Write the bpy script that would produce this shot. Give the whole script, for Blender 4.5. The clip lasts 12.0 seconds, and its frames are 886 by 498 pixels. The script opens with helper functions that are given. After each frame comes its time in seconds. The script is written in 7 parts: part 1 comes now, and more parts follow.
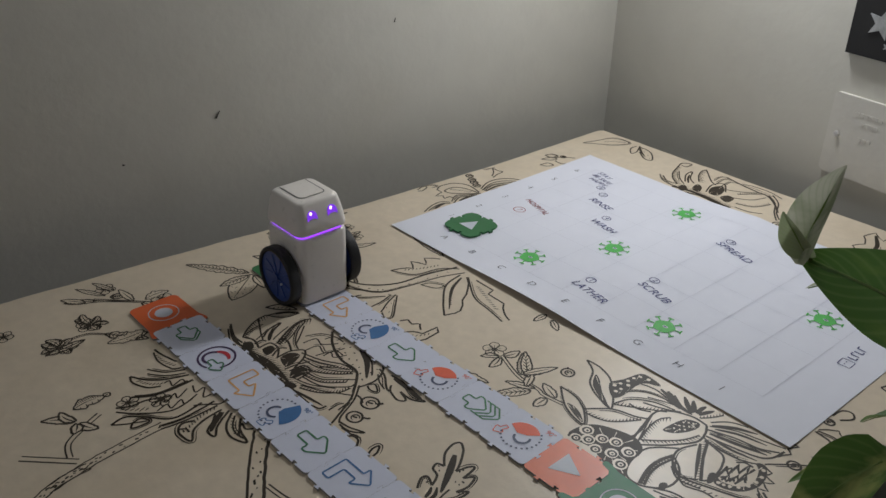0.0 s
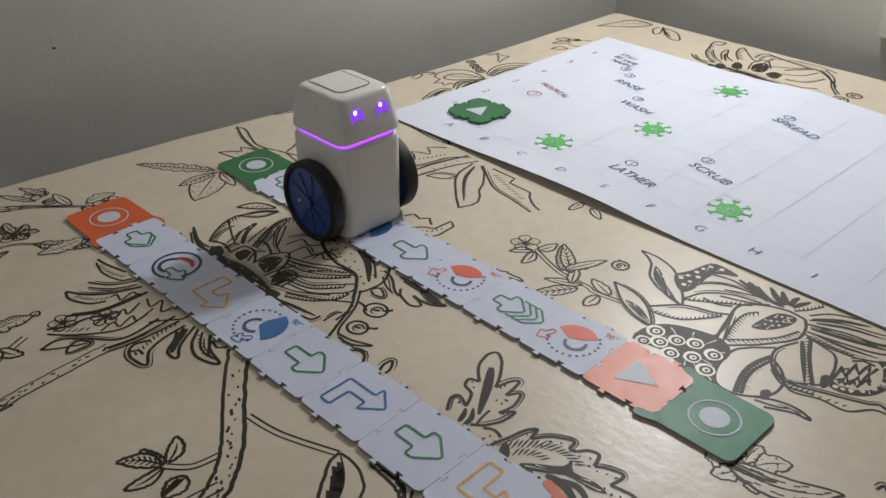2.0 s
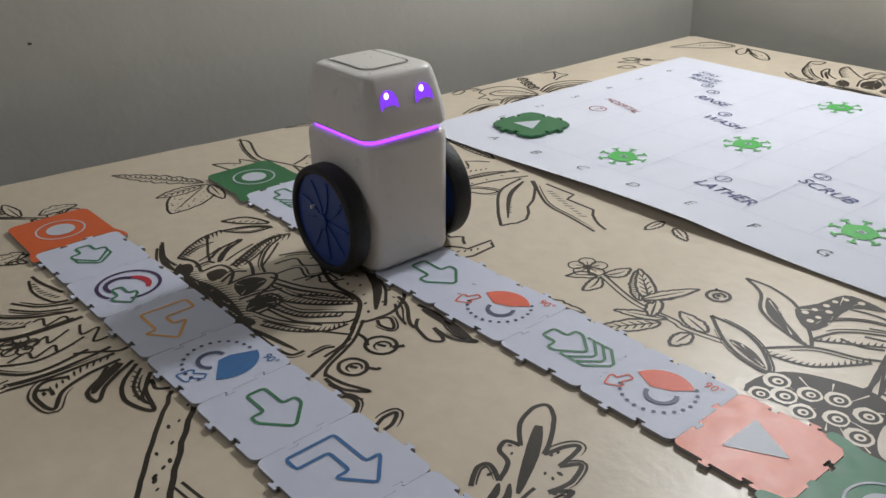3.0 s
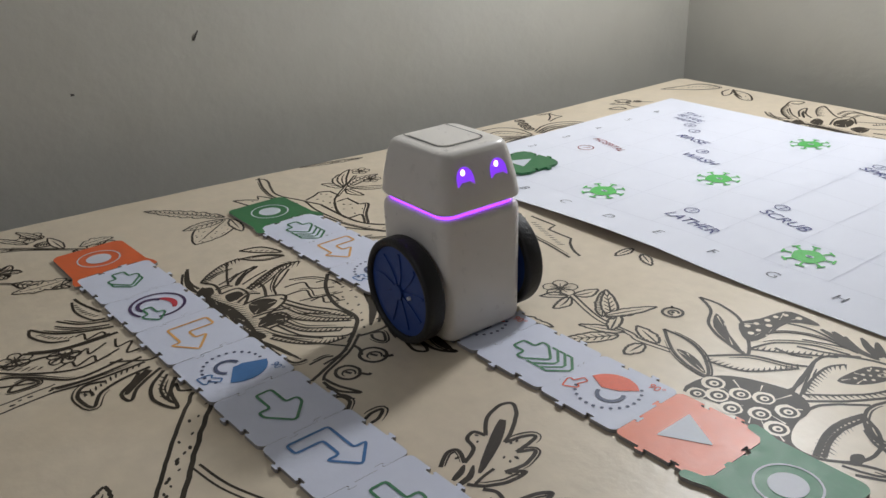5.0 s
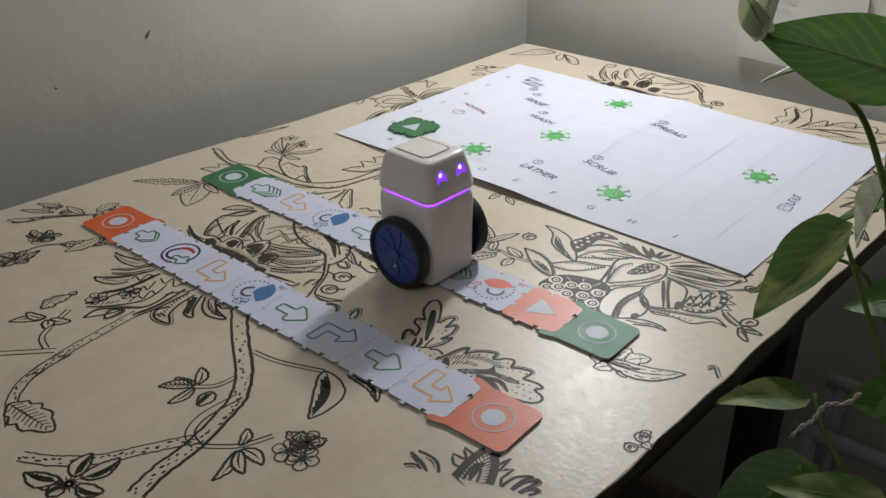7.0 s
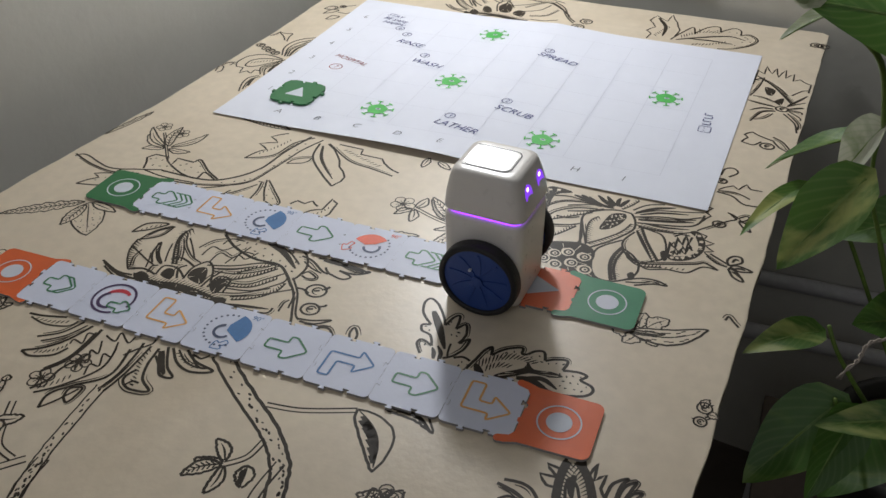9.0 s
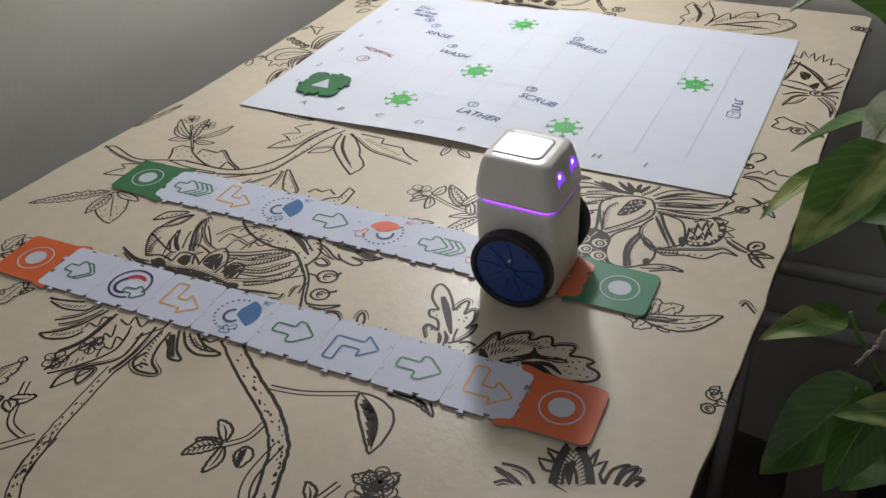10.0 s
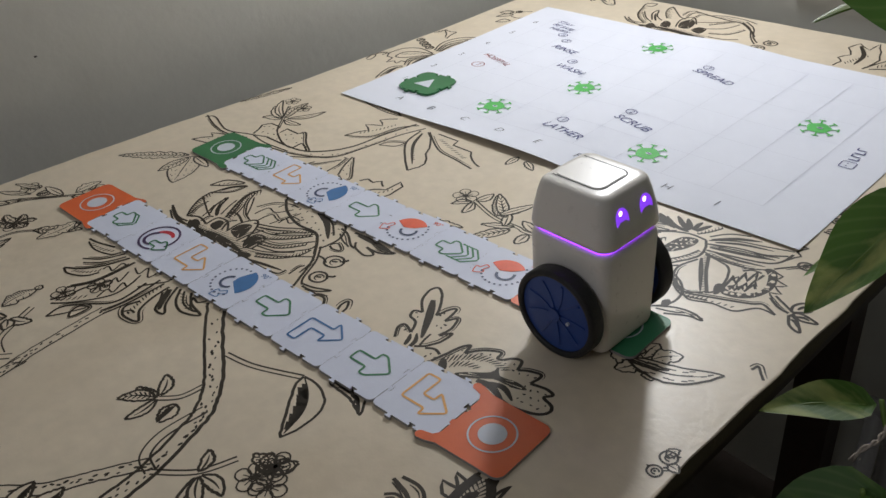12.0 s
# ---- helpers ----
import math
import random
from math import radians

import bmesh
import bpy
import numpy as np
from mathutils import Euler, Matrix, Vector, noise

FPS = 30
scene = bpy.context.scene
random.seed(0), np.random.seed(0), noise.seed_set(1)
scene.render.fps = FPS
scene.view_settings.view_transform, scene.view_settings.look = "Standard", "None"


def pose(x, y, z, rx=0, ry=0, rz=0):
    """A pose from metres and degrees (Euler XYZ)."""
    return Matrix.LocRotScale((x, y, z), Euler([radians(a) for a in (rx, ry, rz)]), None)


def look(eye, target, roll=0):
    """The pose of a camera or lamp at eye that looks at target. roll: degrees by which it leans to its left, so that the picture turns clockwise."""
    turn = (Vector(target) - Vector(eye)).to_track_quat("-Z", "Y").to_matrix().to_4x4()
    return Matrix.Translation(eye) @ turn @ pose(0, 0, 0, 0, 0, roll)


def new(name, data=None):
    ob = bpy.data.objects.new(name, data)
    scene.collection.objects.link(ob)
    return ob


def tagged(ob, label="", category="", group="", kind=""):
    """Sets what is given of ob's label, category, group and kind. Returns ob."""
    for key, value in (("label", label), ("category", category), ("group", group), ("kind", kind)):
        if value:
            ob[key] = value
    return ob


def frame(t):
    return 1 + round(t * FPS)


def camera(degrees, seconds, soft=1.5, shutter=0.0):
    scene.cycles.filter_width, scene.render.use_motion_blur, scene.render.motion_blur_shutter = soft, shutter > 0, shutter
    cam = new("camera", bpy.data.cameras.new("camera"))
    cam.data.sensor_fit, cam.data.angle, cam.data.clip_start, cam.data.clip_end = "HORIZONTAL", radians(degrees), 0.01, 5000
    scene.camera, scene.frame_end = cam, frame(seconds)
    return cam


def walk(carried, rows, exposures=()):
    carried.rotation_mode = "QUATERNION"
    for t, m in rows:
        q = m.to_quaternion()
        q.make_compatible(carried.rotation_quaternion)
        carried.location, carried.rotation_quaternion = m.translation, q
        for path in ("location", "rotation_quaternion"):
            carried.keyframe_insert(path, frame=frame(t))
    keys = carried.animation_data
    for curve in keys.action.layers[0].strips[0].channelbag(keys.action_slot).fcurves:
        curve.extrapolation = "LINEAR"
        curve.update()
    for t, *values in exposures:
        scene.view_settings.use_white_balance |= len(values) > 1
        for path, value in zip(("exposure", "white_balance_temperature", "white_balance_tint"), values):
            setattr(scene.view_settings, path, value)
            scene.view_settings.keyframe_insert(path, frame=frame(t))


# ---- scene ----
cam = camera(53.2, 12.0)
PATH = [
    (0, (0.711, -0.295, 0.472), (-0.573, 0.903, -0.485), 1.2),
    (0.5, (0.71, -0.299, 0.462), (-0.553, 0.879, -0.548), 1.3),
    (1, (0.713, -0.306, 0.463), (-0.528, 0.847, -0.599), 1.0),
    (1.5, (0.674, -0.302, 0.418), (-0.502, 0.882, -0.684), 0.7),
    (2, (0.607, -0.239, 0.339), (-0.602, 0.965, -0.705), -0.1),
    (2.5, (0.574, -0.183, 0.273), (-0.705, 1.029, -0.673), -0.5),
    (3, (0.532, -0.147, 0.227), (-0.83, 1.027, -0.649), -1.1),
    (3.2, (0.520, -0.127, 0.214), (-0.857, 1.035, -0.655), -1.6),
    (4.8, (0.576, -0.156, 0.237), (-0.845, 1.001, -0.565), -2.1),
    (5, (0.596, -0.17, 0.248), (-0.832, 0.981, -0.55), -2.2),
    (5.5, (0.655, -0.193, 0.257), (-0.806, 0.929, -0.523), -2.3),
    (6, (0.705, -0.244, 0.289), (-0.718, 0.902, -0.522), -1.8),
    (6.5, (0.735, -0.315, 0.336), (-0.589, 0.91, -0.528), -0.8),
    (7, (0.724, -0.37, 0.39), (-0.409, 0.955, -0.59), -0.7),
    (7.2, (0.711, -0.376, 0.41), (-0.355, 0.967, -0.619), -2.1),
    (8.8, (0.554, -0.389, 0.435), (-0.067, 1.094, -0.754), -1.0),
    (9, (0.531, -0.389, 0.43), (-0.08, 1.101, -0.756), -1.0),
    (9.5, (0.532, -0.38, 0.417), (-0.102, 1.099, -0.77), -1.8),
    (10, (0.568, -0.377, 0.415), (-0.172, 1.061, -0.761), -4.0),
    (10.5, (0.619, -0.342, 0.406), (-0.292, 1.009, -0.754), -7.0),
    (11, (0.677, -0.287, 0.373), (-0.413, 0.964, -0.743), -7.0),
    (11.5, (0.686, -0.268, 0.359), (-0.465, 0.949, -0.735), -5.6),
    (12, (0.696, -0.272, 0.364), (-0.499, 0.915, -0.714), -4.6),
]
EXPOSURES = [(0.0, -0.50), (0.5, -0.20), (1.0, -0.04), (2.0, -0.02), (3.0, -0.02), (5.0, 0.07), (12.0, 0.08)]
walk(cam, [(t, look(eye, target, roll)) for t, eye, target, roll in PATH], EXPOSURES)

# ---- light ----
world = bpy.data.worlds.new("world")
scene.world = world
world.use_nodes = True
world.node_tree.nodes["Background"].inputs[0].default_value = (0.75, 0.80, 0.86, 1)
world.node_tree.nodes["Background"].inputs[1].default_value = 0.0
scene.view_settings.exposure = 0.0


def area_lamp(name, eye, target, sx, sy, watts, colour, spread=180):
    data = bpy.data.lights.new(name, "AREA")
    data.shape, data.size, data.size_y, data.energy, data.color = "RECTANGLE", sx, sy, watts, colour
    data.spread = radians(spread)
    ob = new(name, data)
    ob.matrix_world = look(eye, target)
    return ob


# the bare lamp globe high by the end wall, over the table's far end
globe = bpy.data.lights.new("lamp_globe", "POINT")
globe.energy, globe.color, globe.shadow_soft_size = 5.5, (0.965, 0.985, 1.03), 0.035
globe_ob = new("lamp_globe", globe)
globe_ob.location = (0.130, 0.70, 0.54)
# added light at the globe's place, brightens the table more than the walls
area_lamp("table_fill", (0.135, 0.69, 0.54), (0.62, 0.0, 0.0), 0.07, 0.07, 1.42, (0.965, 0.985, 1.03))
# added fill light from behind the camera, lifts the shadows
area_lamp("rear_fill_light", (0.55, -1.95, 1.55), (0.45, 0.0, 0.0), 1.0, 0.7, 6.2, (0.92, 0.95, 1.03))


# ---- materials ----
def mat(name, colour, rough=0.5, vary=0.12, scale=30.0, bump=0.0, bump_scale=200.0, metal=0.0, spec=0.5, coat=0.0,
        random_hue=0.0, mottle=0.0):
    """A surface with broad and fine variation of its colour and a fine relief."""
    m = bpy.data.materials.new(name)
    m.use_nodes = True
    nt = m.node_tree
    b = nt.nodes["Principled BSDF"]
    b.inputs["Roughness"].default_value = rough
    b.inputs["Metallic"].default_value = metal
    b.inputs["Specular IOR Level"].default_value = spec
    b.inputs["Coat Weight"].default_value = coat
    tc = nt.nodes.new("ShaderNodeTexCoord")

    def noise_at(sc, detail):
        n = nt.nodes.new("ShaderNodeTexNoise")
        n.inputs["Scale"].default_value, n.inputs["Detail"].default_value = sc, detail
        nt.links.new(tc.outputs["Object"], n.inputs["Vector"])
        return n

    big, small = noise_at(scale * 0.25, 3), noise_at(scale * 4, 6)
    mixn = nt.nodes.new("ShaderNodeMath")
    mixn.operation = "ADD"
    nt.links.new(big.outputs["Fac"], mixn.inputs[0])
    nt.links.new(small.outputs["Fac"], mixn.inputs[1])
    ramp = nt.nodes.new("ShaderNodeMapRange")
    ramp.inputs["From Min"].default_value, ramp.inputs["From Max"].default_value = 0.6, 1.4
    ramp.inputs["To Min"].default_value, ramp.inputs["To Max"].default_value = 1 - vary, 1 + vary
    nt.links.new(mixn.outputs[0], ramp.inputs["Value"])
    mul = nt.nodes.new("ShaderNodeMix")
    mul.data_type, mul.blend_type = "RGBA", "MULTIPLY"
    mul.inputs["Factor"].default_value = 1.0
    mul.inputs["A"].default_value = (*colour, 1)
    nt.links.new(ramp.outputs["Result"], mul.inputs["B"])
    out = mul.outputs["Result"]
    if mottle:
        blot = noise_at(7.0, 4)
        cut = nt.nodes.new("ShaderNodeMapRange")
        cut.inputs["From Min"].default_value, cut.inputs["From Max"].default_value = 0.52, 0.72
        cut.inputs["To Min"].default_value, cut.inputs["To Max"].default_value = 0.0, mottle
        nt.links.new(blot.outputs["Fac"], cut.inputs["Value"])
        mottle_mix = nt.nodes.new("ShaderNodeMix")
        mottle_mix.data_type = "RGBA"
        mottle_mix.inputs["B"].default_value = (colour[0] * 0.72, colour[1] * 0.66, colour[2] * 0.55, 1)
        nt.links.new(cut.outputs["Result"], mottle_mix.inputs["Factor"])
        nt.links.new(out, mottle_mix.inputs["A"])
        out = mottle_mix.outputs["Result"]
    if random_hue:
        info = nt.nodes.new("ShaderNodeObjectInfo")
        hsv = nt.nodes.new("ShaderNodeHueSaturation")
        val = nt.nodes.new("ShaderNodeMapRange")
        val.inputs["To Min"].default_value, val.inputs["To Max"].default_value = 1 - random_hue, 1 + random_hue
        nt.links.new(info.outputs["Random"], val.inputs["Value"])
        nt.links.new(val.outputs["Result"], hsv.inputs["Value"])
        nt.links.new(out, hsv.inputs["Color"])
        out = hsv.outputs["Color"]
    nt.links.new(out, b.inputs["Base Color"])
    rr = nt.nodes.new("ShaderNodeMapRange")
    rr.inputs["To Min"].default_value, rr.inputs["To Max"].default_value = max(0.02, rough - 0.08), min(1, rough + 0.08)
    nt.links.new(small.outputs["Fac"], rr.inputs["Value"])
    nt.links.new(rr.outputs["Result"], b.inputs["Roughness"])
    if bump:
        n3 = noise_at(bump_scale, 5)
        bp = nt.nodes.new("ShaderNodeBump")
        bp.inputs["Strength"].default_value, bp.inputs["Distance"].default_value = bump, 0.002
        nt.links.new(n3.outputs["Fac"], bp.inputs["Height"])
        nt.links.new(bp.outputs["Normal"], b.inputs["Normal"])
    return m


def glow(name, colour, strength):
    m = bpy.data.materials.new(name)
    m.use_nodes = True
    b = m.node_tree.nodes["Principled BSDF"]
    b.inputs["Base Color"].default_value = (*colour, 1)
    b.inputs["Emission Color"].default_value = (*colour, 1)
    b.inputs["Emission Strength"].default_value = strength
    b.inputs["Roughness"].default_value = 0.3
    return m


M_WALL = mat("wall_paint", (0.60, 0.585, 0.52), 0.75, 0.05, 6, 0.22, 90, mottle=0.10)
M_WALL_LOW_BOUNCE = mat("wall_low_bounce", (0.20, 0.17, 0.13), 0.8, 0.08, 6, 0.3, 60)
M_CEIL = mat("ceiling_paint", (0.60, 0.58, 0.54), 0.8, 0.04, 5, 0.2, 60)
M_FLOOR = mat("floor_stone", (0.080, 0.060, 0.048), 0.45, 0.25, 12, 0.1, 60)
# brown blotches put mottled warm reflections into the vinyl's colour
M_CLOTH = mat("tablecloth_vinyl", (0.68, 0.585, 0.45), 0.38, 0.09, 22, 0.11, 170, spec=0.5, mottle=0.28)
M_HEM_SHADE = mat("tablecloth_edge_shade", (0.13, 0.10, 0.065), 0.7, 0.1, 40, 0.3, 400)
M_INK = mat("pattern_ink", (0.036, 0.027, 0.018), 0.5, 0.5, 160, 0.0, spec=0.3)
M_TABLE = mat("table_wood", (0.06, 0.04, 0.028), 0.5, 0.3, 20, 0.1, 100)
M_PAPER = mat("paper_white", (0.74, 0.76, 0.84), 0.7, 0.02, 14, 0.15, 25, spec=0.25)
M_TILE = mat("tile_white", (0.66, 0.69, 0.81), 0.5, 0.03, 30, 0.06, 300, spec=0.35)
M_CARD = mat("tile_card_edge", (0.30, 0.28, 0.27), 0.85, 0.15, 200)
M_TORANGE = mat("tile_orange", (0.72, 0.13, 0.032), 0.42, 0.06, 30, 0.06, 300)
M_TCORAL = mat("tile_coral", (0.80, 0.19, 0.09), 0.42, 0.06, 30, 0.06, 300)
M_TGREEN = mat("tile_green", (0.028, 0.165, 0.055), 0.42, 0.08, 30, 0.06, 300)
M_TGREEN2 = mat("tile_teal_green", (0.035, 0.22, 0.105), 0.5, 0.08, 30, 0.06, 300)
M_PGREEN = mat("print_green", (0.05, 0.21, 0.10), 0.5, 0.15, 150)
M_PORANGE = mat("print_amber", (0.80, 0.42, 0.13), 0.5, 0.12, 150)
M_PBLUE = mat("print_blue", (0.05, 0.17, 0.40), 0.5, 0.12, 150)
M_PSLATE = mat("print_slate", (0.07, 0.09, 0.17), 0.5, 0.15, 150)
M_PRED = mat("print_red", (0.82, 0.13, 0.06), 0.5, 0.1, 150)
M_PPURPLE = mat("print_purple", (0.06, 0.03, 0.10), 0.5, 0.15, 150)
M_PPINK = mat("print_crimson", (0.55, 0.03, 0.05), 0.5, 0.15, 150)
M_PWHITE = mat("print_white", (0.60, 0.63, 0.70), 0.5, 0.04, 100)
M_VIRUS = mat("print_bright_green", (0.08, 0.46, 0.09), 0.6, 0.2, 120)
M_PEN = mat("pen_ink_blue", (0.06, 0.07, 0.22), 0.6, 0.3, 300)
M_REDPEN = mat("pen_ink_red", (0.30, 0.03, 0.04), 0.6, 0.3, 300)
M_PENCIL = mat("print_grey", (0.09, 0.095, 0.12), 0.7, 0.2, 300)
M_LINE = mat("grid_line_grey", (0.62, 0.635, 0.715), 0.7, 0.05, 300)
M_SHELL = mat("robot_shell_white", (0.82, 0.78, 0.73), 0.30, 0.02, 40, 0.03, 900, spec=0.45)
M_GAP = mat("dark_gap", (0.10, 0.095, 0.09), 0.6, 0.1, 100)
M_TYRE = mat("black_rubber", (0.012, 0.012, 0.014), 0.55, 0.2, 100, 0.2, 700)
M_RIM = mat("blue_plastic", (0.020, 0.060, 0.25), 0.42, 0.08, 60, 0.05, 400)
M_UNDER = mat("dark_plastic", (0.03, 0.03, 0.033), 0.5, 0.1, 60)
M_VIOLET = glow("violet_led", (0.30, 0.045, 0.95), 2.6)
M_EYE = glow("violet_eye", (0.24, 0.05, 0.90), 0.9)
M_EYEDOT = glow("white_led", (0.75, 0.55, 1.0), 3.2)
M_STEM = mat("plant_stem", (0.16, 0.25, 0.05), 0.5, 0.2, 60)
M_POT = mat("pot_plastic", (0.03, 0.028, 0.025), 0.5, 0.2, 30)
M_SOIL = mat("soil", (0.05, 0.035, 0.025), 0.9, 0.4, 60, 0.6, 80)
M_ROOT = mat("dry_root", (0.42, 0.36, 0.30), 0.8, 0.2, 100)
M_METAL = mat("grey_enamel_tube", (0.55, 0.54, 0.54), 0.4, 0.1, 30)
M_BOARD = mat("wooden_board", (0.11, 0.08, 0.06), 0.6, 0.25, 20, 0.2, 80)
M_PLATE = mat("cover_plate_paint", (0.66, 0.64, 0.58), 0.6, 0.04, 30, 0.2, 120)
M_SCREW = mat("screw_metal", (0.6, 0.58, 0.55), 0.35, 0.1, 100, metal=0.6)
M_BLACKCARD = mat("black_card", (0.012, 0.012, 0.013), 0.6, 0.2, 60)
M_SILVER = mat("silver_glitter", (0.45, 0.46, 0.47), 0.35, 0.4, 300, 0.5, 900, metal=0.5)
M_MARK = mat("wall_scuff", (0.10, 0.09, 0.08), 0.8, 0.2, 100)


# ---- mesh helpers ----
def finish(name, bm, material, parent=None, label="", smooth=False):
    me = bpy.data.meshes.new(name)
    bm.to_mesh(me)
    bm.free()
    for m in (material if isinstance(material, (list, tuple)) else [material]):
        me.materials.append(m)
    if smooth:
        for p in me.polygons:
            p.use_smooth = True
    ob = new(name, me)
    if parent is not None:
        ob.parent = parent
    if label:
        ob["label"] = label
    return ob


def part(name, bm, material, parent, label="", smooth=False):
    return finish(name, bm, material, parent, label, smooth)


def prism(bm, pts, z0, z1, bevel=0.0, sides_index=0):
    """A solid from an outline in plan; the side faces take the material of sides_index."""
    lo = [bm.verts.new((x, y, z0)) for x, y in pts]
    if bevel:
        cx, cy = sum(p[0] for p in pts) / len(pts), sum(p[1] for p in pts) / len(pts)
    hi = [bm.verts.new((x, y, z1)) for x, y in pts]
    n = len(pts)
    top = bm.faces.new(hi)
    bot = bm.faces.new(lo[::-1])
    bot.material_index = sides_index
    for i in range(n):
        f = bm.faces.new((lo[i], lo[(i + 1) % n], hi[(i + 1) % n], hi[i]))
        f.material_index = sides_index
    return top


def box(bm, x0, x1, y0, y1, z0, z1):
    prism(bm, [(x0, y0), (x1, y0), (x1, y1), (x0, y1)], z0, z1)


def arc(cx, cy, r, a0, a1, n, ry=None):
    ry = r if ry is None else ry
    return [(cx + r * math.cos(radians(a0 + (a1 - a0) * i / n)), cy + ry * math.sin(radians(a0 + (a1 - a0) * i / n))) for i in range(n + 1)]


def smooth_line(pts, steps=6, closed=False):
    """A Catmull-Rom line through points."""
    n = len(pts)
    out = []
    rng = range(n) if closed else range(n - 1)
    for i in rng:
        p0, p1 = pts[(i - 1) % n if closed else max(0, i - 1)], pts[i]
        p2, p3 = pts[(i + 1) % n], pts[(i + 2) % n if closed else min(n - 1, i + 2)]
        for k in range(steps):
            t = k / steps
            out.append(tuple(0.5 * (2 * b + (c - a) * t + (2 * a - 5 * b + 4 * c - d) * t * t + (3 * b - a - 3 * c + d) * t ** 3)
                             for a, b, c, d in zip(p0, p1, p2, p3)))
    if not closed:
        out.append(tuple(pts[-1]))
    return out


def ribbon(bm, pts, w, z=0.0, taper=False, closed=False, height=None):
    """A flat drawn line of width w along pts; height gives the ground's height under a point."""
    n = len(pts)
    if n < 2:
        return
    rows = []
    for i, p in enumerate(pts):
        a = pts[(i - 1) % n] if closed or i > 0 else p
        b = pts[(i + 1) % n] if closed or i < n - 1 else p
        dx, dy = b[0] - a[0], b[1] - a[1]
        d = math.hypot(dx, dy) or 1e-9
        k = w * 0.5 * (1 if not taper else 0.25 + 0.75 * math.sin(math.pi * min(1, 0.12 + 0.88 * i / (n - 1))))
        nx, ny = -dy / d * k, dx / d * k
        zz = z if height is None else z + height(p[0], p[1])
        rows.append((bm.verts.new((p[0] - nx, p[1] - ny, zz)), bm.verts.new((p[0] + nx, p[1] + ny, zz))))
    for i in range(n if closed else n - 1):
        a, b = rows[i], rows[(i + 1) % n]
        try:
            bm.faces.new((a[0], b[0], b[1], a[1]))
        except ValueError:
            pass


def blob(bm, pts, z=0.0, height=None):
    if height is None:
        vs = [bm.verts.new((x, y, z)) for x, y in pts]
    else:
        vs = [bm.verts.new((x, y, z + height(x, y))) for x, y in pts]
    f = bm.faces.new(vs)
    f.normal_update()
    if f.normal.z < 0:
        f.normal_flip()


def tube(bm, pts, r0, r1, sides=8):
    """A round tube through 3D points."""
    rings = []
    n = len(pts)
    for i, p in enumerate(pts):
        d = (Vector(pts[min(n - 1, i + 1)]) - Vector(pts[max(0, i - 1)])).normalized()
        q = d.to_track_quat("Z", "Y")
        r = r0 + (r1 - r0) * i / (n - 1)
        rings.append([bm.verts.new(Vector(p) + q @ Vector((r * math.cos(2 * math.pi * k / sides), r * math.sin(2 * math.pi * k / sides), 0))) for k in range(sides)])
    for a, b in zip(rings, rings[1:]):
        for k in range(sides):
            bm.faces.new((a[k], a[(k + 1) % sides], b[(k + 1) % sides], b[k]))
    bm.faces.new(rings[0][::-1])
    bm.faces.new(rings[-1])


# ---- the room ----
CORNER = Vector((-0.105, 0.817, 0))
ALONG_A = Vector((-0.124, -1.0, 0)).normalized()   # from the corner along the long wall
ALONG_B = Vector((1.0, -0.124, 0)).normalized()    # from the corner along the end wall
FLOOR_Z, CEIL_Z = -0.74, 1.95


def wall(name, a, b, out, label, paint=None):
    """A wall of 12 cm from a to b, its inner face on the line a-b, out pointing away from the room."""
    bm = bmesh.new()
    q = [a, b, b + out * 0.12, a + out * 0.12]
    lo = [(p.x, p.y) for p in q]
    prism(bm, lo, FLOOR_Z, CEIL_Z)
    bmesh.ops.recalc_face_normals(bm, faces=bm.faces)
    return tagged(finish(name, bm, paint or M_WALL), label, "wall", kind="structure")


END_A, END_B = CORNER + ALONG_A * 3.2, CORNER + ALONG_B * 3.0
FAR = END_A + ALONG_B * 3.0
wall("wall_west", CORNER - ALONG_A * 0.12, END_A, -ALONG_B, "plain off-white painted wall beside the table")
wall("wall_north", CORNER, END_B, -ALONG_A, "plain off-white painted wall behind the table")
# unseen walls, coloured dark only to reduce the light they bounce
wall("wall_south", END_A, FAR, ALONG_A, "unseen plain wall, darkened to cut bounced light", M_WALL_LOW_BOUNCE)
wall("wall_east", END_B, FAR, ALONG_B, "unseen plain wall, darkened to cut bounced light", M_WALL_LOW_BOUNCE)
bm = bmesh.new()
prism(bm, [(p.x, p.y) for p in (CORNER, END_A, FAR, END_B)], FLOOR_Z - 0.1, FLOOR_Z)
bmesh.ops.recalc_face_normals(bm, faces=bm.faces)
tagged(finish("floor", bm, M_FLOOR), "dark brown stone floor", "floor", kind="structure")
bm = bmesh.new()
prism(bm, [(p.x, p.y) for p in (CORNER, END_A, FAR, END_B)], CEIL_Z, CEIL_Z + 0.1)
bmesh.ops.recalc_face_normals(bm, faces=bm.faces)
tagged(finish("ceiling", bm, M_CEIL), "white painted ceiling", "ceiling", kind="structure")


def on_wall_b(s, z, out=0.0):
    """A place on the end wall: s metres from the corner, z up, out from the wall."""
    p = CORNER + ALONG_B * s + ALONG_A * out
    return (p.x, p.y, z)


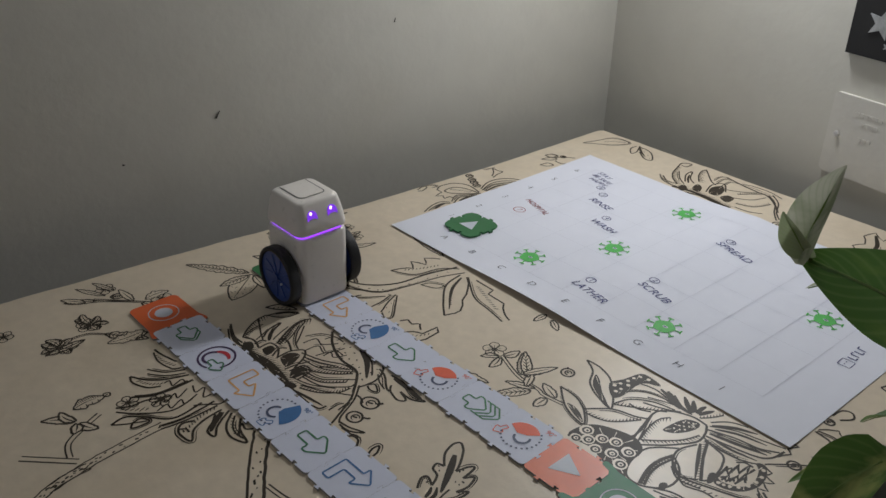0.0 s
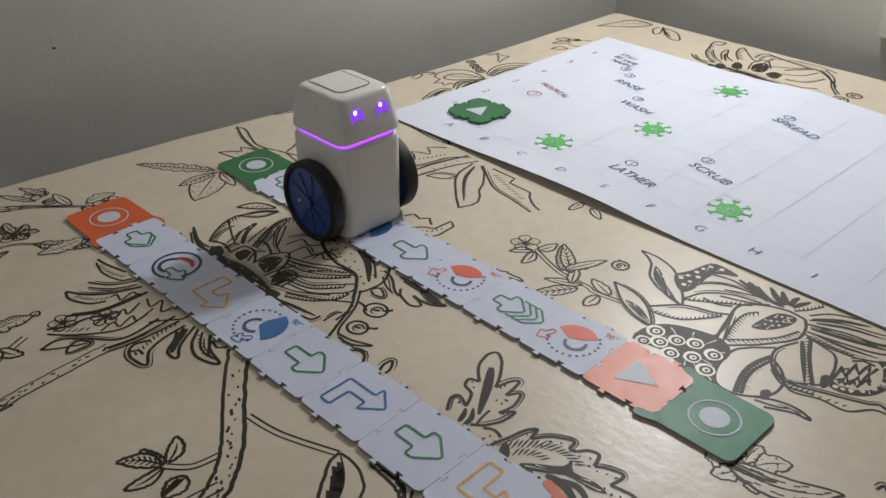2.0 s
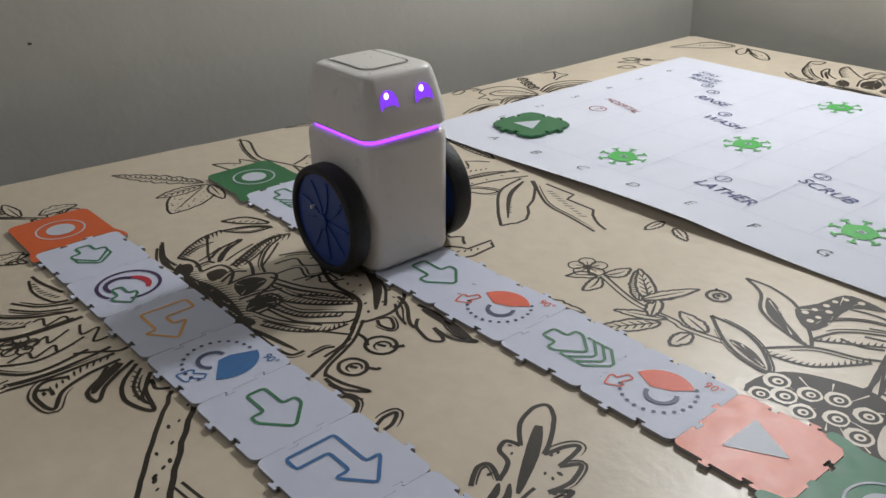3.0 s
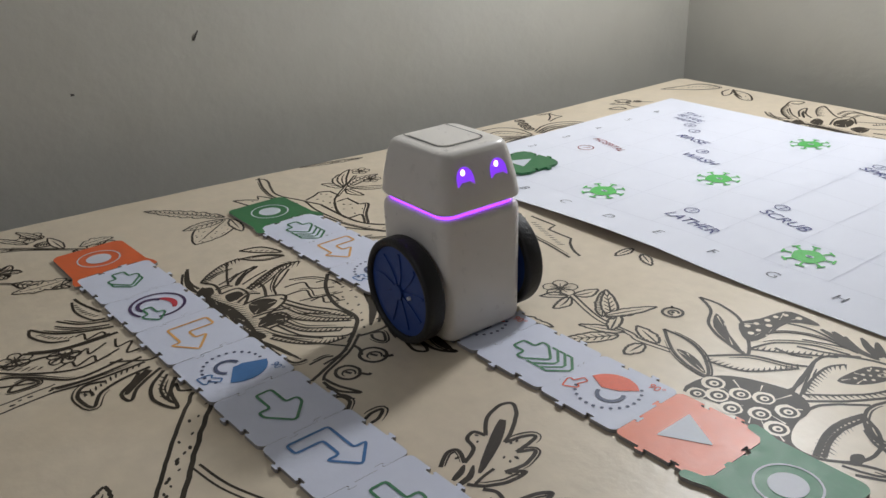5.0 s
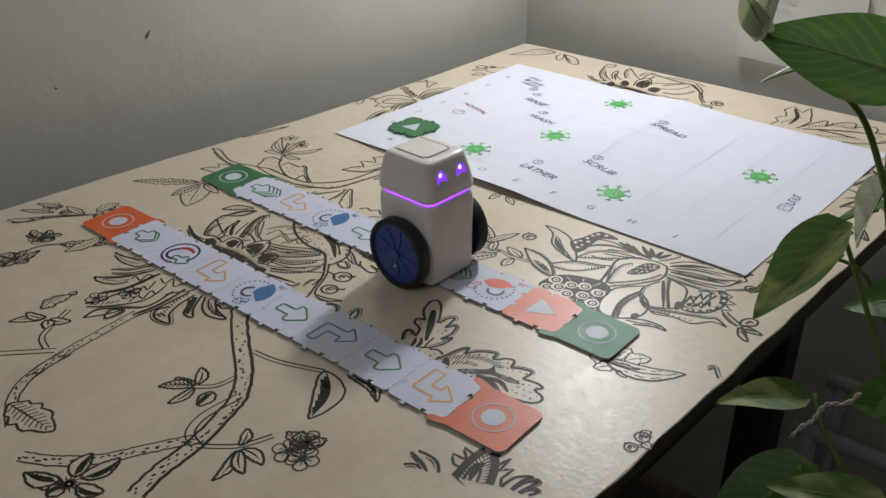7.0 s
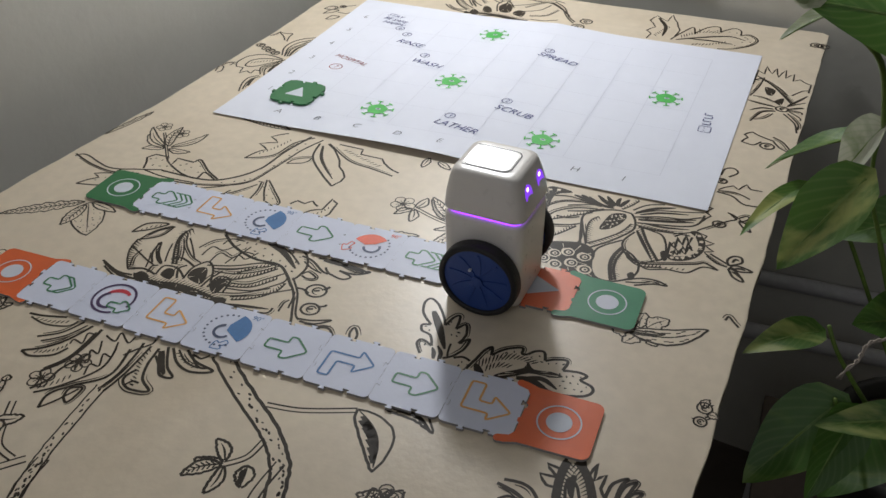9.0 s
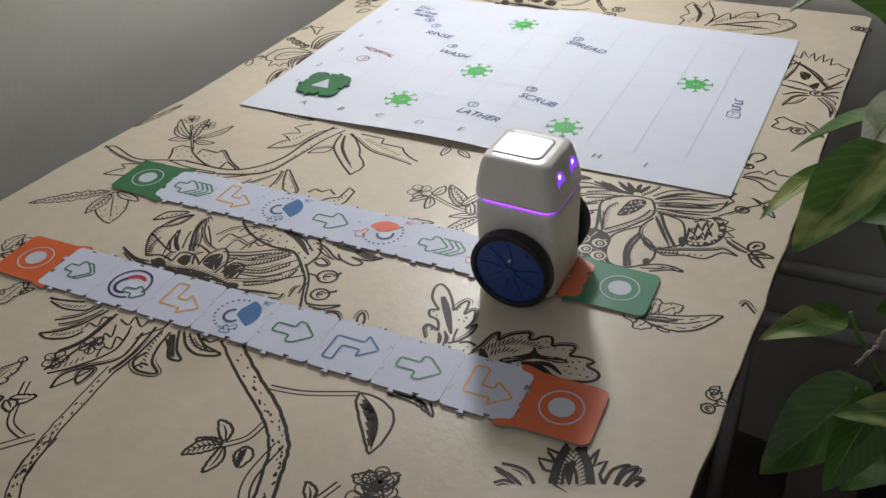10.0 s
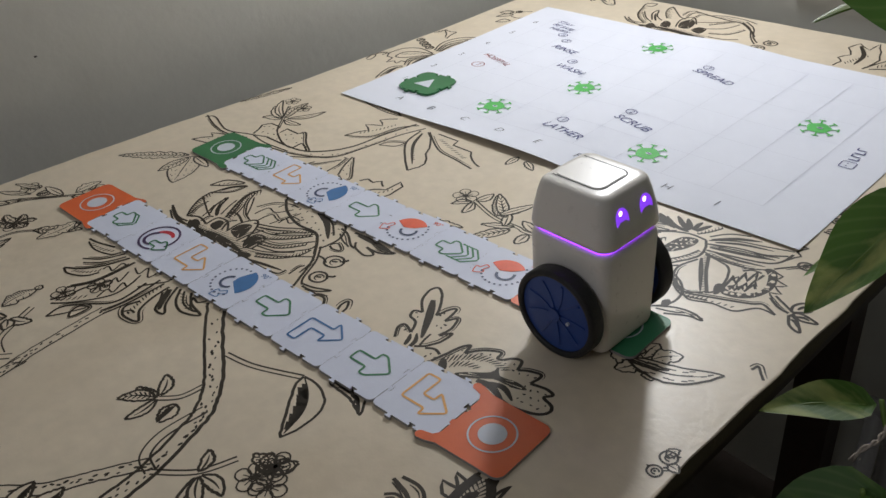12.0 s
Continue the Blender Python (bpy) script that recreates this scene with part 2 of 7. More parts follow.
def wall_slab(bm, s0, s1, z0, z1, out, r=0.0, bow=0.0):
    pts = [(s0, z0), (s1, z0), (s1, z1), (s0, z1)] if not r else (
        arc(s0 + r, z0 + r, r, 180, 270, 4) + arc(s1 - r, z0 + r, r, 270, 360, 4) + arc(s1 - r, z1 - r, r, 0, 90, 4) + arc(s0 + r, z1 - r, r, 90, 180, 4))
    a = [bm.verts.new(on_wall_b(s, z, 0.0)) for s, z in pts]
    b = [bm.verts.new(on_wall_b(s, z, out)) for s, z in pts]
    n = len(pts)
    bm.faces.new(b)
    bm.faces.new(a[::-1])
    for i in range(n):
        bm.faces.new((a[i], a[(i + 1) % n], b[(i + 1) % n], b[i]))
    bmesh.ops.recalc_face_normals(bm, faces=bm.faces)


def cover_plate():
    """The blind plate in the end wall with screws and embossed writing."""
    bm = bmesh.new()
    wall_slab(bm, 0.380, 0.540, 0.032, 0.134, 0.005, 0.006)
    root = tagged(finish("cover_plate", bm, M_PLATE), "off-white painted electrical cover plate on the wall", "wall plate")
    for s, z in ((0.394, 0.083), (0.526, 0.083)):
        bm = bmesh.new()
        m = Matrix.Translation(on_wall_b(s, z, 0.0062)) @ Matrix.Rotation(radians(90), 4, "X")
        bmesh.ops.create_cone(bm, cap_ends=True, segments=14, radius1=0.0042, radius2=0.0032, depth=0.003, matrix=m)
        part("screw", bm, M_SCREW, root, "small round metal screw head")
    bm = bmesh.new()
    for s0, s1, z in ((0.412, 0.452, 0.112), (0.420, 0.444, 0.101), (0.422, 0.436, 0.082)):
        s = s0
        while s < s1:
            wall_slab(bm, s, s + 0.004, z, z + 0.0045, 0.0056)
            s += 0.006
    part("embossed_writing", bm, M_PLATE, root)


def picture():
    """Black card with glitter stars, hung above the plate."""
    bm = bmesh.new()
    wall_slab(bm, 0.381, 0.68, 0.183, 0.48, 0.008)
    root = tagged(finish("picture_panel", bm, M_BLACKCARD), "black card panel with silver glitter stars on the wall", "picture")
    for s, z, r in ((0.418, 0.224, 0.019), (0.455, 0.29, 0.017), (0.50, 0.24, 0.014), (0.430, 0.200, 0.005)):
        bm = bmesh.new()
        pts = [(s + (r if k % 2 == 0 else r * 0.42) * math.sin(k * math.pi / 5 + 0.2), z + (r if k % 2 == 0 else r * 0.42) * math.cos(k * math.pi / 5 + 0.2)) for k in range(10)]
        a = [bm.verts.new(on_wall_b(x, y, 0.008)) for x, y in pts]
        b = [bm.verts.new(on_wall_b(x, y, 0.0095)) for x, y in pts]
        bm.faces.new(b)
        for k in range(10):
            bm.faces.new((a[k], a[(k + 1) % 10], b[(k + 1) % 10], b[k]))
        bmesh.ops.recalc_face_normals(bm, faces=bm.faces)
        part("star", bm, M_SILVER, root, "silver glitter star")


def wall_scuffs():
    for s, z, ln, tilt in ((0.645, 0.112, 0.010, 60), (0.40, 0.19, 0.006, 80), (0.885, 0.165, 0.005, 20), (0.76, 0.075, 0.003, 0)):
        p = CORNER + ALONG_A * s + ALONG_B * 0.0006
        bm = bmesh.new()
        c, sn = math.cos(radians(tilt)), math.sin(radians(tilt))
        q = [(-ln / 2, -0.0012), (ln / 2, -0.0006), (ln / 2, 0.0006), (-ln / 2, 0.0012)]
        for lift in (0.0,):
            f = [bm.verts.new((p + ALONG_A * (-(u * c - v * sn)) + ALONG_B * (0.0008 if u > 0 else 0) + Vector((0, 0, z + u * sn + v * c)))) for u, v in q]
            bm.faces.new(f)
        tagged(finish("wall_scuff", bm, M_MARK), "small dark chip in the wall paint", "scuff", kind="structure")


cover_plate()
picture()
wall_scuffs()

# ---- the table and its cloth ----
EDGE = [(-0.165, -0.55), (0.509, -0.55), (0.584, 0.722), (-0.044, 0.729), (-0.053, 0.50), (-0.071, 0.296), (-0.100, 0.09), (-0.121, -0.10)]


def table():
    root = tagged(new("table"), "dark wooden table covered with a printed cloth", "table")
    bm = bmesh.new()
    c = [(x + (0.003 if x < 0.2 else -0.004), y + (0.004 if y < 0 else -0.004)) for x, y in EDGE]
    prism(bm, c, -0.028, -0.0015)
    bmesh.ops.recalc_face_normals(bm, faces=bm.faces)
    part("tabletop", bm, M_TABLE, root)
    for x, y in ((-0.10, -0.48), (0.43, -0.48), (0.44, 0.62), (0.02, 0.62)):
        bm = bmesh.new()
        box(bm, x - 0.025, x + 0.025, y - 0.025, y + 0.025, FLOOR_Z, -0.028)
        bmesh.ops.recalc_face_normals(bm, faces=bm.faces)
        part("leg", bm, M_TABLE, root)


table()


def outline_at(u):
    """A place on the cloth's edge, u from 0 to 1 round the table."""
    n = len(EDGE)
    lens = [math.dist(EDGE[i], EDGE[(i + 1) % n]) for i in range(n)]
    d = u * sum(lens)
    for i, ln in enumerate(lens):
        if d <= ln:
            break
        d -= ln
    return lerp(EDGE[i], EDGE[(i + 1) % n], d / ln)


def lerp(a, b, t):
    return (a[0] + (b[0] - a[0]) * t, a[1] + (b[1] - a[1]) * t)


def tablecloth():
    """Vinyl cloth lying on the table, with a short worn hem bent over the edges."""
    bm = bmesh.new()
    n = 320
    ring = [outline_at(i / n) for i in range(n)]
    cx, cy = 0.22, 0.09
    wob = [0.0012 * math.sin(i * 0.9) * math.sin(i * 0.23) + 0.0008 * noise.noise((i * 0.7, 0, 0)) for i in range(n)]
    rings = []
    for inset, z in ((0.0010, 0.0), (0.0003, -0.0003), (0.0, -0.0010), (0.0005, -0.014)):
        vs = []
        for i, (x, y) in enumerate(ring):
            dx, dy = x - cx, y - cy
            d = math.hypot(dx, dy)
            k = 1 - (inset - wob[i] * (1 if z < -0.0001 else 0.3)) / d
            vs.append(bm.verts.new((cx + dx * k, cy + dy * k, z + (wob[i] * 3 if z < -0.01 else 0))))
        rings.append(vs)
    top = bm.faces.new(rings[0])
    for a, b in zip(rings, rings[1:]):
        for i in range(n):
            f = bm.faces.new((a[i], b[i], b[(i + 1) % n], a[(i + 1) % n]))
            # the drop below the edge has its shade put into a darker colour
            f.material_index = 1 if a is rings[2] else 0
    bmesh.ops.recalc_face_normals(bm, faces=bm.faces)
    if top.normal.z < 0:
        bmesh.ops.reverse_faces(bm, faces=bm.faces)
    return tagged(finish("tablecloth", bm, [M_CLOTH, M_HEM_SHADE]), "cream vinyl tablecloth printed with dark floral line drawings, on the table", "tablecloth")


CLOTH = tablecloth()

# ---- the print on the cloth ----
PRINT_Z = 0.00004
PRND = random.Random(12)
LINE = 0.00180
LAYER = 0.0


def print_part(name, bm, kind=""):
    tagged(part(name, bm, [M_INK, M_CLOTH], CLOTH), kind=kind)


def wobble(pts, amount):
    return [(x + PRND.uniform(-amount, amount), y + PRND.uniform(-amount, amount)) for x, y in pts]


def leaf_shape(base, tip, width, lobes, bend, least=16):
    """The axis and the two margins of a drawn leaf."""
    bx, by = base
    dx, dy = tip[0] - bx, tip[1] - by
    ln = math.hypot(dx, dy) or 1e-6
    ux, uy = dx / ln, dy / ln
    n = max(least, lobes * 6)
    axis, left, right = [], [], []
    for i in range(n + 1):
        t = i / n
        off = bend * ln * math.sin(math.pi * t)
        cx, cy = bx + dx * t - uy * off, by + dy * t + ux * off
        half = 0.5 * width * math.sin(math.pi * t ** 0.85) ** 0.8 if 0 < t < 1 else 0
        if lobes:
            saw = (t * lobes + 0.18 * math.sin(37 * (bx + by) + 5 * t)) % 1.0
            deep = 0.34 * min(1.0, 1.6 * (1 - t) + 0.25)
            half *= 1.08 - deep + deep * 1.25 * (saw / 0.72 if saw < 0.72 else (1 - saw) / 0.28) ** 0.75
        axis.append((cx, cy))
        left.append((cx - uy * half, cy + ux * half))
        right.append((cx + uy * half, cy - ux * half))
    return axis, left, right


def draw_leaf(bm, base, tip, width, style, lobes, bend, z=PRINT_Z):
    axis, left, right = leaf_shape(base, tip, width, lobes, bend, 24 if style == "ragged" else 16)
    n = len(axis) - 1
    for i in range(n):
        quad = [left[i], right[i], right[i + 1], left[i + 1]]
        f = bm.faces.new([bm.verts.new((*q, z - 0.000004)) for q in quad])
        f.material_index = 1
        f.normal_update()
        if f.normal.z < 0:
            f.normal_flip()
    ribbon(bm, wobble(left, 0.00042), LINE, z, taper=False)
    ribbon(bm, wobble(right, 0.00042), LINE * 1.15, z + 0.000002)
    if style in ("veins", "hatch", "dark"):
        ribbon(bm, axis[: max(3, int(n * 0.85))], LINE * 0.85, z + 0.000003, taper=True)
    small = width < 0.010
    if style == "veins" and not small:
        for i in range(2, n - 2, 2):
            for side in (left, right):
                ribbon(bm, [axis[i], lerp(axis[min(n, i + 1)], side[min(n, i + 2)], 0.62)], LINE * 0.6, z + 0.000005, taper=False)
    elif style == "hatch" and not small:
        for i in range(1, n - 1):
            a, b = lerp(axis[i], left[i], 0.92), lerp(axis[i], left[min(n, i + 1)], 0.3)
            ribbon(bm, [a, b], LINE * 0.62, z + 0.000005)
            if i % 3 == 0:
                ribbon(bm, [lerp(axis[i], right[i], 0.9), lerp(axis[i], right[min(n, i + 1)], 0.45)], LINE * 0.6, z + 0.000005)
    elif style == "ragged":
        for side, k in ((left, 0.50), (right, 0.22)):
            inner = [lerp(axis[i], side[i], k + 0.05 * math.sin(i * 2.1)) for i in range(1, n)]
            ribbon(bm, inner, LINE * (1.5 if side is left else 0.8), z + 0.000004, taper=True)
            if side is left:
                for i in range(2, n - 1):
                    ribbon(bm, [lerp(axis[i], side[i], k), lerp(axis[max(0, i - 1)], side[max(0, i - 1)], k + 0.26)], LINE * 0.95, z + 0.000006)
    elif style == "dark":
        for i in range(2, n - 2):
            k = 0.35 + 0.45 * abs(math.sin(i * 1.7))
            blob(bm, [axis[i], lerp(axis[i], right[i], k), lerp(axis[min(n, i + 2)], right[min(n, i + 2)], k * 0.8), axis[min(n, i + 2)]], z + 0.000005 + i * 1e-9)
    if style in ("dots", "dashes", "stars", "scales"):
        step = 0.0052
        ln = math.hypot(tip[0] - base[0], tip[1] - base[1])
        rows = max(2, int(ln / step))
        for i in range(1, rows):
            ii = int(n * i / rows)
            half = math.hypot(left[ii][0] - axis[ii][0], left[ii][1] - axis[ii][1])
            cols = int(half / step)
            for j in range(-cols, cols + 1):
                side = left if j >= 0 else right
                k = abs(j) / (cols + 0.7)
                c = lerp(axis[ii], side[ii], k)
                c = (c[0] + PRND.uniform(-0.0009, 0.0009), c[1] + PRND.uniform(-0.0009, 0.0009))
                if style == "dots":
                    r = PRND.uniform(0.0005, 0.0009)
                    blob(bm, arc(c[0], c[1], r, 0, 288, 4), z + 0.000005)
                elif style == "dashes":
                    d = lerp(axis[ii], axis[min(n, ii + 1)], 0.5)
                    ux, uy = (d[0] - axis[ii][0]), (d[1] - axis[ii][1])
                    m = math.hypot(ux, uy) or 1
                    ribbon(bm, [(c[0] - ux / m * 0.0018, c[1] - uy / m * 0.0018), (c[0] + ux / m * 0.0018, c[1] + uy / m * 0.0018)], 0.0011, z + 0.000005)
                elif style == "stars":
                    for a in (20, 80, 140):
                        u, v = 0.0016 * math.cos(radians(a)), 0.0016 * math.sin(radians(a))
                        ribbon(bm, [(c[0] - u, c[1] - v), (c[0] + u, c[1] + v)], 0.0007, z + 0.000005 + a * 1e-9)
                else:
                    ribbon(bm, arc(c[0], c[1], 0.0022, PRND.uniform(0, 40), 230, 8), 0.0008, z + 0.000005)
        if style == "dots" and width > 0.04:
            for i in range(3, n - 3):
                for side, k in ((left, 0.55), (right, 0.42)):
                    q = lerp(axis[i], side[max(0, i - 2)], k + 0.12 * math.sin(i * 2.3))
                    ribbon(bm, [axis[i], q], LINE * 0.75, z + 0.000007)
        if style != "scales":
            ribbon(bm, axis[1:-2], LINE * 0.8, z + 0.000003, taper=True)


def print_leaf(base, tip, width, style="veins", lobes=0, bend=0.0):
    global LAYER
    LAYER = min(LAYER + 0.000014, 0.00022)
    bm = bmesh.new()
    draw_leaf(bm, base, tip, width, style, lobes, bend, PRINT_Z + LAYER)
    print_part("printed_leaf", bm)


def print_fan(centre, tips, width, style="veins", lobes=0, core=0.0):
    """Petals or leaves that spread from one place, with an optional dark toothed heart."""
    bm = bmesh.new()
    for i, t in enumerate(tips):
        b = lerp(centre, t, 0.10 if not core else 0.22)
        bend = 0.10 * (1 if i % 2 else -1)
        draw_leaf(bm, b, t, width * PRND.uniform(0.85, 1.15), style, lobes, bend, PRINT_Z + 0.000014 * (1 + i % 8))
    if core:
        n = 13
        for k in range(n):
            a = 2 * math.pi * k / n
            r = core * PRND.uniform(0.75, 1.15)
            tip = (centre[0] + r * math.cos(a), centre[1] + r * math.sin(a))
            c, s = math.cos(a), math.sin(a)
            w = core * 0.16
            blob(bm, [(centre[0] + core * 0.12 * c - w * s, centre[1] + core * 0.12 * s + w * c), (centre[0] + core * 0.12 * c + w * s, centre[1] + core * 0.12 * s - w * c), tip], PRINT_Z + 0.00015)
    print_part("printed_flower", bm)


def print_branch(pts, width, dots=True):
    """A drawn branch: two uneven outlines with dashes of bark between them."""
    bm = bmesh.new()
    line = smooth_line(pts, 8)
    n = len(line)
    edges = [[], []]
    for i, p in enumerate(line):
        a, b = line[max(0, i - 1)], line[min(n - 1, i + 1)]
        d = math.hypot(b[0] - a[0], b[1] - a[1]) or 1e-9
        nx, ny = -(b[1] - a[1]) / d, (b[0] - a[0]) / d
        for k, e in enumerate(edges):
            h = width * 0.5 * (1 + (0.10 * PRND.uniform(-1, 1) if dots else 0.03)) * (1 if k else -1)
            e.append((p[0] + nx * h, p[1] + ny * h))
    w = 0.0022 if width > 0.01 else 0.0012
    ribbon(bm, edges[0], w, PRINT_Z)
    ribbon(bm, edges[1], w * 1.2, PRINT_Z + 0.000003)
    if dots:
        for i in range(0, n - 1):
            for _ in range(2 if width > 0.015 else 1):
                k, t = PRND.uniform(0.22, 0.78), PRND.random()
                c = lerp(lerp(edges[0][i], edges[0][i + 1], t), lerp(edges[1][i], edges[1][i + 1], t), k)
                ang = math.atan2(line[i + 1][1] - line[i][1], line[i + 1][0] - line[i][0]) + PRND.uniform(-0.5, 0.5)
                r = PRND.uniform(0.0008, 0.0015)
                blob(bm, [(c[0] + r * 1.4 * math.cos(a) * math.cos(ang) - r * 0.75 * math.sin(a) * math.sin(ang), c[1] + r * 1.4 * math.cos(a) * math.sin(ang) + r * 0.75 * math.sin(a) * math.cos(ang)) for a in [k2 * math.pi / 3 for k2 in range(6)]], PRINT_Z + 0.000005)
    print_part("printed_branch", bm)


def print_berries(centres, r):
    for c in centres:
        bm = bmesh.new()
        q = r * PRND.uniform(0.85, 1.1)
        ribbon(bm, wobble(arc(c[0], c[1], q, 0, 340, 18), 0.0001), LINE * 1.2, PRINT_Z + 0.00016, closed=True)
        ribbon(bm, arc(c[0] + q * 0.1, c[1], q * 0.5, 20, 300, 10), LINE, PRINT_Z + 0.00016)
        blob(bm, arc(c[0], c[1], q * 0.22, 0, 300, 5), PRINT_Z + 0.00016)
        a = PRND.uniform(0, 6.28)
        blob(bm, [(c[0] + q * math.cos(a - 0.25), c[1] + q * math.sin(a - 0.25)), (c[0] + q * math.cos(a + 0.25), c[1] + q * math.sin(a + 0.25)), (c[0] + q * 1.5 * math.cos(a), c[1] + q * 1.5 * math.sin(a))], PRINT_Z + 0.00016)
        print_part("printed_berry", bm)


def print_rosette(c, r):
    """A small blossom of five loops."""
    bm = bmesh.new()
    a0 = PRND.uniform(0, 6)
    for k in range(5):
        a = a0 + k * 2 * math.pi / 5
        x, y = c[0] + r * 0.62 * math.cos(a), c[1] + r * 0.62 * math.sin(a)
        ribbon(bm, wobble(arc(x, y, r * 0.42, 0, 330, 11), 0.0002), LINE * 0.62, PRINT_Z + 0.00014 + k * 0.000002, closed=True)
        ribbon(bm, [lerp(c, (x, y), 0.4), lerp(c, (x, y), 1.0)], LINE * 0.4, PRINT_Z + 0.00015)
    blob(bm, arc(c[0], c[1], r * 0.2, 0, 300, 5), PRINT_Z + 0.00016)
    print_part("printed_blossom", bm)


INK_STEP = 0


def ink_z():
    """Each stroke lies a hair above the one before."""
    global INK_STEP
    INK_STEP = (INK_STEP + 1) % 150
    return PRINT_Z + 0.0000012 * INK_STEP


def pairs(v):
    return list(zip(v[::2], v[1::2]))


def bare(bm):
    """Leaves the newest face unprinted."""
    bm.faces.ensure_lookup_table()
    bm.faces[-1].material_index = 1


def draw_line(bm, v, w, taper):
    line = smooth_line(pairs(v), 7)
    n = len(line)
    line = [(x + 0.00022 * noise.noise((x * 260, y * 260, 1.0)), y + 0.00022 * noise.noise((x * 260, y * 260, 7.0))) for x, y in line]
    ribbon(bm, line, PEN * w, ink_z(), taper=taper and n > 2)
    return line


def pen(*v, w=1.0, taper=False):
    """A hand-drawn line through places."""
    bm = bmesh.new()
    line = draw_line(bm, v, w, taper)
    n = len(line)
    print_part("printed_line", bm)
    if not taper and n > 14 and PRND.random() < 0.45:
        # a second, finer line beside it, as a pen drawing has
        off = PRND.choice((-1, 1)) * PRND.uniform(0.0018, 0.0028)
        i0, i1 = int(n * PRND.uniform(0.05, 0.25)), int(n * PRND.uniform(0.75, 0.98))
        side = []
        for a, b in zip(line[i0:i1], line[i0 + 1:i1 + 1]):
            d = math.dist(a, b) or 1e-9
            side.append((a[0] - (b[1] - a[1]) / d * off, a[1] + (b[0] - a[0]) / d * off))
        bm = bmesh.new()
        ribbon(bm, side, PEN * 0.7, ink_z(), taper=True)
        print_part("printed_line", bm)


def zig(*v, w=1.0):
    """A line with sharp points."""
    q = pairs(v)
    bm = bmesh.new()
    ribbon(bm, [p for a, b in zip(q, q[1:]) for p in (a, lerp(lerp(a, b, 0.5), (a[0], b[1]), 0.12))] + [q[-1]], PEN * w, ink_z())
    print_part("printed_line", bm)


def along(v, gap):
    """Places at even steps along a smooth line, with its direction there."""
    line = smooth_line(pairs(v), 8)
    out, d = [], 0.0
    for a, b in zip(line, line[1:]):
        ln = math.dist(a, b)
        while d < ln:
            out.append((lerp(a, b, d / (ln or 1)), ((b[0] - a[0]) / (ln or 1), (b[1] - a[1]) / (ln or 1))))
            d += gap
        d -= ln
    return out


def comb(*v, w=1.0, reach=0.004, gap=0.0030):
    """A line with a fringe of slanting teeth on one side."""
    bm = bmesh.new()
    draw_line(bm, v, w, False)
    z = ink_z()
    h = PEN * 0.55
    for k, (p, (ux, uy)) in enumerate(along(v, gap)):
        r = reach * PRND.uniform(0.8, 1.4)
        r += math.copysign(PEN * w * 0.4, r)
        tip = (p[0] - uy * r + ux * abs(r) * 0.5, p[1] + ux * r + uy * abs(r) * 0.5)
        blob(bm, [(p[0] - ux * h, p[1] - uy * h), (p[0] + ux * h, p[1] + uy * h), tip], z + 1e-8 * k)
    print_part("printed_fringe", bm)


def hatch(*v, gap=0.004, reach=0.005):
    """Short slanting strokes across a line."""
    bm = bmesh.new()
    z = ink_z()
    for k, (p, (ux, uy)) in enumerate(along(v, gap)):
        r = reach * PRND.uniform(0.55, 1.0)
        dx, dy = (-uy * 0.8 + ux * 0.6) * r * 0.5, (ux * 0.8 + uy * 0.6) * r * 0.5
        ribbon(bm, [(p[0] - dx, p[1] - dy), (p[0] + dx * 0.2 + PRND.uniform(-0.0003, 0.0003), p[1] + dy * 0.2), (p[0] + dx, p[1] + dy)], PEN * 0.75, z + 1e-8 * k, taper=True)
    print_part("printed_hatching", bm, "stuff")


def patch(*v):
    """A place filled with ink, with bare slivers between its strokes."""
    q = pairs(v)
    bm = bmesh.new()
    blob(bm, smooth_line(q, 3, True), ink_z())
    c = (sum(x for x, y in q) / len(q), sum(y for x, y in q) / len(q))
    z = ink_z()
    for k, p in enumerate(q):
        a, b = lerp(c, p, 0.30 + 0.2 * (k % 2)), lerp(c, p, 0.86)
        d = math.dist(a, b)
        if d > 0.004:
            nx, ny = -(b[1] - a[1]) / d * 0.00045, (b[0] - a[0]) / d * 0.00045
            blob(bm, [a, (b[0] - nx, b[1] - ny), (b[0] + nx, b[1] + ny)], z + 1e-8 * k)
            bare(bm)
    print_part("printed_patch", bm)


def dots(*v, r=0.001, light=False):
    """Round dots, of ink or left bare."""
    bm = bmesh.new()
    z = ink_z()
    for x, y in pairs(v):
        blob(bm, arc(x, y, r * PRND.uniform(0.85, 1.15), 0, 315, 7), z)
        if light:
            bare(bm)
    print_part("printed_dotting", bm, "stuff")


def flecks(*v, r=0.001):
    """Small uneven dashes."""
    bm = bmesh.new()
    z = ink_z()
    for x, y in pairs(v):
        a = PRND.uniform(0, 3.1)
        q = r * PRND.uniform(0.8, 1.2)
        blob(bm, [(x + q * 1.25 * math.cos(k) * math.cos(a) - q * 0.7 * math.sin(k) * math.sin(a), y + q * 1.25 * math.cos(k) * math.sin(a) + q * 0.7 * math.sin(k) * math.cos(a)) for k in range(6)], z)
    print_part("printed_dotting", bm, "stuff")


